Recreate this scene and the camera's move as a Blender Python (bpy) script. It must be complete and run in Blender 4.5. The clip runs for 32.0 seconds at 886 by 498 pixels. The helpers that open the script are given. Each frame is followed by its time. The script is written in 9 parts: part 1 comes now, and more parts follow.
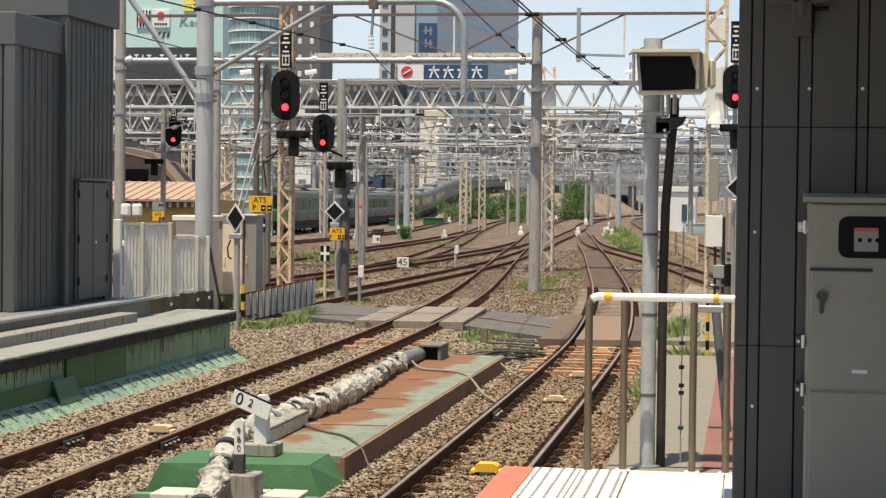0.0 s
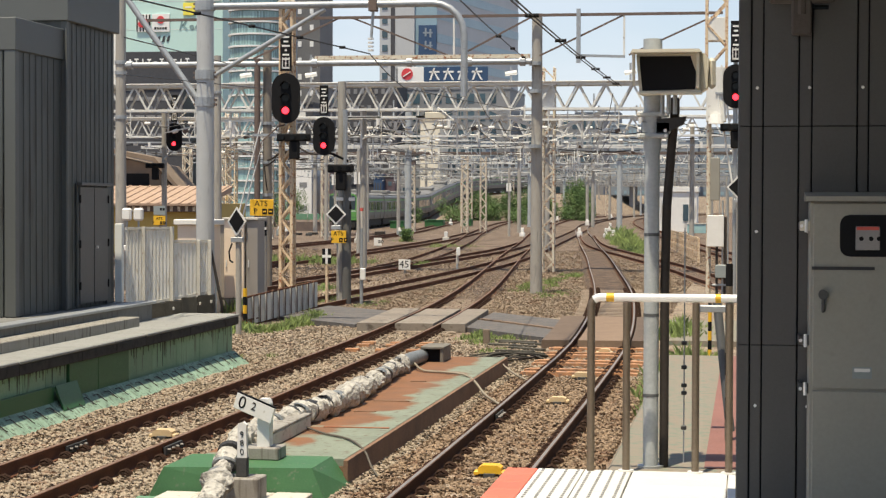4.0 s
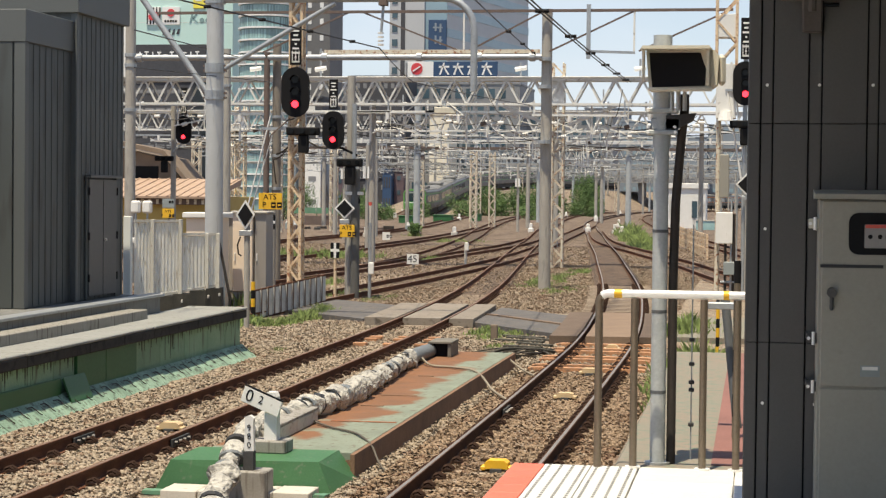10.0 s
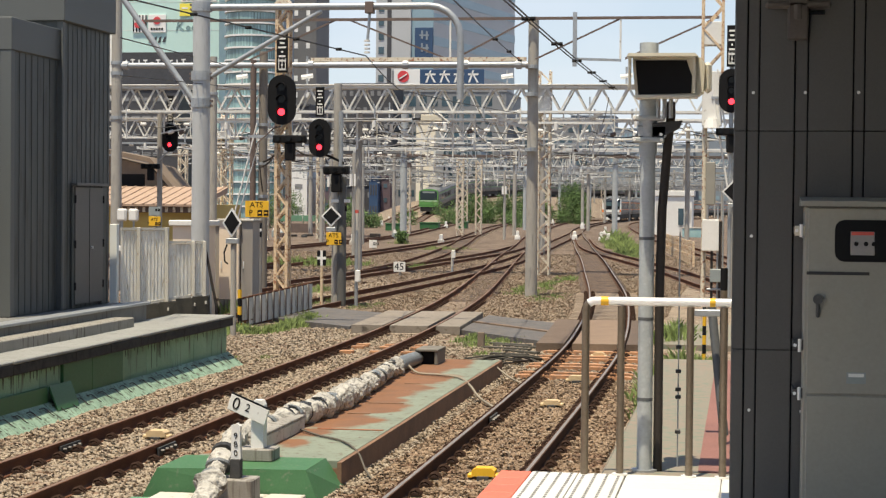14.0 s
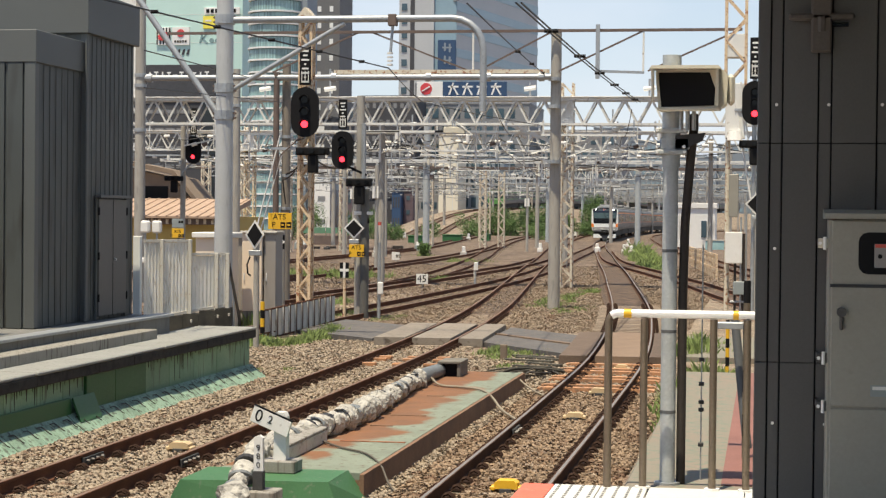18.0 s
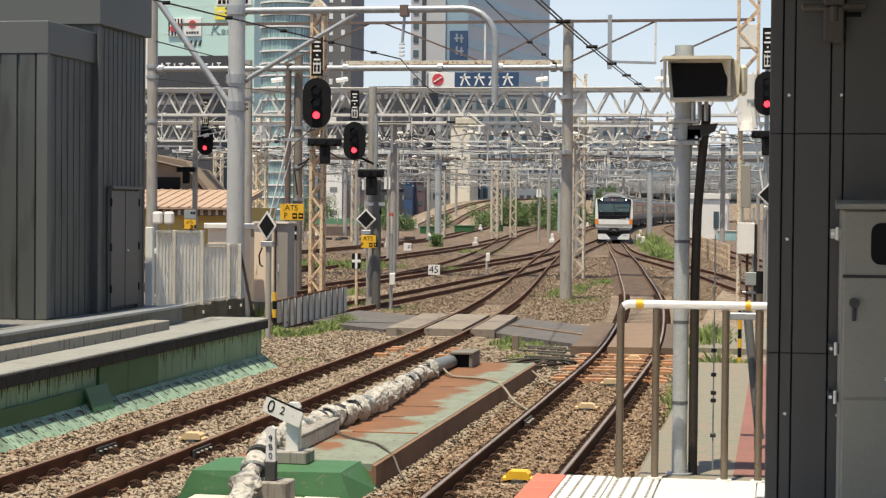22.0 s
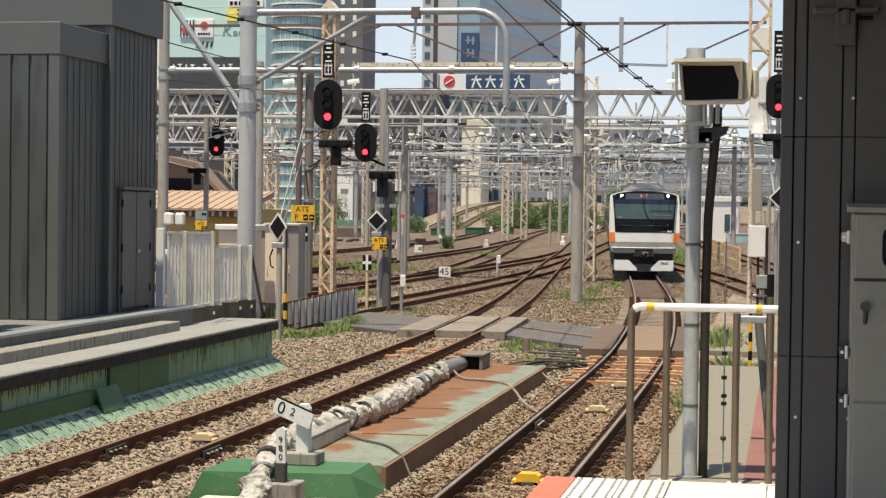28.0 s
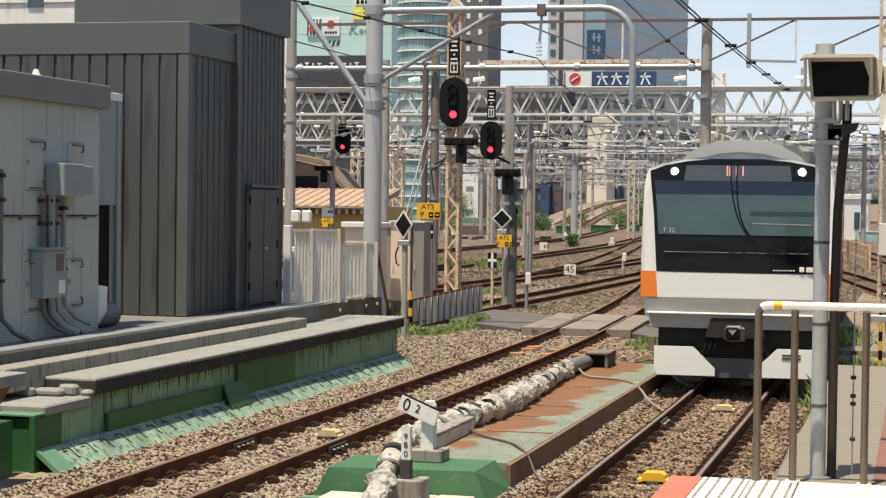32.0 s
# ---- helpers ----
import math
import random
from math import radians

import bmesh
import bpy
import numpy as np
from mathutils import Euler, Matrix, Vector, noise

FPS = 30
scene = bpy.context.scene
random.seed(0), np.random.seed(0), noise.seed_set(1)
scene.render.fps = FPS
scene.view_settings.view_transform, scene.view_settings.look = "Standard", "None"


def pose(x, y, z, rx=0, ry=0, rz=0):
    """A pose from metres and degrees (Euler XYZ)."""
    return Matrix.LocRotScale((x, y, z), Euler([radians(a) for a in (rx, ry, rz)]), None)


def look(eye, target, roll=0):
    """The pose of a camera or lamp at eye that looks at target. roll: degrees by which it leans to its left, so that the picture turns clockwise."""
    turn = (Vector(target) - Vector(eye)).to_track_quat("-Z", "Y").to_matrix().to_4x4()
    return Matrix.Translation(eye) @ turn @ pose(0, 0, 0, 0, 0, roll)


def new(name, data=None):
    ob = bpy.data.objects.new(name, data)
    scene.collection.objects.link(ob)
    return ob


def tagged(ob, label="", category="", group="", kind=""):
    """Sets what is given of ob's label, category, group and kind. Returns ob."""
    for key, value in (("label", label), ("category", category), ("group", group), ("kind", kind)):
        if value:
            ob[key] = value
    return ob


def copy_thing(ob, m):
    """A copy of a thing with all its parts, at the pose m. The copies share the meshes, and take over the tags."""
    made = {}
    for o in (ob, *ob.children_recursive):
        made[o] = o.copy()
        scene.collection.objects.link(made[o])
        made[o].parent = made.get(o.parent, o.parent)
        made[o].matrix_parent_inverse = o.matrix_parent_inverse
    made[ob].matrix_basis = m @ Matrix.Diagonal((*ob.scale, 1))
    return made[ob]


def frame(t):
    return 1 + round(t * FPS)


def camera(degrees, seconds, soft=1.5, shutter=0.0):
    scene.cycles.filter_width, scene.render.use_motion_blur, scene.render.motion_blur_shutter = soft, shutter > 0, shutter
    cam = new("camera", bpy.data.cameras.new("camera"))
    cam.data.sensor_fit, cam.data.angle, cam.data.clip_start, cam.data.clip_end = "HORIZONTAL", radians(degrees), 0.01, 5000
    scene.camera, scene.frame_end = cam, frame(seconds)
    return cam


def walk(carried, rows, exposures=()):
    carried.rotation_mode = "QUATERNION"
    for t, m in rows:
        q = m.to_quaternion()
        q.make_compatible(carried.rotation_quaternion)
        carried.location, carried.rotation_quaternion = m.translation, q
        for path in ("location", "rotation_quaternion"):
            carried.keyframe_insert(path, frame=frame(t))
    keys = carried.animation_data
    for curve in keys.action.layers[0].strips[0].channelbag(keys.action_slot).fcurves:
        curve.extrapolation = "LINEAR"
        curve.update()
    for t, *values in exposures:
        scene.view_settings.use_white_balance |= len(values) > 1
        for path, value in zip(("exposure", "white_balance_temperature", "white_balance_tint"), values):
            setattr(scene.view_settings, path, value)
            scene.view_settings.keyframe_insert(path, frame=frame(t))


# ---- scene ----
cam = camera(26.98, 32.0, 1.3)
EYE = (0.0, 0.0, 2.8)
TURNS = [
    (0.0, 9.287, -1.489, -0.647), (0.5, 9.363, -1.515, -0.571), (1.0, 9.378, -1.450, -0.550),
    (1.5, 9.464, -1.492, -0.511), (2.0, 9.454, -1.516, -0.300), (2.5, 9.153, -1.391, -0.237),
    (4.5, 9.416, -1.441, -0.224), (5.0, 9.465, -1.249, -0.364), (5.5, 9.576, -1.232, -0.457),
    (6.0, 9.637, -1.293, -0.437), (6.5, 9.466, -1.332, -0.468), (7.0, 9.448, -1.414, -0.475),
    (7.5, 9.476, -1.374, -0.478), (8.0, 9.543, -1.370, -0.428), (8.5, 9.666, -1.437, -0.383),
    (9.0, 9.536, -1.466, -0.442), (9.5, 9.419, -1.529, -0.514), (10.0, 9.594, -1.590, -0.615),
    (10.5, 9.809, -1.649, -0.616), (11.0, 9.833, -1.528, -0.560), (11.5, 9.442, -1.204, -0.463),
    (12.0, 9.324, -1.092, -0.467), (12.5, 9.529, -1.238, -0.433), (13.0, 9.498, -1.246, -0.433),
    (13.5, 9.277, -1.372, -0.548), (14.0, 9.183, -1.350, -0.551), (14.5, 9.223, -1.292, -0.571),
    (16.5, 9.487, -1.052, -0.419), (17.0, 9.631, -0.979, -0.491), (17.5, 9.749, -0.928, -0.582),
    (18.0, 9.890, -0.979, -0.589), (18.5, 9.996, -1.089, -0.501), (19.0, 10.006, -1.204, -0.439),
    (19.5, 9.974, -1.327, -0.471), (20.0, 10.021, -1.201, -0.491), (20.5, 10.023, -1.079, -0.433),
    (21.0, 9.951, -1.031, -0.472), (21.5, 10.044, -1.130, -0.494), (22.0, 10.258, -1.267, -0.546),
    (22.5, 10.450, -1.308, -0.611), (23.0, 10.429, -1.315, -0.551), (23.5, 10.202, -1.312, -0.517),
    (24.0, 10.113, -1.392, -0.535), (24.5, 10.316, -1.397, -0.557), (25.0, 10.579, -1.317, -0.534),
    (25.5, 10.524, -1.316, -0.542), (27.5, 10.479, -1.042, -0.665), (28.0, 10.591, -1.210, -0.740),
    (28.5, 10.985, -1.630, -0.629), (29.0, 11.375, -1.991, -0.531), (29.5, 11.673, -1.966, -0.589),
    (30.0, 11.784, -1.887, -0.608), (30.5, 11.806, -1.913, -0.600), (31.0, 12.068, -1.832, -0.560),
    (31.5, 13.173, -1.598, -0.648), (32.0, 14.474, -1.334, -0.758),
]
walk(cam, [(t, pose(*EYE, 0, 0, yaw) @ pose(0, 0, 0, 90 + tilt, 0, 0) @ pose(0, 0, 0, 0, 0, -lean)) for t, yaw, tilt, lean in TURNS],
     exposures=[(0.0, 0.3, 6500, 8.5), (32.0, 0.3, 6500, 8.5)])

# ---- sky, sun, exposure ----
SUN_TO = Vector((-0.09, -0.265, 0.96)).normalized()
world = bpy.data.worlds.new("sky")
scene.world = world
world.use_nodes = True
wn = world.node_tree.nodes
sky = wn.new("ShaderNodeTexSky")
sky.sky_type, sky.sun_disc = "NISHITA", False
sky.sun_elevation = math.asin(SUN_TO.z)
sky.sun_rotation = math.atan2(SUN_TO.x, SUN_TO.y)
sky.air_density, sky.dust_density, sky.ozone_density = 1.0, 0.6, 3.0
wl = world.node_tree.links
# summer haze: whiter towards the horizon, with thin cloud higher up
sky_co, sky_cut, sky_haze = wn.new("ShaderNodeTexCoord"), wn.new("ShaderNodeSeparateXYZ"), wn.new("ShaderNodeMapRange")
wl.new(sky_co.outputs["Generated"], sky_cut.inputs[0])
wl.new(sky_cut.outputs["Z"], sky_haze.inputs[0])
sky_haze.inputs[1].default_value, sky_haze.inputs[2].default_value, sky_haze.inputs[3].default_value, sky_haze.inputs[4].default_value = 0.0, 0.55, 0.62, 0.0
cloud, cloud_map, cloud_ramp = wn.new("ShaderNodeTexNoise"), wn.new("ShaderNodeMapping"), wn.new("ShaderNodeMapRange")
wl.new(sky_co.outputs["Generated"], cloud_map.inputs[0])
cloud_map.inputs["Scale"].default_value = (1.0, 1.0, 2.6)
wl.new(cloud_map.outputs[0], cloud.inputs["Vector"])
cloud.inputs["Scale"].default_value, cloud.inputs["Detail"].default_value = 5.0, 5.0
wl.new(cloud.outputs[0], cloud_ramp.inputs[0])
cloud_ramp.inputs[1].default_value, cloud_ramp.inputs[2].default_value, cloud_ramp.inputs[3].default_value, cloud_ramp.inputs[4].default_value = 0.42, 0.68, 0.0, 0.34
veil = wn.new("ShaderNodeMath")
veil.use_clamp = True
wl.new(sky_haze.outputs[0], veil.inputs[0])
wl.new(cloud_ramp.outputs[0], veil.inputs[1])
sky_mix = wn.new("ShaderNodeMix")
sky_mix.data_type = "RGBA"
wl.new(veil.outputs[0], sky_mix.inputs[0])
wl.new(sky.outputs[0], sky_mix.inputs[6])
sky_mix.inputs[7].default_value = (6.3, 6.7, 7.4, 1)
wl.new(sky_mix.outputs[2], wn["Background"].inputs[0])
wn["Background"].inputs[1].default_value = 0.108
sun = new("sun", bpy.data.lights.new("sun", "SUN"))
sun.data.energy, sun.data.angle, sun.data.color = 5.4, radians(0.6), (1.0, 0.87, 0.66)
sun.matrix_world = look(SUN_TO * 50, (0, 0, 0))


# ---- materials ----
MATS = {}


def surf(name, a, b=None, rough=0.6, metal=0.0, size=0.3, fine=0.02, bump=0.15, dirt=None, dirt_size=0.6, dirt_amount=0.45,
         streak=False, vary=0.0, island=False, coat=0.0, shine=0.5):
    """A worn surface: colours a and b mixed by coarse and fine grain, dirt in patches or in upright streaks, fine relief."""
    if name in MATS:
        return MATS[name]
    m = bpy.data.materials.new(name)
    m.use_nodes = True
    n, l = m.node_tree.nodes, m.node_tree.links
    bsdf = n["Principled BSDF"]
    b = b or tuple(c * 0.8 for c in a)
    co = n.new("ShaderNodeTexCoord")
    big, small = n.new("ShaderNodeTexNoise"), n.new("ShaderNodeTexNoise")
    for tex, s in ((big, size), (small, fine)):
        l.new(co.outputs["Object"], tex.inputs["Vector"])
        tex.inputs["Scale"].default_value = 1.0 / s
        tex.inputs["Detail"].default_value = 4.0
    mix = n.new("ShaderNodeMix")
    mix.data_type = "RGBA"
    mix.inputs[6].default_value, mix.inputs[7].default_value = (*a, 1), (*b, 1)
    add = n.new("ShaderNodeMath")
    add.operation = "MULTIPLY_ADD"
    l.new(big.outputs[0], add.inputs[0])
    add.inputs[1].default_value = 1.6
    half = n.new("ShaderNodeMath")
    half.operation = "MULTIPLY_ADD"
    l.new(small.outputs[0], half.inputs[0])
    half.inputs[1].default_value, half.inputs[2].default_value = 1.2, -0.95
    l.new(half.outputs[0], add.inputs[2])
    add.use_clamp = True
    l.new(add.outputs[0], mix.inputs[0])
    colour = mix.outputs[2]
    if dirt:
        spot = n.new("ShaderNodeTexNoise")
        stretch = n.new("ShaderNodeMapping")
        l.new(co.outputs["Object"], stretch.inputs["Vector"])
        s = 1.0 / dirt_size
        stretch.inputs["Scale"].default_value = (s * 1.5, s * 1.5, s * 0.22) if streak else (s, s, s)
        l.new(stretch.outputs[0], spot.inputs["Vector"])
        spot.inputs["Detail"].default_value = 1.5 if streak else 3.0
        ramp = n.new("ShaderNodeValToRGB")
        edge = 0.72 - dirt_amount * 0.5
        ramp.color_ramp.elements[0].position, ramp.color_ramp.elements[1].position = edge, edge + 0.14
        l.new(spot.outputs[0], ramp.inputs[0])
        over = n.new("ShaderNodeMix")
        over.data_type = "RGBA"
        l.new(ramp.outputs[0], over.inputs[0])
        l.new(colour, over.inputs[6])
        over.inputs[7].default_value = (*dirt, 1)
        colour = over.outputs[2]
    if vary or island:
        src = n.new("ShaderNodeNewGeometry").outputs["Random Per Island"] if island else n.new("ShaderNodeObjectInfo").outputs["Random"]
        hsv = n.new("ShaderNodeHueSaturation")
        span = n.new("ShaderNodeMapRange")
        span.inputs[3].default_value, span.inputs[4].default_value = 1 - vary, 1 + vary
        l.new(src, span.inputs[0])
        l.new(span.outputs[0], hsv.inputs["Value"])
        l.new(colour, hsv.inputs["Color"])
        colour = hsv.outputs[0]
    l.new(colour, bsdf.inputs["Base Color"])
    bsdf.inputs["Metallic"].default_value = metal
    bsdf.inputs["Coat Weight"].default_value = coat
    bsdf.inputs["Specular IOR Level"].default_value = shine
    rr = n.new("ShaderNodeMapRange")
    rr.inputs[3].default_value, rr.inputs[4].default_value = max(rough - 0.1, 0.03), min(rough + 0.12, 1)
    l.new(small.outputs[0], rr.inputs[0])
    l.new(rr.outputs[0], bsdf.inputs["Roughness"])
    if bump:
        bp = n.new("ShaderNodeBump")
        bp.inputs["Strength"].default_value, bp.inputs["Distance"].default_value = bump, fine
        l.new(small.outputs[0], bp.inputs["Height"])
        l.new(bp.outputs[0], bsdf.inputs["Normal"])
    MATS[name] = m
    return m


def glow(name, colour, strength):
    m = bpy.data.materials.new(name)
    m.use_nodes = True
    bsdf = m.node_tree.nodes["Principled BSDF"]
    bsdf.inputs["Base Color"].default_value = (*colour, 1)
    bsdf.inputs["Emission Color"].default_value, bsdf.inputs["Emission Strength"].default_value = (*colour, 1), strength
    return m


def gravel(name, a, b, stain, cell, stain_size=4.0):
    """Ground of packed crushed stone: one tone to each stone, shade painted into the gaps, broad stains."""
    m = surf(name, a, b, 0.95, size=stain_size * 0.4, fine=cell * 0.5, bump=0.0, dirt=stain, dirt_size=stain_size, dirt_amount=0.42)
    n, l = m.node_tree.nodes, m.node_tree.links
    bsdf = n["Principled BSDF"]
    base = bsdf.inputs["Base Color"].links[0].from_socket
    co, stone, gap = n.new("ShaderNodeTexCoord"), n.new("ShaderNodeTexVoronoi"), n.new("ShaderNodeTexVoronoi")
    for tex in (stone, gap):
        l.new(co.outputs["Object"], tex.inputs["Vector"])
        tex.inputs["Scale"].default_value = 1.0 / cell
    gap.feature = "DISTANCE_TO_EDGE"
    tone, cut, hsv = n.new("ShaderNodeSeparateColor"), n.new("ShaderNodeMapRange"), n.new("ShaderNodeHueSaturation")
    l.new(stone.outputs["Color"], tone.inputs[0])
    cut.inputs[3].default_value, cut.inputs[4].default_value = 0.62, 1.4
    l.new(tone.outputs[0], cut.inputs[0])
    # shade between stones: colour darkens towards each cell edge
    edge = n.new("ShaderNodeMapRange")
    edge.inputs[1].default_value, edge.inputs[2].default_value, edge.inputs[3].default_value, edge.inputs[4].default_value = 0.0, 0.12, 0.45, 1.0
    l.new(gap.outputs["Distance"], edge.inputs[0])
    both = n.new("ShaderNodeMath")
    both.operation = "MULTIPLY"
    l.new(cut.outputs[0], both.inputs[0])
    l.new(edge.outputs[0], both.inputs[1])
    l.new(both.outputs[0], hsv.inputs["Value"])
    l.new(base, hsv.inputs["Color"])
    l.new(hsv.outputs[0], bsdf.inputs["Base Color"])
    bp = n.new("ShaderNodeBump")
    bp.inputs["Strength"].default_value, bp.inputs["Distance"].default_value = 0.9, cell * 0.4
    l.new(gap.outputs["Distance"], bp.inputs["Height"])
    l.new(bp.outputs[0], bsdf.inputs["Normal"])
    return m


BALLAST_BED = gravel("ballast_bed", (0.33, 0.265, 0.195), (0.225, 0.178, 0.13), (0.205, 0.135, 0.09), 0.05)
YARD_BED = gravel("yard_gravel", (0.225, 0.165, 0.117), (0.12, 0.086, 0.06), (0.075, 0.047, 0.033), 0.09, 7.0)
STONE = surf("crushed_stone", (0.375, 0.31, 0.235), (0.275, 0.222, 0.165), 0.9, size=0.5, fine=0.02, bump=0.3, dirt=(0.24, 0.165, 0.115), dirt_size=1.2, dirt_amount=0.38)
STONE_RUST = surf("rust_dusted_stone", (0.31, 0.225, 0.15), (0.195, 0.135, 0.088), 0.9, size=0.5, fine=0.02, bump=0.4, dirt=(0.17, 0.10, 0.062), dirt_size=1.4, dirt_amount=0.35, vary=0.27, island=True)
STONE_FAR = surf("pale_yard_gravel", (0.33, 0.26, 0.19), (0.225, 0.172, 0.123), 0.9, size=2.5, fine=0.05, bump=0.3, dirt=(0.185, 0.118, 0.08), dirt_size=3.0, dirt_amount=0.4)
RAIL_SIDE = surf("rusty_rail", (0.105, 0.056, 0.037), (0.06, 0.034, 0.024), 0.9, size=0.5, fine=0.02, shine=0.08)
RAIL_RED = surf("red_rusty_rail", (0.16, 0.076, 0.046), (0.095, 0.046, 0.03), 0.9, size=0.5, fine=0.02, shine=0.1)
RAIL_TOP = surf("polished_rail_head", (0.30, 0.275, 0.25), (0.21, 0.185, 0.165), 0.45, 0.3, size=0.4, fine=0.01, bump=0.03)
RAIL_DULL = surf("dull_rail_head", (0.20, 0.135, 0.10), (0.15, 0.10, 0.075), 0.7, 0.0, size=0.4, fine=0.01, bump=0.05)
CLIP = surf("oily_clip", (0.06, 0.034, 0.024), (0.03, 0.019, 0.015), 0.8, shine=0.1)
SLEEPER = surf("concrete_sleeper", (0.36, 0.29, 0.215), (0.26, 0.2, 0.15), 0.9, size=0.3, vary=0.15)
TIE_WOOD = surf("orange_sleeper", (0.50, 0.26, 0.13), (0.38, 0.19, 0.10), 0.85, size=0.2, vary=0.25, dirt=(0.2, 0.13, 0.09))
PALE = surf("pale_concrete", (0.58, 0.55, 0.49), (0.46, 0.43, 0.38), 0.85, size=0.5, dirt=(0.33, 0.29, 0.24), dirt_size=0.5, dirt_amount=0.25)
GREY_CONC = surf("grey_concrete", (0.33, 0.315, 0.29), (0.24, 0.225, 0.2), 0.9, size=0.4, dirt=(0.14, 0.12, 0.10), dirt_size=0.5, dirt_amount=0.35, streak=True)
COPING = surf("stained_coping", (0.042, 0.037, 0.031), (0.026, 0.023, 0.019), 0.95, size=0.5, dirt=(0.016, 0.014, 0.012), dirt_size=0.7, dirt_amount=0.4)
MINT = surf("weathered_mint_paint", (0.30, 0.43, 0.275), (0.16, 0.28, 0.165), 0.75, size=0.9, dirt=(0.085, 0.075, 0.05), dirt_size=0.9, dirt_amount=0.24, streak=True, vary=0.22)
MINT_SKIRT = surf("chalky_mint_paint", (0.30, 0.43, 0.33), (0.13, 0.215, 0.155), 0.8, size=0.35, dirt=(0.075, 0.085, 0.065), dirt_size=0.4, dirt_amount=0.38, vary=0.15)
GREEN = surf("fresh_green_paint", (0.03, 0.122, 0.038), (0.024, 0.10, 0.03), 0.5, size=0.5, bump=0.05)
# lighter green; on the platform end plates it paints their sunlit tone
GREEN_LIT = surf("pale_and_sunlit_green", (0.13, 0.28, 0.17), (0.09, 0.2, 0.13), 0.6, size=0.4, dirt=(0.2, 0.17, 0.13), dirt_size=0.4, dirt_amount=0.3)
SLAB_RUST = surf("rusted_slab", (0.30, 0.115, 0.055), (0.23, 0.095, 0.05), 0.85, size=0.8, dirt=(0.24, 0.22, 0.17), dirt_size=1.5, dirt_amount=0.3)
SLAB_SIDE = surf("slab_side", (0.25, 0.145, 0.088), (0.15, 0.088, 0.056), 0.9, size=0.4)
WALL_DARK = surf("charcoal_wall_panel", (0.082, 0.080, 0.078), (0.072, 0.07, 0.068), 0.5, 0.1, size=1.2, fine=0.01, bump=0.04)
DARK = surf("charcoal_metal_siding", (0.084, 0.093, 0.092), (0.071, 0.078, 0.077), 0.5, 0.0, size=1.2, fine=0.01, bump=0.04, dirt=(0.056, 0.057, 0.055), dirt_size=1.4, dirt_amount=0.35, streak=True, shine=0.35)
DARK_CAP = surf("charcoal_fascia", (0.112, 0.12, 0.119), (0.098, 0.105, 0.104), 0.5, 0.0, size=1.5, fine=0.01, bump=0.04, shine=0.4)
GREY_PANEL = surf("grey_panel", (0.43, 0.465, 0.445), (0.375, 0.41, 0.39), 0.6, size=1.2, bump=0.05, dirt=(0.33, 0.33, 0.315), dirt_size=0.8, dirt_amount=0.2, streak=True)
GREY_BOX = surf("grey_box_paint", (0.27, 0.305, 0.305), (0.23, 0.26, 0.26), 0.5, size=0.4, bump=0.05)
BEIGE_BOX = surf("grey_beige_cabinet_paint", (0.30, 0.288, 0.245), (0.262, 0.25, 0.215), 0.5, size=0.6, bump=0.04, dirt=(0.24, 0.228, 0.198), dirt_size=0.7, dirt_amount=0.15)
GALV = surf("galvanised_steel", (0.42, 0.44, 0.455), (0.32, 0.34, 0.36), 0.45, 0.45, size=0.25, bump=0.05, dirt=(0.25, 0.26, 0.27), dirt_size=0.3, dirt_amount=0.25)
BLUE_GALV = surf("blue_grey_steel", (0.43, 0.455, 0.46), (0.31, 0.335, 0.345), 0.5, 0.0, size=0.25, bump=0.05, dirt=(0.45, 0.47, 0.48), dirt_size=0.25, dirt_amount=0.25)
# near-white and barely metallic: the top rail's glare is in the colour
STEEL = surf("stainless_steel", (0.86, 0.855, 0.83), (0.8, 0.79, 0.77), 0.32, 0.25, size=0.3, bump=0.02)
PALE_STEEL = surf("pale_grey_steel", (0.50, 0.51, 0.51), (0.43, 0.44, 0.44), 0.5, 0.1, size=0.6, bump=0.03, dirt=(0.36, 0.37, 0.37), dirt_size=0.5, dirt_amount=0.2, streak=True)
POLE = surf("concrete_pole", (0.40, 0.38, 0.34), (0.31, 0.29, 0.26), 0.85, size=0.6, dirt=(0.27, 0.26, 0.24), dirt_size=0.6, dirt_amount=0.3, streak=True)
CREAM = surf("cream_lattice_paint", (0.68, 0.62, 0.50), (0.56, 0.50, 0.39), 0.65, size=0.4, dirt=(0.30, 0.13, 0.06), dirt_size=0.5, dirt_amount=0.38)
RUST_LAT = surf("rusty_orange_lattice", (0.70, 0.57, 0.40), (0.56, 0.40, 0.24), 0.7, size=0.4, dirt=(0.3, 0.12, 0.06), dirt_size=0.4, dirt_amount=0.36)
TRUSS = surf("pale_truss_paint", (0.76, 0.755, 0.72), (0.60, 0.595, 0.56), 0.65, size=0.8, dirt=(0.30, 0.24, 0.18), dirt_size=0.9, dirt_amount=0.18)
BROWN_STEEL = surf("brown_steel", (0.16, 0.115, 0.095), (0.1, 0.075, 0.065), 0.7, size=0.5)
BLACK = surf("matt_black", (0.008, 0.008, 0.009), (0.012, 0.012, 0.013), 0.7, bump=0.05, shine=0.15)
WIRE = surf("dark_wire", (0.03, 0.03, 0.032), (0.02, 0.02, 0.022), 0.6, bump=0)
RUBBER = surf("dark_pipe", (0.032, 0.024, 0.019), (0.02, 0.016, 0.013), 0.7)
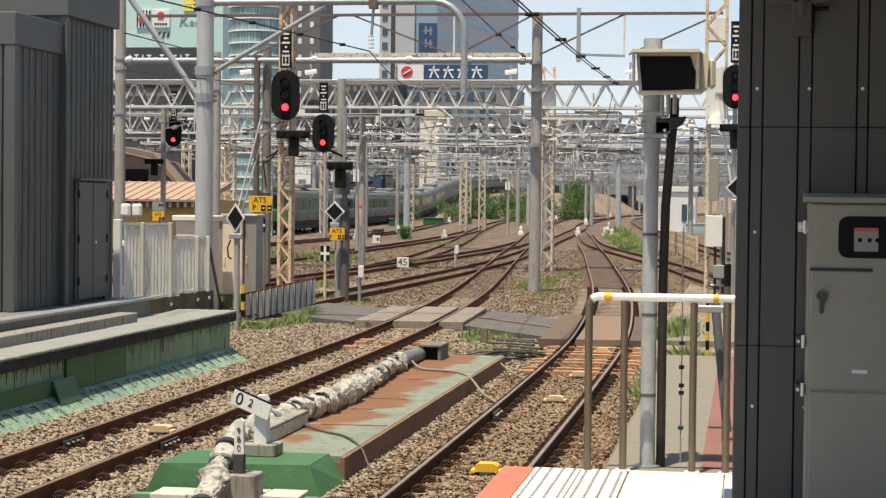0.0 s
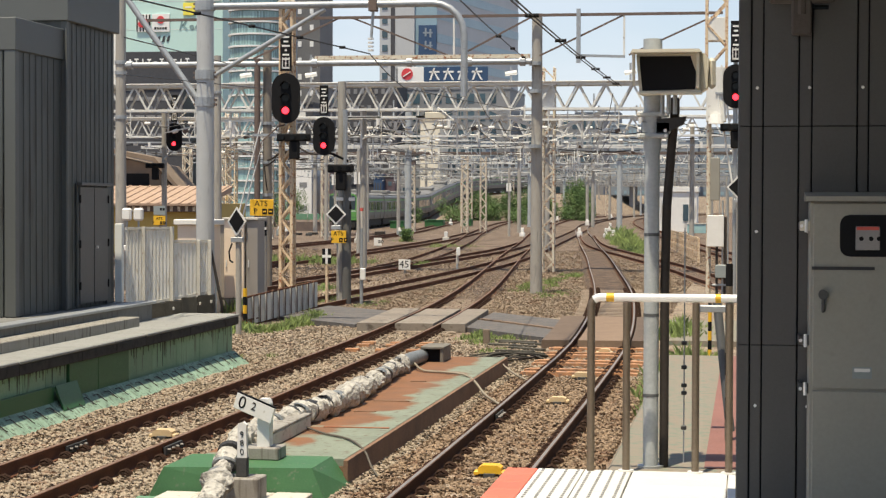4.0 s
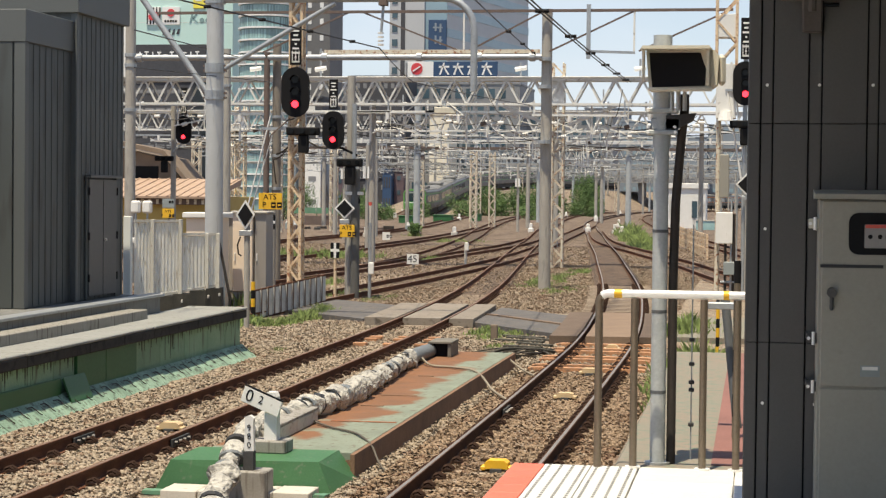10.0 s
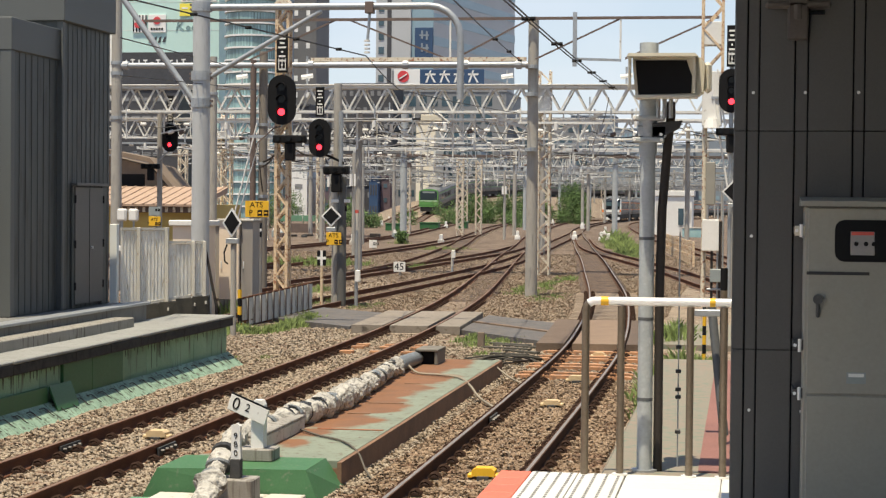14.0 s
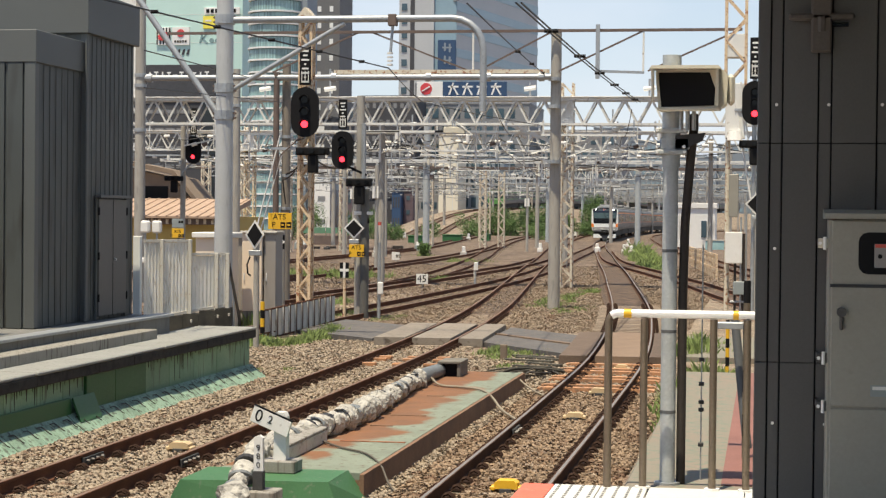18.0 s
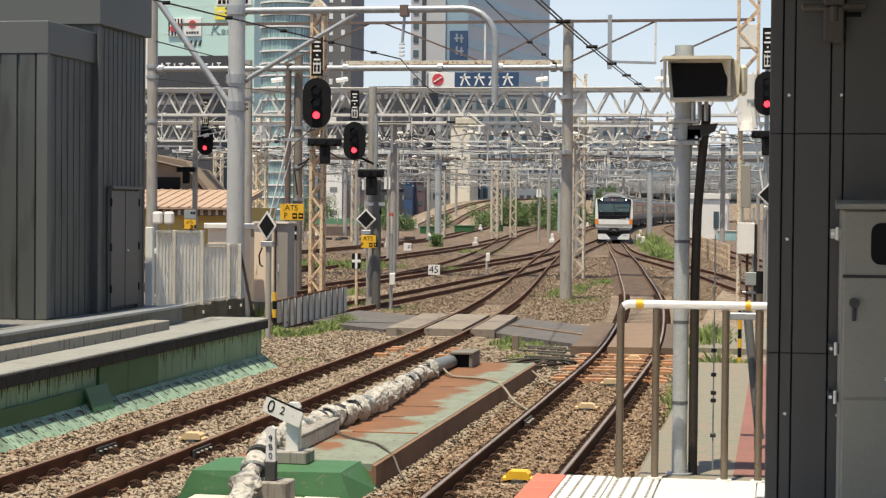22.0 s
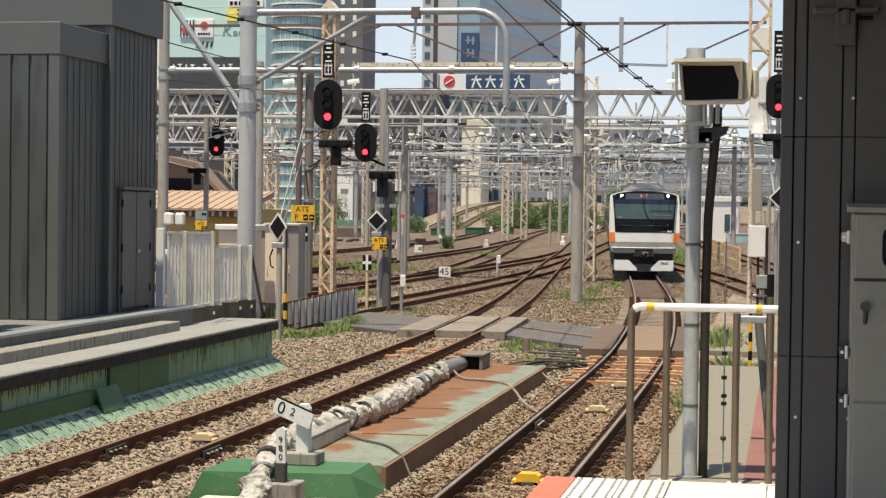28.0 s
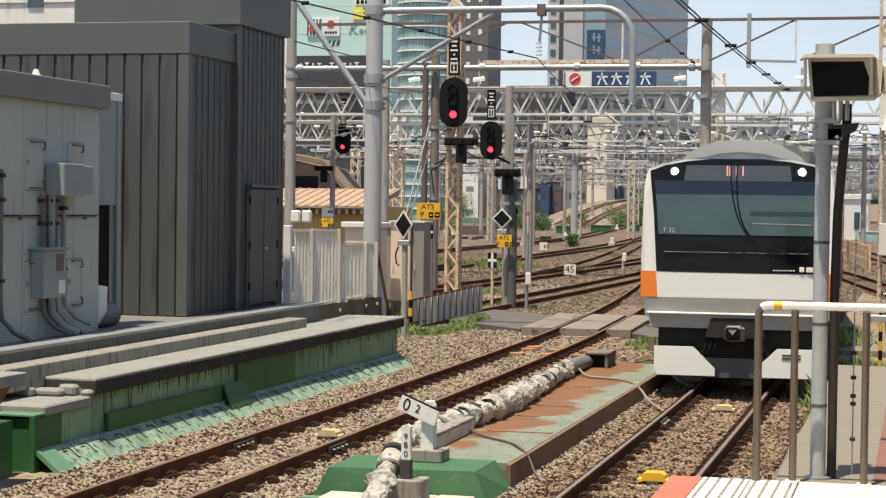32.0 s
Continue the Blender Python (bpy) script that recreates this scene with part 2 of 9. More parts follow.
WHITE = surf("white_paint", (0.78, 0.77, 0.74), (0.7, 0.69, 0.65), 0.5, size=0.3, bump=0.05, dirt=(0.5, 0.47, 0.42), dirt_size=0.3, dirt_amount=0.15)
YELLOW = surf("yellow_paint", (0.80, 0.46, 0.02), (0.7, 0.4, 0.02), 0.5, size=0.2, bump=0.05)
BUFF = surf("buff_plastic", (0.62, 0.47, 0.27), (0.52, 0.38, 0.22), 0.6, size=0.2)
RED = surf("red_paint", (0.62, 0.10, 0.075), (0.52, 0.085, 0.065), 0.55, size=0.3, bump=0.05)
ORANGE = surf("orange_band", (0.85, 0.24, 0.03), (0.8, 0.22, 0.03), 0.35, bump=0.0)
TILE_RED = surf("salmon_red_tile", (0.70, 0.165, 0.10), (0.60, 0.14, 0.088), 0.6, size=0.3, bump=0.05, vary=0.05)
TILE = surf("white_platform_tile", (0.66, 0.655, 0.635), (0.6, 0.595, 0.575), 0.6, size=0.4, bump=0.05, vary=0.03, dirt=(0.5, 0.48, 0.45), dirt_size=0.3, dirt_amount=0.15)
TILE_BAR = surf("dark_raised_bar", (0.2, 0.2, 0.195), (0.15, 0.15, 0.147), 0.6)
PLANK = surf("crossing_panel", (0.265, 0.23, 0.19), (0.20, 0.17, 0.138), 0.85, size=0.6, fine=0.03, vary=0.12, dirt=(0.11, 0.09, 0.07), dirt_size=0.7, dirt_amount=0.3)
PLANK_DARK = surf("crossing_panel_dark", (0.135, 0.095, 0.068), (0.09, 0.064, 0.047), 0.85, size=0.6, fine=0.03, vary=0.12)
ASPHALT = surf("worn_asphalt", (0.125, 0.118, 0.116), (0.075, 0.072, 0.071), 0.9, size=0.5, fine=0.03, bump=0.35, dirt=(0.17, 0.14, 0.115), dirt_size=0.6, dirt_amount=0.35)
GRASS = surf("grass", (0.20, 0.265, 0.075), (0.095, 0.13, 0.042), 0.8, size=0.7, vary=0.45, island=True, bump=0)
LEAF = surf("leaves", (0.115, 0.19, 0.055), (0.055, 0.098, 0.03), 0.75, size=1.5, vary=0.45, island=True, bump=0)
WRAP_WHITE = surf("white_wrapping", (0.54, 0.52, 0.47), (0.31, 0.295, 0.265), 0.7, size=0.5, fine=0.09, bump=0.9, dirt=(0.16, 0.15, 0.135), dirt_size=0.5, dirt_amount=0.34)
WRAP_GREY = surf("silver_grey_sleeve", (0.2, 0.22, 0.23), (0.12, 0.13, 0.14), 0.55, size=0.2, bump=0.5)
CAR_STEEL = surf("train_stainless", (0.16, 0.157, 0.16), (0.125, 0.122, 0.125), 0.45, 0.35, size=2.0, bump=0.02)
CAR_WHITE = surf("train_white_paint", (0.80, 0.82, 0.80), (0.76, 0.78, 0.76), 0.4, size=1.0, bump=0.0)
CAR_ROOF = surf("train_roof", (0.19, 0.19, 0.187), (0.145, 0.145, 0.142), 0.7, size=1.0, bump=0.1)
CAR_GREEN = surf("train_green", (0.12, 0.32, 0.085), (0.10, 0.28, 0.07), 0.4, bump=0)
UNDER = surf("underframe", (0.022, 0.021, 0.02), (0.014, 0.014, 0.013), 0.8)
GLASS = surf("train_glass", (0.03, 0.05, 0.06), (0.022, 0.04, 0.05), 0.08, bump=0.0, size=1.0)
GLASS_BLACK = surf("train_black_glass", (0.006, 0.007, 0.008), (0.008, 0.009, 0.01), 0.16, bump=0.0, shine=0.2)


def rusted_deck():
    """Green-grey paint worn to rust in one long ragged patch along the middle of the deck."""
    m = surf("rust_and_green_deck", (0.23, 0.265, 0.205), (0.16, 0.18, 0.14), 0.8, size=0.5, dirt=(0.12, 0.085, 0.06), dirt_size=0.5, dirt_amount=0.3)
    n, l = m.node_tree.nodes, m.node_tree.links
    bsdf = n["Principled BSDF"]
    paint = bsdf.inputs["Base Color"].links[0].from_socket
    co, cut = n.new("ShaderNodeTexCoord"), n.new("ShaderNodeSeparateXYZ")
    l.new(co.outputs["Object"], cut.inputs[0])
    across = n.new("ShaderNodeMapRange")
    across.inputs[1].default_value, across.inputs[2].default_value, across.inputs[3].default_value, across.inputs[4].default_value = -4.15, -4.9, -0.2, 0.32
    l.new(cut.outputs["X"], across.inputs[0])
    along_near = n.new("ShaderNodeMapRange")
    along_near.inputs[1].default_value, along_near.inputs[2].default_value, along_near.inputs[3].default_value, along_near.inputs[4].default_value = 19.5, 23.0, -0.35, 0.0
    l.new(cut.outputs["Y"], along_near.inputs[0])
    wear = n.new("ShaderNodeTexNoise")
    l.new(co.outputs["Object"], wear.inputs["Vector"])
    wear.inputs["Scale"].default_value, wear.inputs["Detail"].default_value = 1.0, 6.0
    total = n.new("ShaderNodeMath")
    l.new(wear.outputs[0], total.inputs[0])
    l.new(across.outputs[0], total.inputs[1])
    total2 = n.new("ShaderNodeMath")
    l.new(total.outputs[0], total2.inputs[0])
    l.new(along_near.outputs[0], total2.inputs[1])
    ramp = n.new("ShaderNodeValToRGB")
    ramp.color_ramp.elements[0].position, ramp.color_ramp.elements[1].position = 0.50, 0.60
    l.new(total2.outputs[0], ramp.inputs[0])
    tone, rust = n.new("ShaderNodeTexNoise"), n.new("ShaderNodeMix")
    l.new(co.outputs["Object"], tone.inputs["Vector"])
    tone.inputs["Scale"].default_value, tone.inputs["Detail"].default_value = 2.5, 6.0
    rust.data_type = "RGBA"
    rust.inputs[6].default_value, rust.inputs[7].default_value = (0.265, 0.112, 0.045, 1), (0.12, 0.07, 0.042, 1)
    l.new(tone.outputs[0], rust.inputs[0])
    mix = n.new("ShaderNodeMix")
    mix.data_type = "RGBA"
    l.new(ramp.outputs[0], mix.inputs[0])
    l.new(paint, mix.inputs[6])
    l.new(rust.outputs[2], mix.inputs[7])
    l.new(mix.outputs[2], bsdf.inputs["Base Color"])
    return m


DECK = rusted_deck()
LAMP_ON = glow("headlamp", (1.0, 0.93, 0.78), 10.0)
RED_ON = glow("red_signal", (1.0, 0.025, 0.04), 4.0)
LED_ON = glow("pink_led", (0.75, 0.28, 0.26), 0.35)


# ---- mesh helpers ----
def thing(name, at=(0, 0, 0), label="", category="", group="", kind="", turn=0):
    ob = new(name)
    ob.matrix_world = pose(*at, 0, 0, turn)
    ob.empty_display_size = 0.2
    return tagged(ob, label, category, group, kind)


def finish(name, bm, material, smooth=False):
    me = bpy.data.meshes.new(name)
    bm.normal_update()
    bm.to_mesh(me)
    bm.free()
    me.materials.append(material)
    if smooth:
        me.polygons.foreach_set("use_smooth", [True] * len(me.polygons))
        me.set_sharp_from_angle(angle=radians(52))
    return me


def part(name, bm, material, parent, label="", smooth=False, kind=""):
    ob = new(name, bm if isinstance(bm, bpy.types.Mesh) else finish(name, bm, material, smooth))
    ob.parent = parent
    return tagged(ob, label, kind=kind)


def share(name, me, parent, m):
    ob = new(name, me)
    ob.parent = parent
    ob.matrix_basis = m
    return ob


def solid(name, bm, material, label="", category="", group="", kind="", at=(0, 0, 0), smooth=False):
    ob = new(name, finish(name, bm, material, smooth))
    ob.matrix_world = pose(*at)
    return tagged(ob, label, category, group, kind)


def box(x0, x1, y0, y1, z0, z1, bevel=0.0, bm=None):
    bm = bm or bmesh.new()
    vs = [bm.verts.new((x, y, z)) for z in (z0, z1) for y in (y0, y1) for x in (x0, x1)]
    fs = [bm.faces.new([vs[i] for i in f]) for f in ((0, 2, 3, 1), (4, 5, 7, 6), (0, 1, 5, 4), (2, 6, 7, 3), (0, 4, 6, 2), (1, 3, 7, 5))]
    if bevel:
        es = list({e for f in fs for e in f.edges})
        bmesh.ops.bevel(bm, geom=es, offset=bevel, segments=1, affect="EDGES")
    return bm


def rod(p, q, r, seg=8, bm=None, r2=None):
    """A round bar from p to q."""
    bm = bm or bmesh.new()
    p, q = Vector(p), Vector(q)
    way = (q - p).normalized()
    side = way.orthogonal().normalized()
    up = way.cross(side)
    rings = []
    for c, rad in ((p, r), (q, r if r2 is None else r2)):
        rings.append([bm.verts.new(c + rad * (math.cos(a) * side + math.sin(a) * up)) for a in (2 * math.pi * i / seg for i in range(seg))])
    for i in range(seg):
        j = (i + 1) % seg
        bm.faces.new((rings[0][i], rings[0][j], rings[1][j], rings[1][i]))
    bm.faces.new(rings[0][::-1])
    bm.faces.new(rings[1])
    return bm


def bar(p, q, w, h=None, bm=None):
    """A square bar from p to q."""
    bm = bm or bmesh.new()
    h = h or w
    p, q = Vector(p), Vector(q)
    way = (q - p).normalized()
    side = way.cross(Vector((0, 0, 1)))
    side = side.normalized() if side.length > 0.01 else Vector((1, 0, 0))
    up = side.cross(way)
    rings = [[bm.verts.new(c + side * (a * w / 2) + up * (b * h / 2)) for a, b in ((-1, -1), (1, -1), (1, 1), (-1, 1))] for c in (p, q)]
    for i in range(4):
        j = (i + 1) % 4
        bm.faces.new((rings[0][i], rings[0][j], rings[1][j], rings[1][i]))
    bm.faces.new(rings[0][::-1])
    bm.faces.new(rings[1])
    return bm


def pipe(points, r, seg=8, bm=None, radii=None):
    """A round pipe along points."""
    bm = bm or bmesh.new()
    pts = [Vector(p) for p in points]
    rings, side = [], None
    for i, c in enumerate(pts):
        way = (pts[min(i + 1, len(pts) - 1)] - pts[max(i - 1, 0)]).normalized()
        side = way.orthogonal().normalized() if side is None else (side - way * side.dot(way)).normalized()
        up = way.cross(side)
        rad = radii[i] if radii else r
        rings.append([bm.verts.new(c + rad * (math.cos(a) * side + math.sin(a) * up)) for a in (2 * math.pi * k / seg for k in range(seg))])
    for a, b in zip(rings, rings[1:]):
        for i in range(seg):
            j = (i + 1) % seg
            bm.faces.new((a[i], a[j], b[j], b[i]))
    bm.faces.new(rings[0][::-1])
    bm.faces.new(rings[-1])
    return bm


def prism(profile, y0, y1, bm=None, axis="y"):
    """An outline of (u, z) pushed along an axis."""
    bm = bm or bmesh.new()
    put = {"y": lambda u, z, y: (u, y, z), "x": lambda u, z, y: (y, u, z), "z": lambda u, z, y: (u, z, y)}[axis]
    a = [bm.verts.new(put(u, z, y0)) for u, z in profile]
    b = [bm.verts.new(put(u, z, y1)) for u, z in profile]
    k = len(profile)
    for i in range(k):
        j = (i + 1) % k
        bm.faces.new((a[i], a[j], b[j], b[i]))
    bm.faces.new(a[::-1])
    bm.faces.new(b)
    bmesh.ops.recalc_face_normals(bm, faces=bm.faces)
    return bm


def writing(text, size, material, parent, m, name="lettering"):
    cu = bpy.data.curves.new("text", "FONT")
    cu.body, cu.size, cu.extrude, cu.align_x, cu.align_y = text, size, 0.002, "CENTER", "CENTER"
    cu.resolution_u = 3
    tmp = bpy.data.objects.new("text", cu)
    me = bpy.data.meshes.new_from_object(tmp)
    bpy.data.objects.remove(tmp)
    me.materials.append(material)
    ob = new(name, me)
    ob.parent = parent
    ob.matrix_basis = m
    return ob


def rise(y):
    """The yard climbs gently away from the platforms."""
    return 0.0038 * min(max(y - 80.0, 0.0), 150.0)


def smooth_path(rows, step=1.0):
    """Points at even steps along a smooth curve through rows of (y, x) or (y, x, z)."""
    pts = [Vector((r[1], r[0], r[2] if len(r) > 2 else rise(r[0]))) for r in rows]
    out = []
    for i in range(len(pts) - 1):
        p0, p1, p2, p3 = pts[max(i - 1, 0)], pts[i], pts[i + 1], pts[min(i + 2, len(pts) - 1)]
        d = (p2 - p1).length
        m1 = (p2 - p0) / max((p2 - p0).length, 1e-6) * d
        m2 = (p3 - p1) / max((p3 - p1).length, 1e-6) * d
        k = max(2, int(d / step))
        for j in range(k):
            s = j / k
            out.append((2 * s**3 - 3 * s**2 + 1) * p1 + (s**3 - 2 * s**2 + s) * m1 + (-2 * s**3 + 3 * s**2) * p2 + (s**3 - s**2) * m2)
    out.append(pts[-1])
    return out


# ---- ground ----
def axis_steps(*stretches):
    vals = []
    for a, b, step in stretches:
        k = max(1, round((b - a) / step))
        vals += [a + (b - a) * i / k for i in range(k)]
    return vals + [stretches[-1][1]]


def ground_sheet():
    xs = axis_steps((-2200, -200, 400), (-200, -40, 20), (-40, -14, 1.5), (-14, 4, 0.3), (4, 60, 8), (60, 2200, 400))
    ys = axis_steps((-300, 8, 40), (8, 60, 0.3), (60, 140, 2), (140, 400, 15), (400, 3500, 500))
    vs, fs = [], []
    for y in ys:
        for x in xs:
            near = -14 <= x <= 4 and 8 <= y <= 60
            z = -0.19 + (0.05 * noise.noise((x * 0.9, y * 0.9, 0)) + 0.02 * noise.noise((x * 4, y * 4, 3)) if near else 0) + rise(y)
            vs.append((x, y, z))
    w = len(xs)
    for j in range(len(ys) - 1):
        for i in range(w - 1):
            fs.append((j * w + i, j * w + i + 1, (j + 1) * w + i + 1, (j + 1) * w + i))
    me = bpy.data.meshes.new("ground")
    me.from_pydata(vs, [], fs)
    me.materials.append(BALLAST_BED)
    me.materials.append(YARD_BED)
    for q in me.polygons:
        q.material_index = 1 if vs[q.vertices[0]][1] >= 70 or vs[q.vertices[0]][0] < -14 else 0
    tagged(new("ground", me), "brown ballast and gravel ground of the rail yard", "ground", kind="structure")


def stones(name, count, x0, x1, y0, y1, size, gaps, seed, label, material=None):
    """Loose crushed stones strewn over a stretch of ballast, left out where gaps says so."""
    rng = np.random.default_rng(seed)
    x, y = rng.uniform(x0, x1, count), rng.uniform(y0, y1, count)
    keep = np.array([not gaps(a, b) for a, b in zip(x, y)])
    x, y = x[keep], y[keep]
    k = len(x)
    bottomless = slice(1, None)
    cube = np.array([(a, b, c) for c in (-1, 1) for b in (-1, 1) for a in (-1, 1)], float)
    quads = np.array(((0, 2, 3, 1), (4, 5, 7, 6), (0, 1, 5, 4), (2, 6, 7, 3), (0, 4, 6, 2), (1, 3, 7, 5)))[bottomless]
    s = rng.uniform(0.6, 1.25, (k, 1, 1)) * size
    pts = cube[None] * s * 0.5 * rng.uniform(0.55, 1.15, (k, 8, 3)) * np.array((1.1, 1.1, 0.6))
    a, b = rng.uniform(0, 6.28, k), rng.uniform(0, 6.28, k)
    ca, sa, cb, sb = np.cos(a), np.sin(a), np.cos(b), np.sin(b)
    px, py, pz = pts[..., 0].copy(), pts[..., 1].copy(), pts[..., 2].copy()
    px, py = px * ca[:, None] - py * sa[:, None], px * sa[:, None] + py * ca[:, None]
    py, pz = py * cb[:, None] - pz * sb[:, None], py * sb[:, None] + pz * cb[:, None]
    z = -0.175 + rng.uniform(-0.02, 0.03, k) + np.array([rise(b) for b in y])
    co = np.stack((px + x[:, None], py + y[:, None], pz + z[:, None]), -1).reshape(-1, 3)
    faces = (quads[None] + (np.arange(k) * 8)[:, None, None]).reshape(-1, 4)
    me = bpy.data.meshes.new(name)
    me.vertices.add(len(co))
    me.vertices.foreach_set("co", co.ravel())
    me.loops.add(faces.size)
    me.loops.foreach_set("vertex_index", faces.ravel())
    me.polygons.add(len(faces))
    me.polygons.foreach_set("loop_start", np.arange(0, faces.size, 4))
    me.update(calc_edges=True)
    me.materials.append(material or STONE)
    tagged(new(name, me), label, "ballast", kind="stuff")


# ---- tracks: rows of (y, x[, z]) along each centre line ----
T1 = [(4, -2.78), (20, -2.78), (28, -2.80), (37, -2.91), (46.3, -3.33, 0.02), (58, -4.12, 0.06), (77, -5.88, 0.11), (94, -7.48, 0.12), (120, -10.1, 0.13), (136, -11.65, 0.18), (159.5, -14.05, 0.26),
      (193, -16.9, 0.39), (224, -18.4), (262, -19.6), (290, -20.2), (330, -20.6), (400, -16), (480, -5), (600, 20), (760, 62), (1000, 140)]
T2 = [(4, -7.26), (18, -7.26), (26, -7.28), (36, -7.40), (42, -7.58), (50, -8.0), (60, -8.75), (76, -10.25), (100, -12.5), (123, -14.5), (160, -17.9), (234, -23.4), (300, -25.5), (400, -22), (520, -5)]
T3 = [(36, -12.6), (55, -11.95), (65, -11.65), (75, -11.5), (86, -11.45), (100, -11.75), (125, -13.0), (150, -14.2), (177, -15.6)]
T4 = [(30, -17.0), (50, -16.7), (62, -16.1), (75, -15.55), (95, -16.4), (126, -19.3), (158, -23.0), (218, -28.4), (300, -33), (400, -32)]
T4B = [(68, -15.8), (80, -15.3), (95, -14.6), (108, -14.2), (124, -14.65)]
T5 = [(40, -22.6), (70, -21.8), (98, -21.2), (129, -21.5), (160, -23.4)]
T6 = [(40, -31), (90, -29), (116, -28.4), (132, -28.0), (154, -28.6), (201, -33), (260, -38.5), (400, -42)]
TG = [(-60, -32, 0), (60, -33, 0), (110, -34.0, 0), (150, -36.6, 0.05), (191, -39.2, 0.1), (226, -42.4, 0.2), (250, -44.4, 0.5), (270, -45.9, 1.5), (290, -47.0, 2.6), (308, -47.5, 3.5), (330, -47.5, 4.3), (360, -46.6, 4.8), (395, -43, 5.0), (450, -34, 5.0), (600, 10, 5.0), (900, 120, 5.0)]
TGB = [(60, -37, 0), (110, -38.0, 0), (150, -40.6, 0.05), (191, -43.2, 0.1), (226, -46.4, 0.2), (250, -48.4, 0.5), (270, -49.9, 1.5), (290, -51.0, 2.6), (308, -51.5, 3.5), (330, -51.5, 4.3), (360, -50.6, 4.8), (395, -47, 5.0)]
TR = [(20, 3.2), (45, 1.7), (60, 0.25), (72, -1.5), (84, -3.25), (96, -5.5), (118, -9.4), (150, -12.8)]
T9 = [(60, 4), (110, -2.0), (160, -7.5), (234, -13.5), (300, -15), (400, -9)]
PROFILE = ((-0.07, -0.17), (0.07, -0.17), (0.07, -0.155), (0.012, -0.135), (0.012, -0.045), (0.0325, -0.035), (0.0325, -0.003), (-0.0325, -0.003),
           (-0.0325, -0.035), (-0.012, -0.045), (-0.012, -0.135), (-0.07, -0.155))
GAUGE = 1.067 / 2 + 0.0325


def offset_path(pts, off):
    out = []
    for i, p in enumerate(pts):
        way = (pts[min(i + 1, len(pts) - 1)] - pts[max(i - 1, 0)]).normalized()
        out.append(p + Vector((way.y, -way.x, 0)) * off)
    return out


def sweep(pts, profile, bm=None):
    bm = bm or bmesh.new()
    rings = []
    for i, p in enumerate(pts):
        way = (pts[min(i + 1, len(pts) - 1)] - pts[max(i - 1, 0)]).normalized()
        side = Vector((way.y, -way.x, 0)).normalized()
        rings.append([bm.verts.new(p + side * u + Vector((0, 0, z))) for u, z in profile])
    k = len(profile)
    for a, b in zip(rings, rings[1:]):
        for i in range(k):
            j = (i + 1) % k
            bm.faces.new((a[i], b[i], b[j], a[j]))
    bm.faces.new(rings[0])
    bm.faces.new(rings[-1][::-1])
    return bm


def clip_mesh():
    """Two rounded spring loops on a low shoulder beside the rail foot."""
    bm = bmesh.new()
    for y in (-0.05, 0.03):
        pipe([(-0.05, y, 0.0), (-0.03, y, 0.042), (0.01, y, 0.056), (0.05, y + 0.01, 0.03), (0.065, y + 0.015, 0.0)], 0.017, 5, bm)
    box(-0.05, 0.06, -0.08, 0.08, 0.0, 0.02, 0, bm)
    return finish("rail_clip", bm, CLIP)


def sleeper_mesh(material, name):
    prof = [(-1.0, -0.36), (1.0, -0.36), (1.0, -0.17), (0.9, -0.155), (-0.9, -0.155), (-1.0, -0.17)]
    return finish(name, prism(prof, -0.11, 0.11), material)


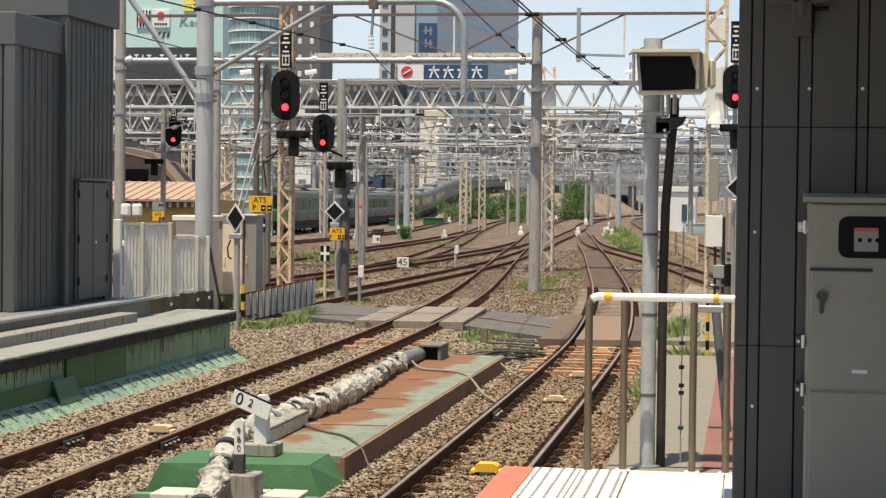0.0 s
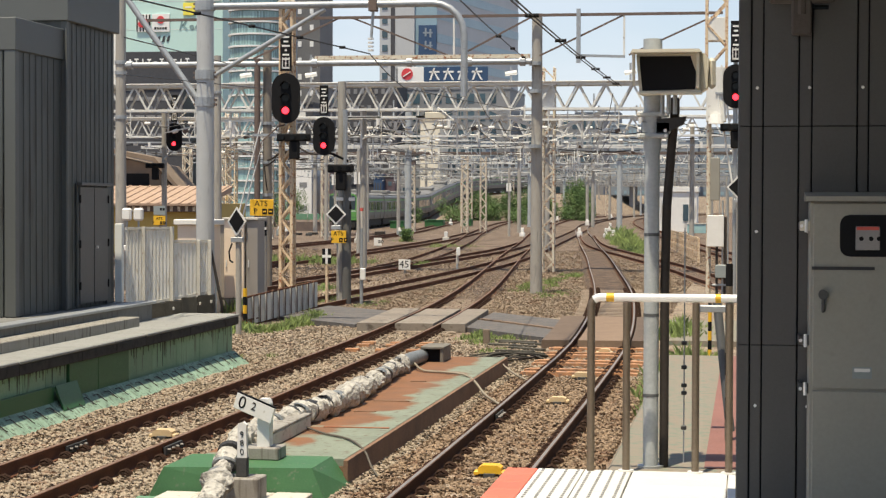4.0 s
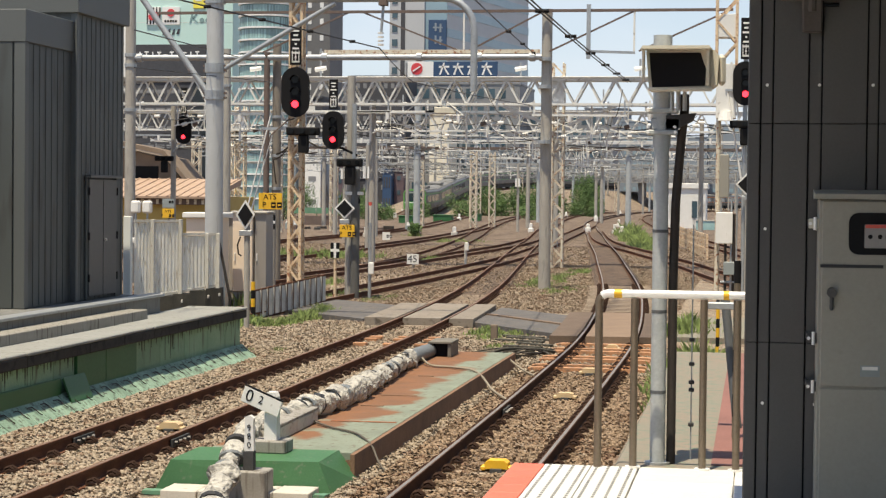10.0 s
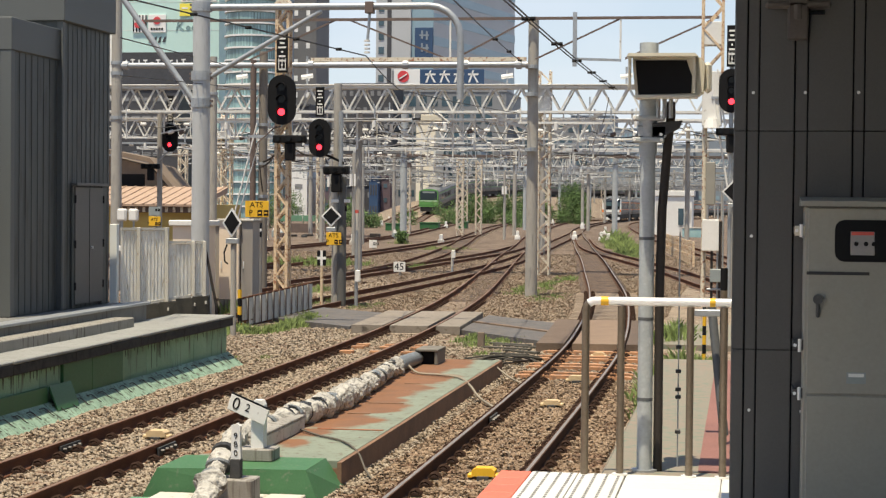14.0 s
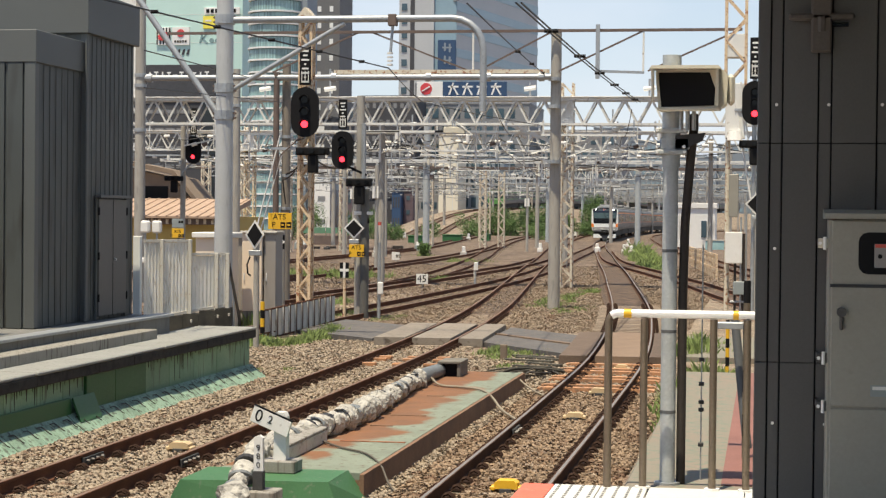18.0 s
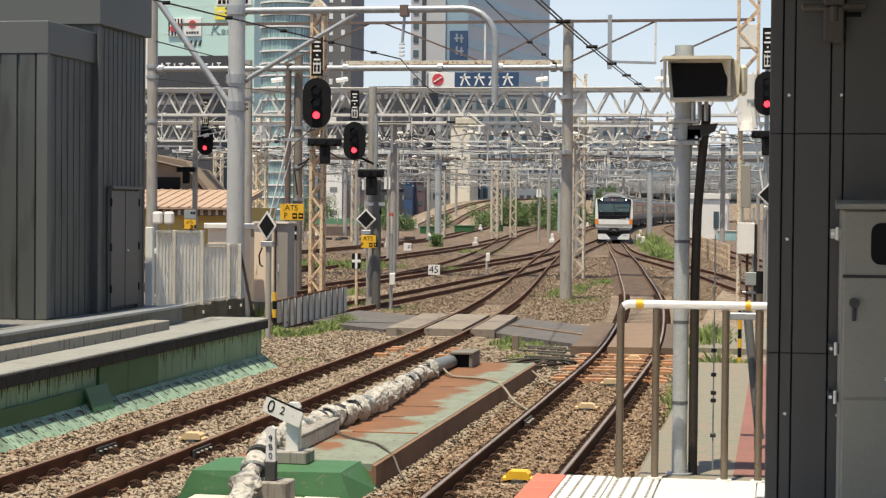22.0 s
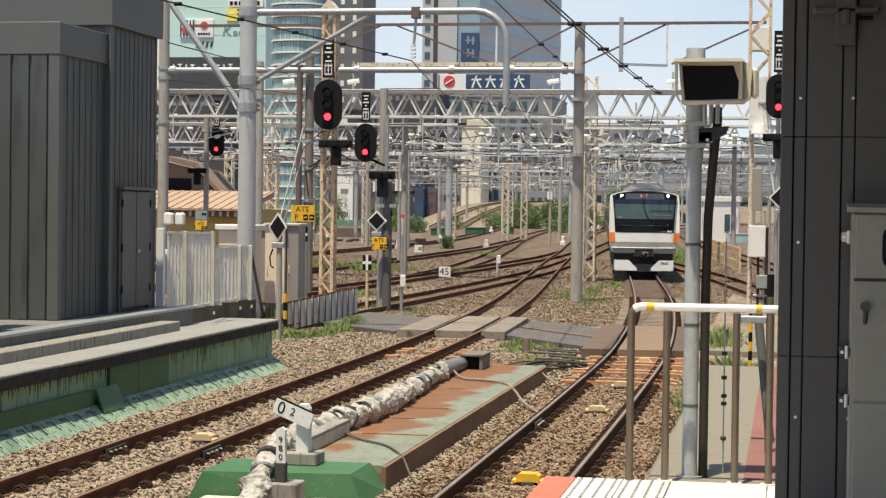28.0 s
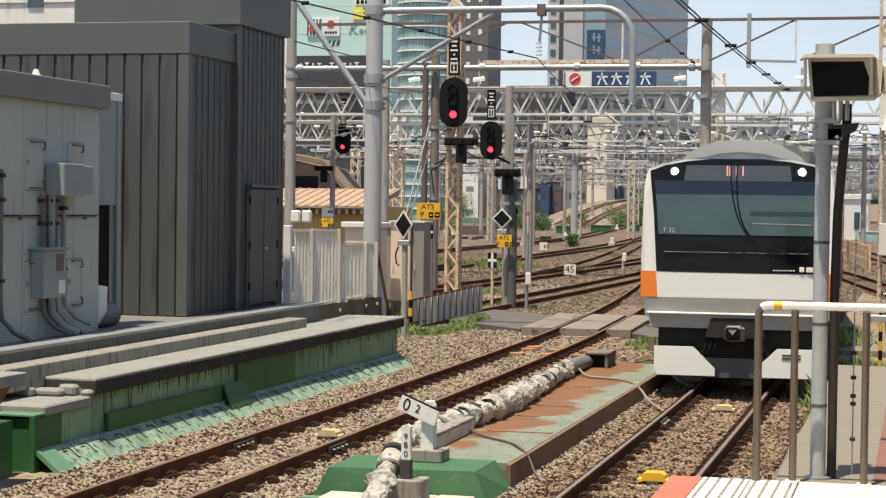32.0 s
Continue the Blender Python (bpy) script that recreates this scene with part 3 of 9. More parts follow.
def track(label, rows, side_mat, top_mat, detail=None, wood=None, step=2.0, reach=260):
    ob = thing("railway_track", (0, 0, 0), label, "railway track", "tracks of the yard")
    pts = [p for p in smooth_path(rows, step) if p.y <= reach]
    for off in (-GAUGE, GAUGE):
        line = offset_path(pts, off)
        rail = part("rail", sweep(line, PROFILE), side_mat, ob, "rust-brown steel rail")
        part("rail_head", sweep(line, ((-0.02, -0.004), (0.02, -0.004), (0.016, 0.0), (-0.016, 0.0))), top_mat, rail, "worn running surface of the rail")
    if detail:
        y0, y1 = detail
        part("track_bed", sweep([p for p in pts if 46 < p.y < 300], ((-1.05, -0.4), (1.05, -0.4), (0.72, -0.165), (-0.72, -0.165))), BED_BROWN, ob, "rust-browned ballast between the rails")
        d, count = 0.0, 0
        fine = smooth_path(rows, 0.1)
        for i, p in enumerate(fine[:-1]):
            if p.y > y1:
                break
            d += (fine[i + 1] - p).length
            if p.y < y0 or d < 0.58:
                continue
            d = 0.0
            way = (fine[i + 1] - p).normalized()
            turn = -math.degrees(math.atan2(way.x, way.y))
            count += 1
            is_wood = wood and wood[0] <= p.y <= wood[1] and count % 3 != 1
            if is_wood and rows is T2:
                for off in (-0.3, 0.3, 0.92):
                    share("packing_block", TIE_BLOCK, ob, pose(p.x, p.y, p.z, 0, 0, turn) @ pose(off, 0, 0))
                is_wood = False
            share("wooden_sleeper" if is_wood else "sleeper", TIE_MESH if is_wood else SLEEPER_MESH, ob, pose(p.x, p.y, p.z + (0.062 if is_wood else 0), 0, 0, turn))
            for off in (-GAUGE, GAUGE):
                for s in (-1, 1):
                    share("rail_clip", CLIP_MESH, ob, pose(p.x, p.y, p.z - (0.125 if is_wood else 0.138), 0, 0, turn) @ pose(off + s * 0.11, 0, 0, 0, 0, 0 if s > 0 else 180))
    else:
        part("track_bed", sweep(pts, ((-0.78, -0.22), (0.78, -0.22), (0.72, -0.150), (-0.72, -0.150))), BED_BROWN, ob, "rust-browned ballast between the rails")
        bm = bmesh.new()
        for p in pts[::1]:
            box(p.x - 1.0, p.x + 1.0, p.y - 0.11, p.y + 0.11, p.z - 0.25, p.z - 0.165, 0, bm)
        part("sleeper", bm, SLEEPER, ob, "half-buried concrete sleepers", kind="stuff")
    return ob


BED_BROWN = gravel("rusty_track_bed", (0.155, 0.105, 0.072), (0.085, 0.058, 0.041), (0.052, 0.034, 0.025), 0.055, 2.5)
ground_sheet()
CLIP_MESH, SLEEPER_MESH, TIE_MESH = clip_mesh(), sleeper_mesh(SLEEPER, "sleeper"), sleeper_mesh(TIE_WOOD, "wooden_sleeper")
TIE_BLOCK = finish("packing_block", box(-0.13, 0.13, -0.11, 0.11, -0.24, -0.085, 0.008), TIE_WOOD)
track("platform track with dark rails curving away over brown ballast", T1, RAIL_SIDE, RAIL_TOP, (13, 62), (30.5, 37), 1.0, 420)
track("rust-red siding track beside the old green platform", T2, RAIL_RED, RAIL_DULL, (13, 56), (35.5, 38.6), 1.0, 330)
for rows, text in ((T3, "crossover track cutting through the next line"), (T4, "rusty yard track bending away"), (T4B, "short connecting track of a switch"), (T5, "rusty siding track in gravel"),
                   (T6, "far yard track beside green boxes"), (TG, "climbing loop track on the embankment"), (TGB, "second loop track on the embankment"), (TR, "branch track leaving to the other platform"), (T9, "far through track beyond the branch")):
    track(text, rows, RAIL_RED, RAIL_DULL, None, None, 2.0, 420)


# ---- embankment under the climbing tracks ----
def embankment():
    pts = [p for p in smooth_path(TG, 4.0) if 100 <= p.y <= 700]
    bm = bmesh.new()
    rings = []
    for p in pts:
        z = p.z - 0.19
        rings.append([bm.verts.new((p.x + u, p.y, v)) for u, v in ((-12 - z, -0.3), (-8, z), (2.3, z), (3.5 + 1.6 * z, -0.3))])
    for a, b in zip(rings, rings[1:]):
        for i in range(3):
            bm.faces.new((a[i], a[i + 1], b[i + 1], b[i]))
    solid("embankment", bm, BALLAST_BED, "gravel embankment that carries the climbing loop tracks", "embankment", kind="structure")


embankment()


# ---- the near platform, its end fence, post and extension ----
def near_platform():
    top = 1.1
    ob = thing("platform_near", (0, 0, 0), "station platform end with white tiles and a red edge strip", "platform", kind="structure")
    part("slab", box(-1.48, 3.2, -8, 11.76, -0.25, top - 0.03, 0.01), PALE, ob, "pale concrete platform slab")
    part("edge_face", box(-1.52, -1.48, -8, 11.76, 0.75, top - 0.012, 0.004), GREY_CONC, ob)
    y = 11.76
    red = finish("edge_tile", box(-0.098, 0.098, -0.297, 0, -0.03, 0, 0.004), TILE_RED)
    tac = box(-0.147, 0.147, -0.297, 0, -0.03, 0, 0.003)
    tac = finish("tactile_tile", tac, TILE)
    bars = bmesh.new()
    for i in range(4):
        for j in range(4):
            box(-0.118 + i * 0.074, -0.1 + i * 0.074, -0.285 + j * 0.074, -0.255 + j * 0.074, -0.001, 0.005, 0.002, bars)
    bars = finish("raised_bars", bars, TILE_BAR)
    plain = finish("floor_tile", box(-0.297, 0.297, -0.297, 0, -0.03, 0, 0.003), TILE)
    for k in range(20):
        yy = y - 0.3 * k
        share("edge_tile", red, ob, pose(-1.41, yy, top))
        for c in range(2):
            t = share("tactile_tile", tac, ob, pose(-1.16 + 0.3 * c, yy, top))
            share("raised_bars", bars, t, pose(0, 0, 0))
        for c in range(6):
            share("floor_tile", plain, ob, pose(-0.405 + 0.6 * c, yy, top))
    ext = thing("platform_extension", (0, 0, 0), "narrow platform extension with faded pink and green paint", "platform", kind="structure")
    part("slab", box(-0.88, 0.6, 11.765, 21.0, -0.25, top - 0.01, 0.02), FADED, ext, "faded pink and green walkway")
    part("painted_strip", box(-0.26, -0.02, 12.0, 20.9, top - 0.02, top - 0.004), FADED_RED, ext, "faded dark red strip")


FADED = surf("faded_pink_green", (0.235, 0.185, 0.145), (0.20, 0.195, 0.155), 0.85, size=0.8, dirt=(0.15, 0.185, 0.14), dirt_size=0.45, dirt_amount=0.42)
FADED_RED = surf("faded_red_strip", (0.25, 0.115, 0.095), (0.18, 0.085, 0.072), 0.85, size=0.5)
near_platform()


def end_fence():
    ob = thing("end_fence", (-0.5, 11.72, 1.1), "tubular steel barrier with a shiny top rail at the platform end", "fence")
    pts = [(-0.47, 0, 0.0), (-0.47, 0, 1.045)] + [(-0.47 + 0.06 * (1 - math.cos(a)), 0, 1.045 + 0.06 * math.sin(a)) for a in (0.4, 0.8, 1.2, 1.57)] + [(0.0, 0, 1.105), (0.7, 0, 1.105)]
    part("top_rail", pipe(pts[3:], 0.027, 12), STEEL, ob, "near-white top rail, glare put into its colour", True)
    part("corner_post", pipe(pts[:4], 0.025, 12), BROWN_TUBE, ob, "brownish steel post", True)
    part("tape_band", rod((-0.375, 0, 1.105), (-0.325, 0, 1.105), 0.029, 12), YELLOW, ob, "worn yellow tape band", True)
    for x in (-0.245, 0.19, 0.40):
        post = part("post", rod((x, 0, 0), (x, 0, 1.075), 0.024, 12), BROWN_TUBE, ob, "brownish steel post", True)
        part("base_flange", rod((x, 0, 0), (x, 0, 0.012), 0.05, 12), STEEL, post)
    part("tape_band", rod((0.31, 0, 1.105), (0.345, 0, 1.105), 0.029, 12), YELLOW, ob, "worn yellow tape band", True)


BROWN_TUBE = surf("brownish_steel_tube", (0.20, 0.16, 0.115), (0.14, 0.11, 0.08), 0.45, 0.4, size=0.3, bump=0.04)
end_fence()


def mirror_post():
    ob = thing("platform_monitor_post", (-0.605, 12.0, 1.09), "grey steel post carrying a hooded black monitor", "monitor")
    post = part("post", rod((0, 0, 0), (0, 0, 2.05), 0.049, 20), BLUE_GALV, ob, "blotchy blue-grey steel pipe", True)
    part("upper_sleeve", rod((0, 0, 2.05), (0, 0, 2.74), 0.058, 20), BLUE_GALV, post, "wider upper pipe", True)
    part("base_flange", rod((0, 0, 0), (0, 0, 0.015), 0.085, 20), GALV, post)
    part("cap", rod((0, 0, 2.66), (0, 0, 2.77), 0.061, 20), BLUE_GALV, post, "", True)
    for z in (0.46, 0.98, 1.5):
        part("band", rod((0, 0, z), (0, 0, z + 0.02), 0.051, 20), POST_GREY, post, "thin dark band")
    duct = [(0.085, 0.03, 0), (0.085, 0.03, 1.2), (0.095, 0.03, 1.7), (0.125, 0.02, 2.1), (0.145, 0.0, 2.3), (0.145, -0.05, 2.38)]
    part("cable_duct", pipe(duct, 0.03, 12), RUBBER, ob, "dark brown flexible cable duct", True)
    arm = part("bracket", box(-0.07, 0.12, -0.05, 0.09, 2.16, 2.24, 0.01), GALV, ob, "dark clamp bracket")
    part("bracket_arm", prism([(0.0, 2.12), (0.20, 2.22), (0.22, 2.27), (0.0, 2.25)], -0.05, 0.03), WIRE, ob, "dark bracket arm")
    for x in (-0.085, 0.085):
        part("clamp_bolt", rod((x, -0.06, 2.18), (x, 0.08, 2.18), 0.012, 6), STEEL, arm)
    # clamp plates round the post, then the hooded screen
    for z in (2.13, 2.27):
        plate = part("clamp_plate", box(-0.1, 0.105, -0.075, 0.075, z, z + 0.03, 0.006), BLUE_GALV, ob, "blue-grey clamp plate")
        for x in (-0.085, 0.09):
            part("clamp_bolt", rod((x, -0.075, z + 0.015), (x, -0.095, z + 0.015), 0.011, 6), STEEL, plate)
    k = 0.085
    mon = part("housing", prism([(-0.15 + k, 2.40), (0.24 + k, 2.42), (0.27 + k, 2.44), (0.28 + k, 2.62), (0.25 + k, 2.655), (-0.17 + k, 2.655), (-0.175 + k, 2.64), (-0.155 + k, 2.42)], -0.28, -0.06), CREAM_PLAIN, ob, "cream monitor housing")
    part("screen", prism([(-0.135 + k, 2.42), (0.195 + k, 2.43), (0.2 + k, 2.54), (0.185 + k, 2.575), (0.165 + k, 2.637), (-0.155 + k, 2.637), (-0.15 + k, 2.57)], -0.286, -0.279), BLACK, mon, "black screen")
    part("hood_top", prism([(-0.205 + k, 2.652), (0.24 + k, 2.652), (0.22 + k, 2.672), (-0.19 + k, 2.672)], -0.42, -0.26), CREAM_PLAIN, mon)
    part("hood_side", prism([(-0.36, 2.43), (-0.29, 2.43), (-0.29, 2.65), (-0.40, 2.65)], 0.205 + k, 0.222 + k, axis="x"), CREAM_PLAIN, mon)
    part("hood_side", prism([(-0.34, 2.45), (-0.29, 2.45), (-0.29, 2.65), (-0.40, 2.65)], -0.195 + k, -0.18 + k, axis="x"), CREAM_PLAIN, mon)
    part("bottom_lip", box(-0.16 + k, 0.24 + k, -0.30, -0.26, 2.395, 2.42, 0.006), CREAM_PLAIN, mon)
    part("side_case", box(0.27 + k, 0.32 + k, -0.24, -0.08, 2.44, 2.63, 0.02), CREAM_PLAIN, mon)
    for x in (0.07, 0.11, 0.15):
        part("cable_gland", rod((x, -0.15, 2.28), (x, -0.15, 2.41), 0.014, 8), GALV, mon)
    wire = thing("guy_wire", (-0.46, 12.25, 1.09), "thin upright steel rods with clamps beside the post", "wire")
    for x in (-0.155, 0.06):
        rodp = part("rod", rod((x, 0, 0), (x, 0, 1.55 if x > 0 else 0.95), 0.005, 6), GALV, wire)
        for z in (0.22, 0.45, 0.5, 0.62, 0.78):
            part("clamp", box(x - 0.018, x + 0.018, -0.015, 0.015, z, z + 0.025, 0.004), WIRE, rodp)


POST_GREY = surf("post_grey", (0.10, 0.105, 0.11), (0.075, 0.08, 0.085), 0.5)
CREAM_PLAIN = surf("cream_plastic", (0.66, 0.62, 0.5), (0.58, 0.54, 0.43), 0.55, size=0.2, bump=0.04)
mirror_post()


# ---- charcoal wall on the near platform ----
def near_wall():
    ob = thing("wall_near", (0, 0, 1.1), "charcoal metal-panelled wall with dark joints on the platform", "wall", kind="structure")
    part("core", box(-0.035, 3.1, 10.215, 10.6, 0, 4.2), BLACK, ob, "dark joints behind the panels")
    part("side_panel", box(-0.05, -0.036, 10.2, 10.6, 0, 4.2, 0.003), WALL_DARK, ob)
    x0, k = -0.012, 0
    edges = [-0.05, 0.02, 0.085, 0.275, 0.345, 0.585, 0.645, 0.865, 0.925, 1.145, 1.205, 1.425, 1.485, 3.1]
    for a, b in zip(edges, edges[1:]):
        deep = 10.197 if k % 2 == 0 else 10.203
        for z0, z1 in ((0.0, 0.93), (0.933, 2.12), (2.124, 4.2)):
            part("panel", box(a + 0.004, b - 0.004, deep, 10.22, z0, z1, 0.003), WALL_DARK, ob)
        k += 1
    screw = finish("screw", rod((0, 0, 0), (0, -0.008, 0), 0.009, 8), STEEL)
    for x in (0.052, 0.33, 0.612, 0.895):
        for z in (0.6, 1.55, 2.33, 3.0):
            share("screw", screw, ob, pose(x, 10.197, z))
    lamp = thing("wall_camera", (0.285, 10.19, 3.82), "small black camera bracket fixed to the charcoal wall", "camera")
    part("base", box(-0.055, 0.055, -0.06, 0, -0.11, 0.2, 0.01), CAMERA_BROWN, lamp)
    part("arm", box(-0.175, 0.175, -0.06, -0.02, 0.06, 0.10, 0.012), CAMERA_BROWN, lamp)
    part("neck", rod((0, -0.04, 0.0), (0, -0.04, 0.08), 0.03, 10), CAMERA_BROWN, lamp)
    part("lens", rod((0.06, -0.065, 0.035), (0.14, -0.065, 0.035), 0.012, 8), GLASS_BLACK, lamp)
    # added out of view: canopy shades the charcoal wall, far wall dims the huts
    closing = thing("shelter", (0, 0, 1.1), "unseen canopy and plain walls added to shade wall and huts", "shelter", kind="structure")
    part("canopy", box(-0.42, 3.2, -8, 10.19, 3.3, 3.42), GREY_PANEL, closing)
    part("back_wall", box(2.9, 3.1, -7.9, 10.2, 0, 3.3), GREY_PANEL, closing)
    part("station_wall", box(9.0, 9.4, -8, 70, -1.3, 11), GREY_PANEL, closing, "unseen plain wall added to block sky light")


def cabinet():
    ob = thing("electric_cabinet", (0.328, 10.19, 1.1), "beige-grey electric cabinet with a meter window on the wall", "cabinet")
    part("body", box(0, 0.75, -0.28, -0.002, -0.1, 1.714, 0.006), BEIGE_BOX, ob, "beige-grey steel body")
    part("canopy", prism([(-0.325, 1.715), (-0.325, 1.742), (0, 1.765), (0, 1.715)], -0.022, 0.78, axis="x"), BEIGE_BOX, ob, "pale sloping rain cover")
    for z0, z1, n in ((0.73, 1.705, "upper_door"), (-0.1, 0.718, "lower_door")):
        door = part(n, box(0.018, 0.74, -0.292, -0.28, z0, z1, 0.004), BEIGE_BOX, ob)
        if n == "upper_door":
            frame_pts = []
            for cx, cz, a0 in ((0.58, 1.595, 0), (0.205, 1.595, 90), (0.205, 1.475, 180), (0.58, 1.475, 270)):
                for a in range(0, 91, 30):
                    frame_pts.append((cx + 0.05 * math.cos(radians(a0 + a)), cz + 0.05 * math.sin(radians(a0 + a))))
            win = part("meter_window", prism(frame_pts, -0.297, -0.2925), BLACK, door, "dark meter window with rounded corners")
            part("meter", box(0.235, 0.36, -0.302, -0.297, 1.46, 1.585, 0.004), SCREEN_GREY, win, "grey meter with dials")
            for dx in (0.025, 0.075, 0.115):
                part("dial", rod((0.24 + dx, -0.302, 1.52), (0.24 + dx, -0.305, 1.52), 0.012, 10), BLACK, win)
            part("label_strip", box(0.24, 0.355, -0.304, -0.302, 1.565, 1.583), RED, win)
            part("handle", box(0.062, 0.082, -0.312, -0.292, 1.13, 1.225, 0.006), COUPLER, door, "dull steel turn handle")
            part("lock", rod((0.072, -0.292, 1.225), (0.072, -0.325, 1.225), 0.026, 12), COUPLER, door)
            part("trim_line", box(0.012, 0.335, -0.298, -0.292, 1.355, 1.372), WIRE, door)
            part("rating_label", box(0.225, 0.325, -0.294, -0.292, 0.785, 0.845), GREY_BOX, door, "pale blue rating plate")
            part("rating_band", box(0.235, 0.315, -0.2955, -0.294, 0.82, 0.838), WHITE, door)
    for z in (1.585, 0.98, 0.725):
        h = part("hinge", box(-0.052, 0.004, -0.272, -0.25, z - 0.026, z + 0.026, 0.004), CREAM_PLAIN if z > 1.5 else COUPLER, ob, "angled hinge plate")
        part("hinge_arm", box(-0.052, -0.036, -0.25, -0.002, z - 0.02, z + 0.02, 0.003), COUPLER, h)
        part("hinge_pin", rod((-0.018, -0.28, z - 0.034), (-0.018, -0.28, z + 0.034), 0.009, 8), STEEL, h)
        part("hinge_bolt", rod((-0.042, -0.272, z), (-0.042, -0.283, z), 0.01, 6), STEEL, h)


COUPLER = surf("coupler_steel", (0.10, 0.097, 0.094), (0.06, 0.057, 0.055), 0.5, 0.5)
CAMERA_BROWN = surf("dark_brown_plastic", (0.085, 0.07, 0.06), (0.07, 0.058, 0.05), 0.6)
SCREEN_GREY = surf("meter_grey", (0.3, 0.28, 0.27), (0.25, 0.24, 0.23), 0.5)
near_wall()
cabinet()


def stay_posts():
    ob = thing("stay_strut", (0, 0, 1.09), "dark sloping pipe strut and banded post behind the barrier", "strut")
    part("strut", rod((-0.22, 14.2, 0.98), (-0.11, 14.0, 0.0), 0.034, 10), POST_GREY, ob, "dark grey sloping pipe", True)
    for i in range(8):
        part("band", rod((-0.12, 13.4, i * 0.16), (-0.12, 13.4, i * 0.16 + 0.16), 0.026, 10), BLACK if i % 2 else BROWN_TUBE, ob, "", True)
    part("bracket", box(-0.34, -0.12, 13.9, 14.0, 0.9, 0.95, 0.005), GALV, ob)
    hz = thing("striped_post", (-0.65, 34.0, -0.2), "thin yellow and black striped post in the weeds", "post")
    for i in range(7):
        part("band", rod((0, 0, i * 0.17), (0, 0, i * 0.17 + 0.17), 0.035, 10), YELLOW if i % 2 else BLACK, hz, "", True)


stay_posts()


# ---- old green platform on the far side of the siding ----
def old_platform():
    x = -9.35
    ob = thing("platform_old", (0, 0, 0), "old low platform with stained coping and weathered green walls", "platform", kind="structure")
    part("core", box(-13.5, x - 0.15, 19.9, 33.2, -0.25, 0.595), GREY_CONC, ob, "concrete body")
    y = 19.95
    rng = random.Random(4)
    while y < 33.3:
        w = rng.uniform(1.2, 2.4)
        w = min(w, 33.35 - y)
        part("coping_stone", box(-10.45, x + 0.02 + rng.uniform(-0.015, 0.015), y, y + w - 0.006, 0.672, 0.72 + rng.uniform(-0.004, 0.004), 0.014), COPING_TOP, ob, "pale stained coping slab")
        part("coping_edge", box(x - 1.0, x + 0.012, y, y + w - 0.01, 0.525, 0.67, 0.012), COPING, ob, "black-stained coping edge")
        y += w
    joints = (18.62, 19.23, 20.1, 21.05, 22.0, 23.2, 24.0, 24.8, 25.98, 27.35, 28.6, 29.9, 31.2, 32.3, 33.3)
    for ya, yb in zip(joints, joints[1:]):
        fresh = ya in (18.62, 24.8, 25.98)
        part("wall_panel", box(x - 0.14, x - (0.06 if fresh else 0.1), ya, yb - 0.015, -0.02, 0.53 if ya > 19.5 else 0.40, 0.006), GREEN if fresh else MINT, ob,
             "newly painted dark green panel" if fresh else "streaked mint green panel")
    for ya, yb in zip(joints[2:], joints[3:]):
        if ya in (24.8, 25.98):
            continue
        bm, y = bmesh.new(), ya + 0.05
        while y < yb - 0.08:
            w, low = rng.uniform(0.012, 0.05), rng.choice((0.05, 0.08, 0.12, 0.12, 0.2, 0.34)) * rng.uniform(0.7, 1.2) * (1.25 if ya < 24 or 27 < ya < 29 else 0.7)
            prism([(y, 0.529), (y + w, 0.529), (y + w * 0.75, 0.529 - low * 0.6), (y + w * 0.5, 0.529 - low), (y + w * 0.25, 0.529 - low * 0.55)], x - 0.1, x - 0.095, bm, "x")
            y += w + rng.uniform(0.03, 0.16)
        part("drip_stain", bm, DRIP, ob, "black drips run down from the coping", kind="stuff")
    part("cover_plate", box(x - 0.08, x - 0.03, 20.4, 24.12, -0.02, 0.26, 0.006), GREEN, ob, "low dark green cover plate")
    part("cover_flap", prism([(x - 0.03, 0.24), (x + 0.1, -0.08), (x + 0.12, -0.07), (x - 0.01, 0.27)], 24.14, 24.95), GREEN, ob, "tilted dark green flap")
    part("low_ledge", box(-10.45, x - 0.02, 18.72, 19.93, 0.40, 0.52, 0.02), COPING_TOP, ob, "broken pale concrete ledge")
    for bx, by, w, h in ((-10.0, 19.65, 0.35, 0.09), (-9.75, 19.78, 0.22, 0.13), (-10.25, 19.5, 0.3, 0.11), (-9.5, 19.84, 0.14, 0.07)):
        part("rubble", box(bx, bx + w, by, by + 0.16, 0.52, 0.52 + h, 0.03), COPING_TOP, ob, "broken concrete lump")
    y, i = 18.9, 0
    while y < 33.1:
        w = 0.46 + rng.uniform(-0.02, 0.02)
        sk = part("skirt_plate", prism([(x - 0.08, 0.02), (x + 0.30, -0.26), (x + 0.34, -0.26), (x - 0.04, 0.045)], y, y + w - (0.012 if i % 5 else 0.03)), MINT_SKIRT, ob, "chalky mint sloping skirt plate")
        on = lambda k, v: (x - 0.04 + 0.38 * k + 0.012, y + w * v, 0.05 - 0.29 * k + 0.012)
        loop = [on(0.2, 0.25), on(0.2, 0.55), on(0.28, 0.6), on(0.5, 0.6), on(0.56, 0.66)]
        part("lifting_loop", pipe(loop, 0.008, 5), RUBBER, sk, "dark bent lifting loop")
        y += w
        i += 1
    end = thing("platform_end_plate", (0, 0, 0), "dark green steel plates closing the broken platform end", "plate")
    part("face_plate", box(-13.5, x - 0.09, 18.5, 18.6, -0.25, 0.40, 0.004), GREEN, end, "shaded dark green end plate")
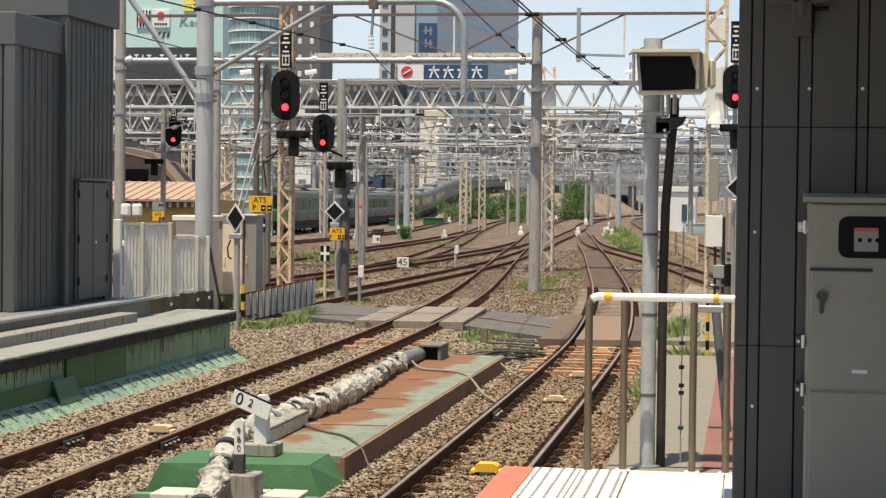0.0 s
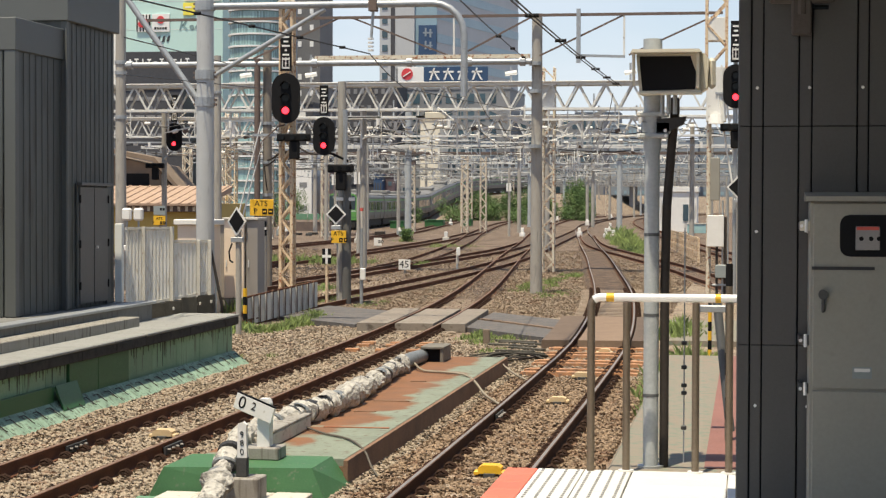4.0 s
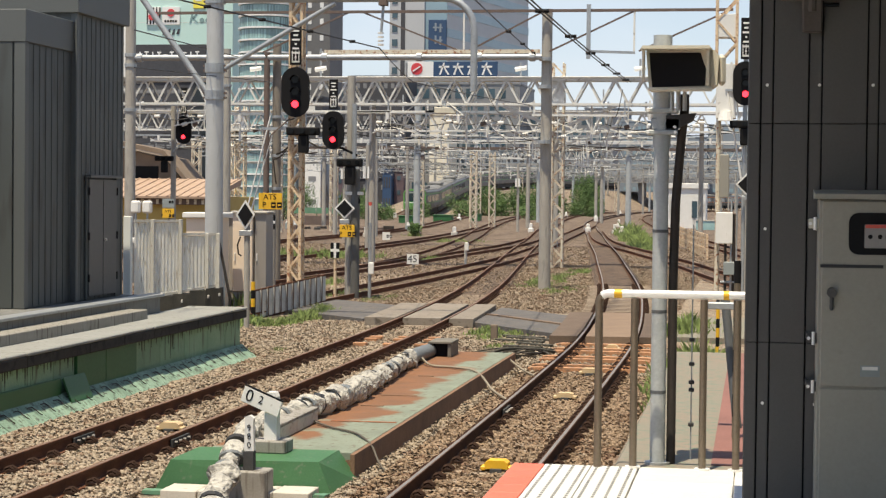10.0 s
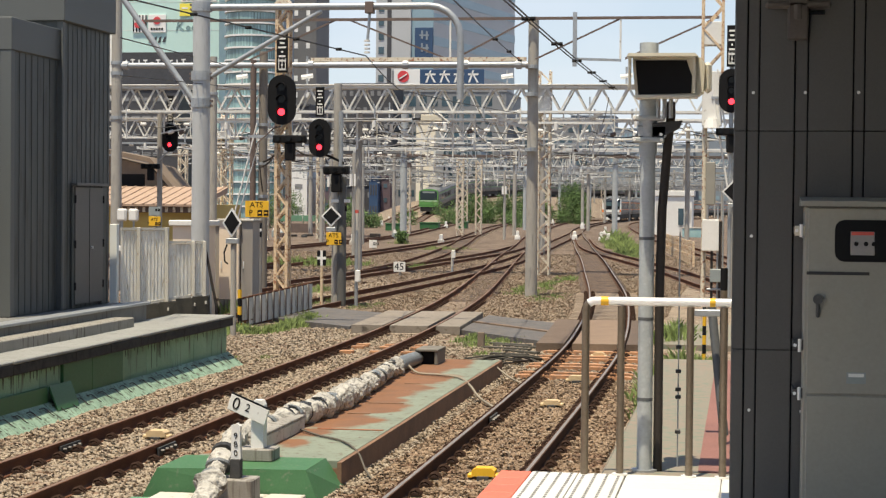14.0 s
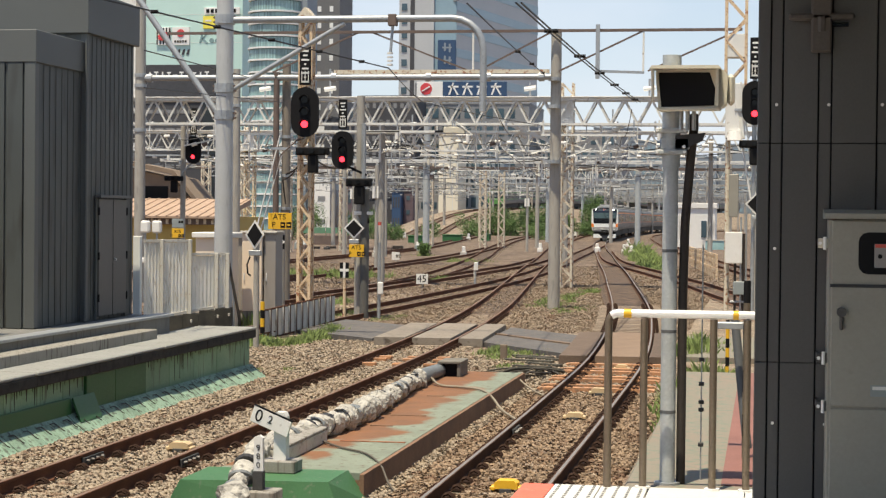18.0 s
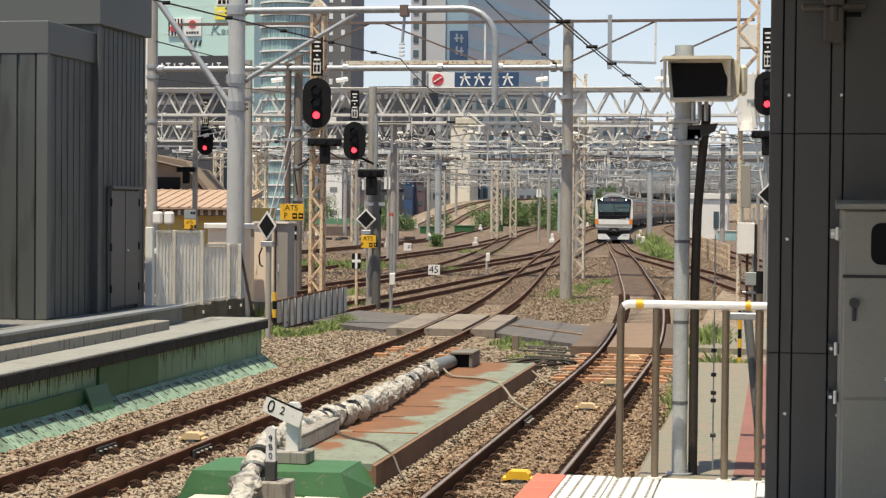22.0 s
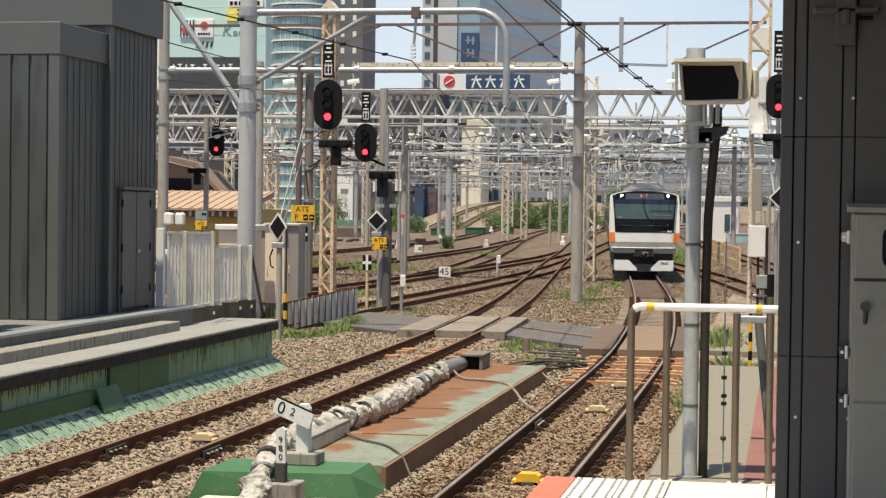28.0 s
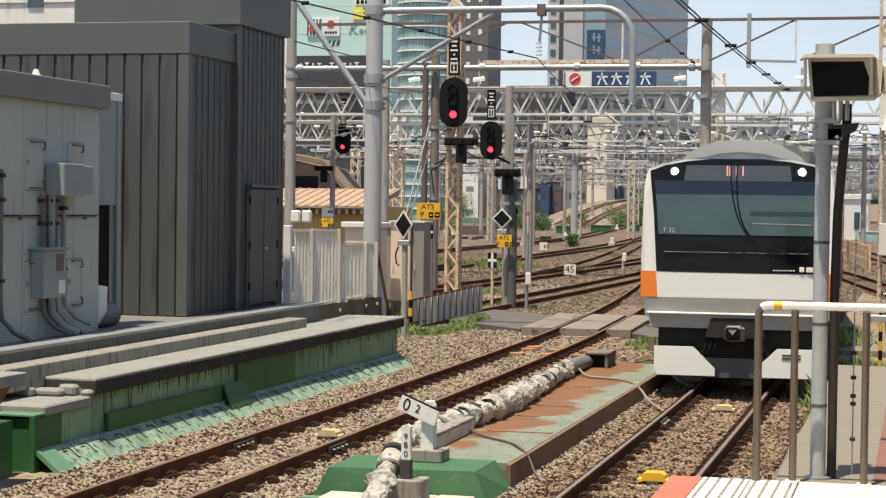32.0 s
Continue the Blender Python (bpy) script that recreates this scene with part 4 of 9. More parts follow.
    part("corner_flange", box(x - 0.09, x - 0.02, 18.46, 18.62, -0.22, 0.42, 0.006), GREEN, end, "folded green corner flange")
    part("top_flange", box(x - 0.55, x - 0.02, 18.46, 18.74, 0.42, 0.445, 0.004), GREEN_LIT, end, "lighter green top flange, sunlit tone in the paint")
    part("sloping_wing", prism([(x - 0.06, 0.03), (x + 0.34, -0.3), (x + 0.42, -0.3), (x - 0.02, 0.06)], 18.5, 18.88), GREEN_LIT, end, "lighter green wing plate, sunlit tone in the paint")
    ns = thing("neighbouring_platform", (0, 0, 0), "near end of a cantilevered platform edge in shade", "platform", kind="structure")
    part("deck", box(-13.5, -9.1, 6, 17.75, 0.86, 0.99, 0.01), COPING_TOP, ns, "thin pale deck edge")
    part("haunch", prism([(-9.2, 0.86), (-9.42, 0.5), (-9.5, 0.47), (-13.5, 0.47), (-13.5, 0.86)], 6, 17.6), SLAB_SIDE, ns, "dark sloping haunch")
    part("beam", box(-13.5, -9.45, 6, 17.7, 0.40, 0.47, 0.01), GREY_CONC, ns, "grey ledge beam")
    part("back", box(-13.5, -9.55, 6, 18.3, -0.25, 0.40), GREEN, ns, "dark green recessed wall")
    # stepped walls carrying the huts
    st = thing("kerb_wall", (0, 0, 0), "stained stepped concrete kerbs along the huts", "kerb", kind="structure")
    part("low_kerb", box(-10.6, -10.0, 18.8, 29.6, 0.6, 0.88, 0.012), KERB, st, "low stained kerb")
    part("high_kerb", box(-14, -10.38, 18.0, 31.4, 0.6, 1.02, 0.012), KERB_GREY, st, "grey channel beam")
    part("channel_lip", box(-10.62, -10.33, 19.4, 31.5, 1.0, 1.045, 0.006), GALV, st, "pale steel channel lip")


DRIP = surf("black_drip", (0.05, 0.045, 0.034), (0.025, 0.022, 0.018), 0.9, size=0.1)
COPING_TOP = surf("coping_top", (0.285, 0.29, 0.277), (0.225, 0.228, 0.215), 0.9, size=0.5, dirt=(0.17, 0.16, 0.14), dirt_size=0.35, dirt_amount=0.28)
KERB = surf("kerb_concrete", (0.30, 0.287, 0.255), (0.22, 0.21, 0.183), 0.9, size=0.4, dirt=(0.10, 0.085, 0.068), dirt_size=0.5, dirt_amount=0.33, streak=True)
KERB_GREY = surf("grey_channel", (0.19, 0.19, 0.18), (0.145, 0.145, 0.14), 0.8, size=0.5, dirt=(0.1, 0.09, 0.08), dirt_size=0.5, dirt_amount=0.3, streak=True)
old_platform()


def ribbed_wall(ob, x0, x1, y, z0, z1, pitch, facing):
    """Ribs of folded siding on a face towards -y ('front') or +x ('side')."""
    k = int((x1 - x0) / pitch)
    for i in range(k + 1):
        u = x1 - i * pitch if facing == "front" else x0 + i * pitch
        if facing == "front":
            part("siding_rib", box(max(u - pitch * 0.84, x0), u, y - 0.035, y, z0, z1, 0.006), DARK, ob)
        else:
            part("siding_rib", box(y, y + 0.009, u, min(u + pitch * 0.66, x1), z0, z1, 0.004), DARK, ob)


def dark_hut():
    a = thing("equipment_hut", (-11.05, 26.8, 1.03), "charcoal hut with ribbed metal siding and a plain fascia", "building", "charcoal huts")
    part("wall_core", box(-6.5, 0, 0, 2.0, 0, 4.15), DARK, a, "charcoal siding")
    ribbed_wall(a, -6.4, -0.17, 0.0, 0, 4.08, 0.297, "front")
    ribbed_wall(a, 0.12, 1.92, 0.0, 0, 4.08, 0.25, "side")
    part("corner_trim", box(-0.14, 0.035, -0.035, 0.11, 0, 4.08, 0.004), DARK_CAP, a)
    part("fascia", box(-6.55, 0.05, -0.045, 2.02, 4.08, 4.58, 0.01), DARK_CAP, a, "plain charcoal roof fascia")
    b = thing("equipment_hut", (-11.0, 28.8, 1.03), "taller charcoal hut with a grey double door", "building", "charcoal huts")
    part("wall_core", box(-2.85, 0, 0, 2.36, 0, 4.95), DARK, b, "charcoal siding")
    ribbed_wall(b, 0.1, 2.32, 0.0, 0, 4.72, 0.215, "side")
    part("corner_trim", box(-0.06, 0.045, -0.02, 0.08, 0, 4.72, 0.004), DARK_CAP, b)
    part("down_pipe", rod((0.05, -0.06, 0), (0.05, -0.06, 4.6), 0.022, 8), DARK_CAP, b)
    part("fascia", box(-2.9, 0.09, -0.08, 2.42, 4.72, 5.42, 0.01), DARK_CAP, b, "tall charcoal roof fascia")
    door = part("double_door", box(0.03, 0.07, 0.52, 1.86, 0.06, 2.02, 0.006), DOOR_GREY, b, "grey steel double door")
    part("door_head", box(0.03, 0.13, 0.43, 1.95, 2.04, 2.09, 0.004), DOOR_GREY, door)
    part("door_joint", box(0.065, 0.074, 1.185, 1.195, 0.06, 2.0), BLACK, door)
    part("door_knob", rod((0.07, 1.29, 1.0), (0.1, 1.29, 1.0), 0.022, 10), STEEL, door)
    for z in (0.3, 1.0, 1.75):
        part("hinge", box(0.06, 0.085, 0.49, 0.53, z, z + 0.13, 0.004), BLACK, door)
        part("hinge", box(0.06, 0.085, 1.85, 1.89, z, z + 0.13, 0.004), BLACK, door)
    part("frame", box(0.018, 0.05, 0.44, 0.51, 0, 2.08, 0.004), DARK, b)
    part("frame", box(0.018, 0.05, 1.87, 1.95, 0, 2.08, 0.004), DARK, b)


def grey_hut():
    x = -11.0
    c = thing("relay_hut", (x, 13.0, 0.98), "grey panelled relay hut with conduits and small hatches", "building")
    y1 = 10.55
    edges = [0.0, 1.5, 3.0, 4.5, 6.0, 6.9, 7.6, 8.3, 8.95, 9.4, 9.75, y1 - 0.02]
    part("wall_core", box(-5, -0.02, 0, y1, 0, 3.1), BLACK, c)
    for a, b in zip(edges, edges[1:]):
        for z0, z1 in ((0, 1.62), (1.635, 3.1)):
            part("wall_panel", box(-0.03, 0.0, a + 0.006, b - 0.006, z0, z1, 0.003), GREY_PANEL, c)
    part("end_panel", box(-5, 0, y1 - 0.02, y1, 0, 3.1, 0.003), GREY_PANEL, c)
    part("roof_fascia", box(-5.1, 0.1, -0.1, y1 + 0.14, 3.1, 3.42, 0.01), GREY_CAP, c, "grey roof fascia")
    for y in (6.9, 8.6):
        part("roof_knob", rod((0.02, y, 3.42), (0.02, y, 3.5), 0.06, 10, None, 0.03), WHITE, c)
    for y0, y1b in ((7.0, 7.45), (8.35, 8.85), (9.55, 9.98)):
        for z0, z1 in ((1.95, 2.6), (0.4, 1.05)):
            h = part("hatch", box(0.0, 0.012, y0, y1b, z0, z1, 0.003), GREY_PANEL, c, "small hatch")
            for za in (z0 + 0.03, z1 - 0.03):
                s = 1 if za > (z0 + z1) / 2 else -1
                part("hatch_hinge", pipe([(0.02, y0 + 0.1, za), (0.05, y0 + 0.12, za), (0.05, y1b - 0.04, za), (0.05, y1b - 0.04, za - s * 0.09), (0.012, y1b - 0.04, za - s * 0.09)], 0.011, 6), BROWN_STEEL, h, "bent rod hinge")
            part("hatch_latch", box(0.012, 0.03, y0 + 0.03, y0 + 0.09, (z0 + z1) / 2, (z0 + z1) / 2 + 0.06, 0.004), GREY_BOX, h)
            for e, (ya, yb, zc, zd) in enumerate(((y0, y1b, z1 - 0.006, z1 + 0.004), (y0, y1b, z0 - 0.004, z0 + 0.006), (y1b - 0.006, y1b + 0.004, z0, z1))):
                part("hatch_seam", box(0.003, 0.0135, ya, yb, zc, zd), CONDUIT, h)
    jb = thing("junction_box", (x, 21.9, 2.87), "blue-grey junction box with conduits below", "junction box")
    part("body", box(0.01, 0.28, 0.0, 0.6, 0, 0.42, 0.01), GREY_BOX, jb)
    part("side_cover", box(0.04, 0.24, 0.6, 0.95, 0.02, 0.4, 0.01), GREY_BOX, jb)
    mb = thing("meter_box", (x, 21.5, 1.55), "grey meter box with a small window and label", "meter box")
    part("body", box(0.01, 0.2, 0.0, 0.65, 0, 0.62, 0.008), GREY_BOX, mb)
    part("lid", box(0.0, 0.24, -0.05, 0.7, 0.62, 0.65, 0.004), GREY_BOX, mb)
    part("window", box(0.2, 0.207, 0.36, 0.55, 0.34, 0.56), BROWN_STEEL, mb)
    part("label_plate", box(0.2, 0.208, 0.42, 0.6, 0.05, 0.22), WHITE, mb)
    for i, (y, z0, z1) in enumerate(((20.62, 0.1, 2.2), (22.35, 0.2, 2.1), (21.75, 0.1, 1.9), (21.98, 0.1, 1.9), (22.1, 0.1, 1.9))):
        cd = thing("conduit", (x, y, 0.98), "grey metal conduit clamped to the hut wall", "conduit", "conduits")
        pts = [(0.06, 0, z1), (0.06, 0, z0 + 0.5), (0.06, 0.05, z0 + 0.25), (0.14, 0.2, z0 + 0.08), (0.3, 0.32, z0 - 0.02)]
        part("pipe", pipe(pts, 0.032 if i != 3 else 0.055, 8), GREY_BOX if i % 2 else CONDUIT, cd, "", True)
        for z in (z0 + 0.7, z1 - 0.4, z1 - 0.1):
            part("clamp", box(0.0, 0.1, -0.05, 0.05, z, z + 0.05, 0.004), RUBBER, cd)
    ledge = thing("cable_ledge", (x, 20.0, 2.58), "thin dark cable rail along the hut", "rail")
    part("rail", box(0.0, 0.035, -1.5, 3.4, 0, 0.018), CONDUIT, ledge)
    for i in range(8):
        part("clip", box(0.0, 0.05, -1.3 + i * 0.62, -1.26 + i * 0.62, -0.025, 0.04, 0.004), CONDUIT, ledge)
    rec = thing("duct_recess", (x - 0.25, 23.55, 1.0), "grey duct cabinet with a black slab for the shade inside the opening and silver sleeve", "duct")
    part("upper_panel", box(-0.4, 0.0, 0.12, 1.2, 1.75, 3.25, 0.006), GREY_BOX, rec)
    # solid black block paints the shade inside the recess
    part("opening", box(-0.4, -0.1, 0.12, 1.1, 0, 1.75), BLACK, rec)
    part("edge_strip", box(-0.05, 0.02, 1.1, 1.22, 0, 3.25, 0.004), GREY_BOX, rec)
    part("light_cap", box(-0.4, 0.02, 0.1, 1.25, 3.25, 3.36, 0.006), WHITE, rec, "white sunlit cap")
    part("sleeve_white", pipe([(0.0, 0.1, 0.15), (0.05, 0.25, 0.3), (0.03, 0.3, 0.6)], 0.2, 12), WHITE, rec, "white insulated sleeve", True)
    part("sleeve_elbow", rod((0.0, 0.2, 0.18), (0.1, 0.75, 0.2), 0.17, 12), WRAP_GREY, rec, "silver ribbed elbow", True)


DOOR_GREY = surf("door_grey", (0.095, 0.095, 0.095), (0.08, 0.08, 0.08), 0.45, size=1.0, bump=0.03)
CONDUIT = surf("conduit_grey", (0.17, 0.165, 0.155), (0.09, 0.09, 0.088), 0.6)
GREY_CAP = surf("grey_fascia", (0.20, 0.20, 0.195), (0.17, 0.17, 0.165), 0.6, size=1.0, bump=0.04)

dark_hut()
grey_hut()


# ---- weathered steel fence at the end of the old platform ----
def corrugated_fence():
    """Corrugated panels between posts, from the hut corner to the platform end."""
    ob = thing("corrugated_fence", (0, 0, 0), "stained white corrugated steel fence on a dark mossy kerb", "fence")
    at = lambda u, z: Vector((-11.4 + 1.28 * u, 32.7 + 1.3 * u, z))
    foot = lambda u: 0.84 + 0.24 * u
    out = Vector((1.3, -1.28, 0)).normalized()
    for ua, ub, top in ((0.05, 0.24, 2.31), (0.24, 0.56, 2.31), (0.56, 0.87, 2.06), (0.87, 1.0, 2.06)):
        k = max(4, round((ub - ua) * 24))
        bm = bmesh.new()
        cols = []
        for i in range(k * 2 + 1):
            u = ua + (ub - ua) * i / (k * 2)
            o = out * (0.009 if i % 2 else -0.007)
            cols.append((bm.verts.new(at(u, foot(u) + 0.02) + o), bm.verts.new(at(u, top - 0.03) + o)))
        for a, b in zip(cols, cols[1:]):
            bm.faces.new((a[0], b[0], b[1], a[1]))
        bmesh.ops.solidify(bm, geom=bm.faces, thickness=0.004)
        part("corrugated_sheet", bm, FENCE_WHITE, ob, "white sheet with grey and rusty streaks")
        part("top_rail", bar(at(ua, top), at(ub, top), 0.06, 0.05), FENCE_POST, ob)
        part("bottom_rail", bar(at(ua, foot(ua)), at(ub, foot(ub)), 0.05, 0.05), FENCE_POST, ob)
    for u, top in ((0.24, 2.34), (0.56, 2.34), (0.87, 2.08), (1.0, 2.08)):
        c = at(u, 0) + out * 0.05
        post = part("post", box(c.x - 0.035, c.x + 0.035, c.y - 0.03, c.y + 0.03, foot(u) - 0.16, top, 0.006), FENCE_POST, ob, "grey steel post with rust")
        part("foot", box(c.x - 0.06, c.x + 0.06, c.y - 0.06, c.y + 0.06, foot(u) - 0.2, foot(u) - 0.14, 0.006), FENCE_POST, post)
    part("end_post", box(-11.46, -11.32, 32.5, 32.62, 0.66, 2.40, 0.008), CAR_WHITE, ob, "flaking white end post")
    kerb = thing("block_kerb", (0, 0, 0), "dark mossy concrete kerb wall under the fence", "kerb", kind="structure")
    for i in range(6):
        u = -0.05 + i * 0.19
        part("block", prism([(at(u, 0).x, at(u, 0).y - 0.16), (at(u + 0.188, 0).x, at(u + 0.188, 0).y - 0.16), (at(u + 0.188, 0).x - 0.1, at(u + 0.188, 0).y + 0.3), (at(u, 0).x - 0.1, at(u, 0).y + 0.3)], 0.3, foot(u) - 0.012 - 0.012 * (i % 2), axis="z"), BLOCK_DARK, kerb)
    gate = thing("stair_rail", (0, 0, 0), "dark steel stair rail beyond the fence", "rail")
    part("sloping_rail", rod((-10.1, 34.05, 1.95), (-9.85, 34.0, 0.8), 0.028, 8), RUBBER, gate)
    part("upright", rod((-10.0, 34.1, 0.3), (-10.0, 34.1, 1.45), 0.02, 8), GALV, gate)
    part("upright", rod((-9.85, 34.0, 0.2), (-9.85, 34.0, 0.82), 0.025, 8), RUBBER, gate)


FENCE_WHITE = surf("stained_white_sheet", (0.90, 0.88, 0.82), (0.80, 0.775, 0.70), 0.7, size=0.4, bump=0.05, dirt=(0.52, 0.45, 0.35), dirt_size=0.3, dirt_amount=0.22, streak=True)
FENCE_POST = surf("fence_post_steel", (0.62, 0.60, 0.55), (0.50, 0.48, 0.43), 0.6, 0.1, size=0.3, dirt=(0.28, 0.17, 0.11), dirt_size=0.3, dirt_amount=0.2)
BLOCK_DARK = surf("mossy_block", (0.085, 0.078, 0.062), (0.045, 0.042, 0.034), 0.95, size=0.2, vary=0.2)
corrugated_fence()


# ---- overhead line structures ----
POLE_BROWN = surf("grey_brown_pole", (0.25, 0.22, 0.185), (0.17, 0.15, 0.125), 0.85, size=0.5)


def smooth_cable(pts):
    return [Vector(a) + (Vector(b) - Vector(a)) * (k / 4) - Vector((0, 0, 0.05 * math.sin(math.pi * k / 4))) for a, b in zip(pts, pts[1:]) for k in range(4)] + [Vector(pts[-1])]


POLE_DARK = surf("dark_pole", (0.13, 0.13, 0.125), (0.09, 0.09, 0.085), 0.8, size=0.4)


def lattice(ob, x, y, z0, z1, w, material, pitch=None, leg=0.085, brace=0.06):
    """Four angle legs with crossing flat braces on each face, as parts of a mast."""
    pitch = pitch or w * 1.05
    h = w / 2
    for a in (-1, 1):
        for b in (-1, 1):
            part("leg", bar((x + a * h, y + b * h, z0), (x + a * h, y + b * h, z1), leg), material, ob)
    k = max(1, round((z1 - z0) / pitch))
    d = (z1 - z0) / k
    kinds = []
    for s in (1, -1):
        kinds.append((finish("brace", bar((-s * h, 0, 0), (s * h, 0, d), brace, brace), material), finish("brace", bar((0, -s * h, 0), (0, s * h, d), brace, brace), material)))
    for face in range(4):
        for i in range(k):
            me = kinds[i % 2][face // 2]
            at = (x, y + (h if face else -h)) if face < 2 else (x + (h if face == 3 else -h), y)
            share("brace", me, ob, pose(at[0], at[1], z0 + i * d))


TRUSS_FAR = surf("weathered_truss_paint", (0.40, 0.40, 0.385), (0.28, 0.28, 0.265), 0.7, size=2.0, dirt=(0.2, 0.16, 0.12), dirt_size=1.5, dirt_amount=0.3)


def gantry(y, x0, x1, z0, z1, masts, label, detail, material=None, plain=False):
    """A truss beam across the tracks on masts of kind 'pole', 'lattice' or 'steel'."""
    material = material or (TRUSS if detail else TRUSS_FAR)
    ob = thing("overhead_line_gantry", (0, y, 0), label, "gantry", "overhead line gantries")
    dep = 0.45
    for yy in (-dep, dep):
        for z, w in ((z1, 0.13), (z0, 0.10)):
            part("chord", bar((x0, yy, z), (x1, yy, z), w), material, ob, "pale truss chord")
    if detail and not plain:
        part("top_flange", box(x0, x1, -dep - 0.16, dep + 0.1, z1 + 0.066, z1 + 0.11, 0.006), WHITE, ob, "bright white top flange")
    k = round((x1 - x0) / 0.578)
    d = (x1 - x0) / k
    if plain:
        for i in range(0, k, 6):
            part("tie_plate", box(x0 + i * d, x0 + i * d + 0.2, -dep, dep, z0, z1, 0.004), material, ob)
        return stand(ob, masts, z1, material)
    up = finish("brace", bar((0, 0, z0), (d, 0, z1), 0.06, 0.075), material)
    dn = finish("brace", bar((0, 0, z1), (d, 0, z0), 0.06, 0.075), material)
    if detail:
        for i in range(k):
            for yy in (-dep, dep):
                share("brace", dn if i % 2 else up, ob, pose(x0 + i * d, yy, 0))
    else:
        bm = bmesh.new()
        for i in range(k):
            za, zb = (z1, z0) if i % 2 else (z0, z1)
            for yy in (-dep, dep):
                bar((x0 + i * d, yy, za), (x0 + (i + 1) * d, yy, zb), 0.055, 0.06, bm)
        part("bracing", bm, material, ob, "zigzag truss bracing", kind="stuff")
    bm = bmesh.new()
    for i in range(0, k + 1, 2):
        bar((x0 + i * d, -dep, z1), (x0 + i * d, dep, z1), 0.05, 0.05, bm)
        bar((x0 + i * d, -dep, z0), (x0 + i * d, dep, z0), 0.05, 0.05, bm)
    part("cross_tie", bm, material, ob, kind="stuff")
    return stand(ob, masts, z1, material)


def stand(ob, masts, z1, material):
    """The masts that carry a gantry beam."""
    for mx, kind, top, r in masts:
        if kind == "lattice":
            lattice(ob, mx, 0, -0.2, top, r * 2, CREAM)
            part("mast_head", box(mx - r - 0.05, mx + r + 0.05, -r - 0.05, r + 0.05, z1 - 1.1, z1 + 0.1, 0.01), material, ob, "boxed mast head")
        else:
            part("mast", rod((mx, 0, -0.2), (mx, 0, top), r * 1.08, 14, None, r), BLUE_GALV if kind == "steel" else POLE, ob, "round mast", True)
    return ob


def drop_arm(x, y, top, low, label="drop post with insulators"):
    """A short hanging post with insulators and a curved steady arm under a gantry."""
    top = {137: 7.0, 165: 7.28, 197: 6.45, 225: 7.7}.get(round(y), top)
    ob = thing("registration_arm", (x, y, low), label, "contact line arm", "registration arms")
    part("drop_post", rod((0, 0, 0), (0, 0, top - low), 0.05, 8), TRUSS, ob)
    part("arm", pipe([(0, 0, 0.35), (0.5, 0, 0.55), (1.2, 0, 0.5), (1.5, 0, 0.35)], 0.03, 6), TRUSS, ob)
    for i, s in enumerate((0.18, 0.26, 0.34)):
        part("insulator_disc", rod((s, 0, 0.42 + s * 0.3), (s + 0.04, 0, 0.43 + s * 0.3), 0.08, 10), WHITE, ob, "white porcelain disc")
    return ob


gantry(79, -28.5, -0.2, 6.83, 7.9, [(-8.4, "lattice", 8.6, 0.235)], "pale truss gantry over the yard tracks", True)
gantry(109, -43, 2, 6.78, 7.86, [(-11.7, "pole", 8.4, 0.17), (-31, "lattice", 8.2, 0.28), (0.6, "pole", 8.6, 0.18)], "second truss gantry over the yard tracks", True)
gantry(137, -46, 4, 6.95, 7.07, [(-25.2, "steel", 10.4, 0.24), (-2.6, "pole", 8.3, 0.17), (-36, "lattice", 8, 0.28)], "plain beam gantry with a blue-grey mast", True, plain=True)
gantry(165, -52, 6, 7.2, 7.33, [(-11.2, "steel", 8.8, 0.24), (-20.2, "pole", 8.3, 0.17), (-39, "pole", 8, 0.18), (-30, "lattice", 8, 0.26)], "plain rusty beam gantry in the distance", False, plain=True, material=BROWN_STEEL)
for i, (y, shift) in enumerate(((197, 0), (225, -3), (276, -4), (320, -3), (372, 2), (430, 10))):
    gantry(y, -58 + shift, 8 + shift, *((6.4, 6.5) if y == 197 else (7.67, 8.78) if y == 225 else (6.8, 7.9)), [(-30.1 + shift * 1.2, "lattice", 8.2, 0.3), (-16.2 + shift, "pole", 8.3, 0.18), (-23 + shift, "steel", 8.3, 0.2), (-6 + shift, "pole", 8.4, 0.18), (-44 + shift, "pole", 10, 0.2)], "distant plain gantry over the yard" if y == 197 else "distant truss gantry over the yard", y == 225, plain=y == 197)


for y, mx, z in ((0, -8.4, 6.9), (30, -11.7, 6.8)):
    kn = thing("knee_brace", (mx, 79 + y, 0), "pale knee brace between mast and truss beam", "brace", "knee braces")
    part("strut", bar((0.25, 0, 5.9), (2.6, 0, z - 0.05), 0.12), TRUSS, kn)
    part("strut", bar((-0.25, 0, 5.9), (-2.6, 0, z - 0.05), 0.12), TRUSS, kn)


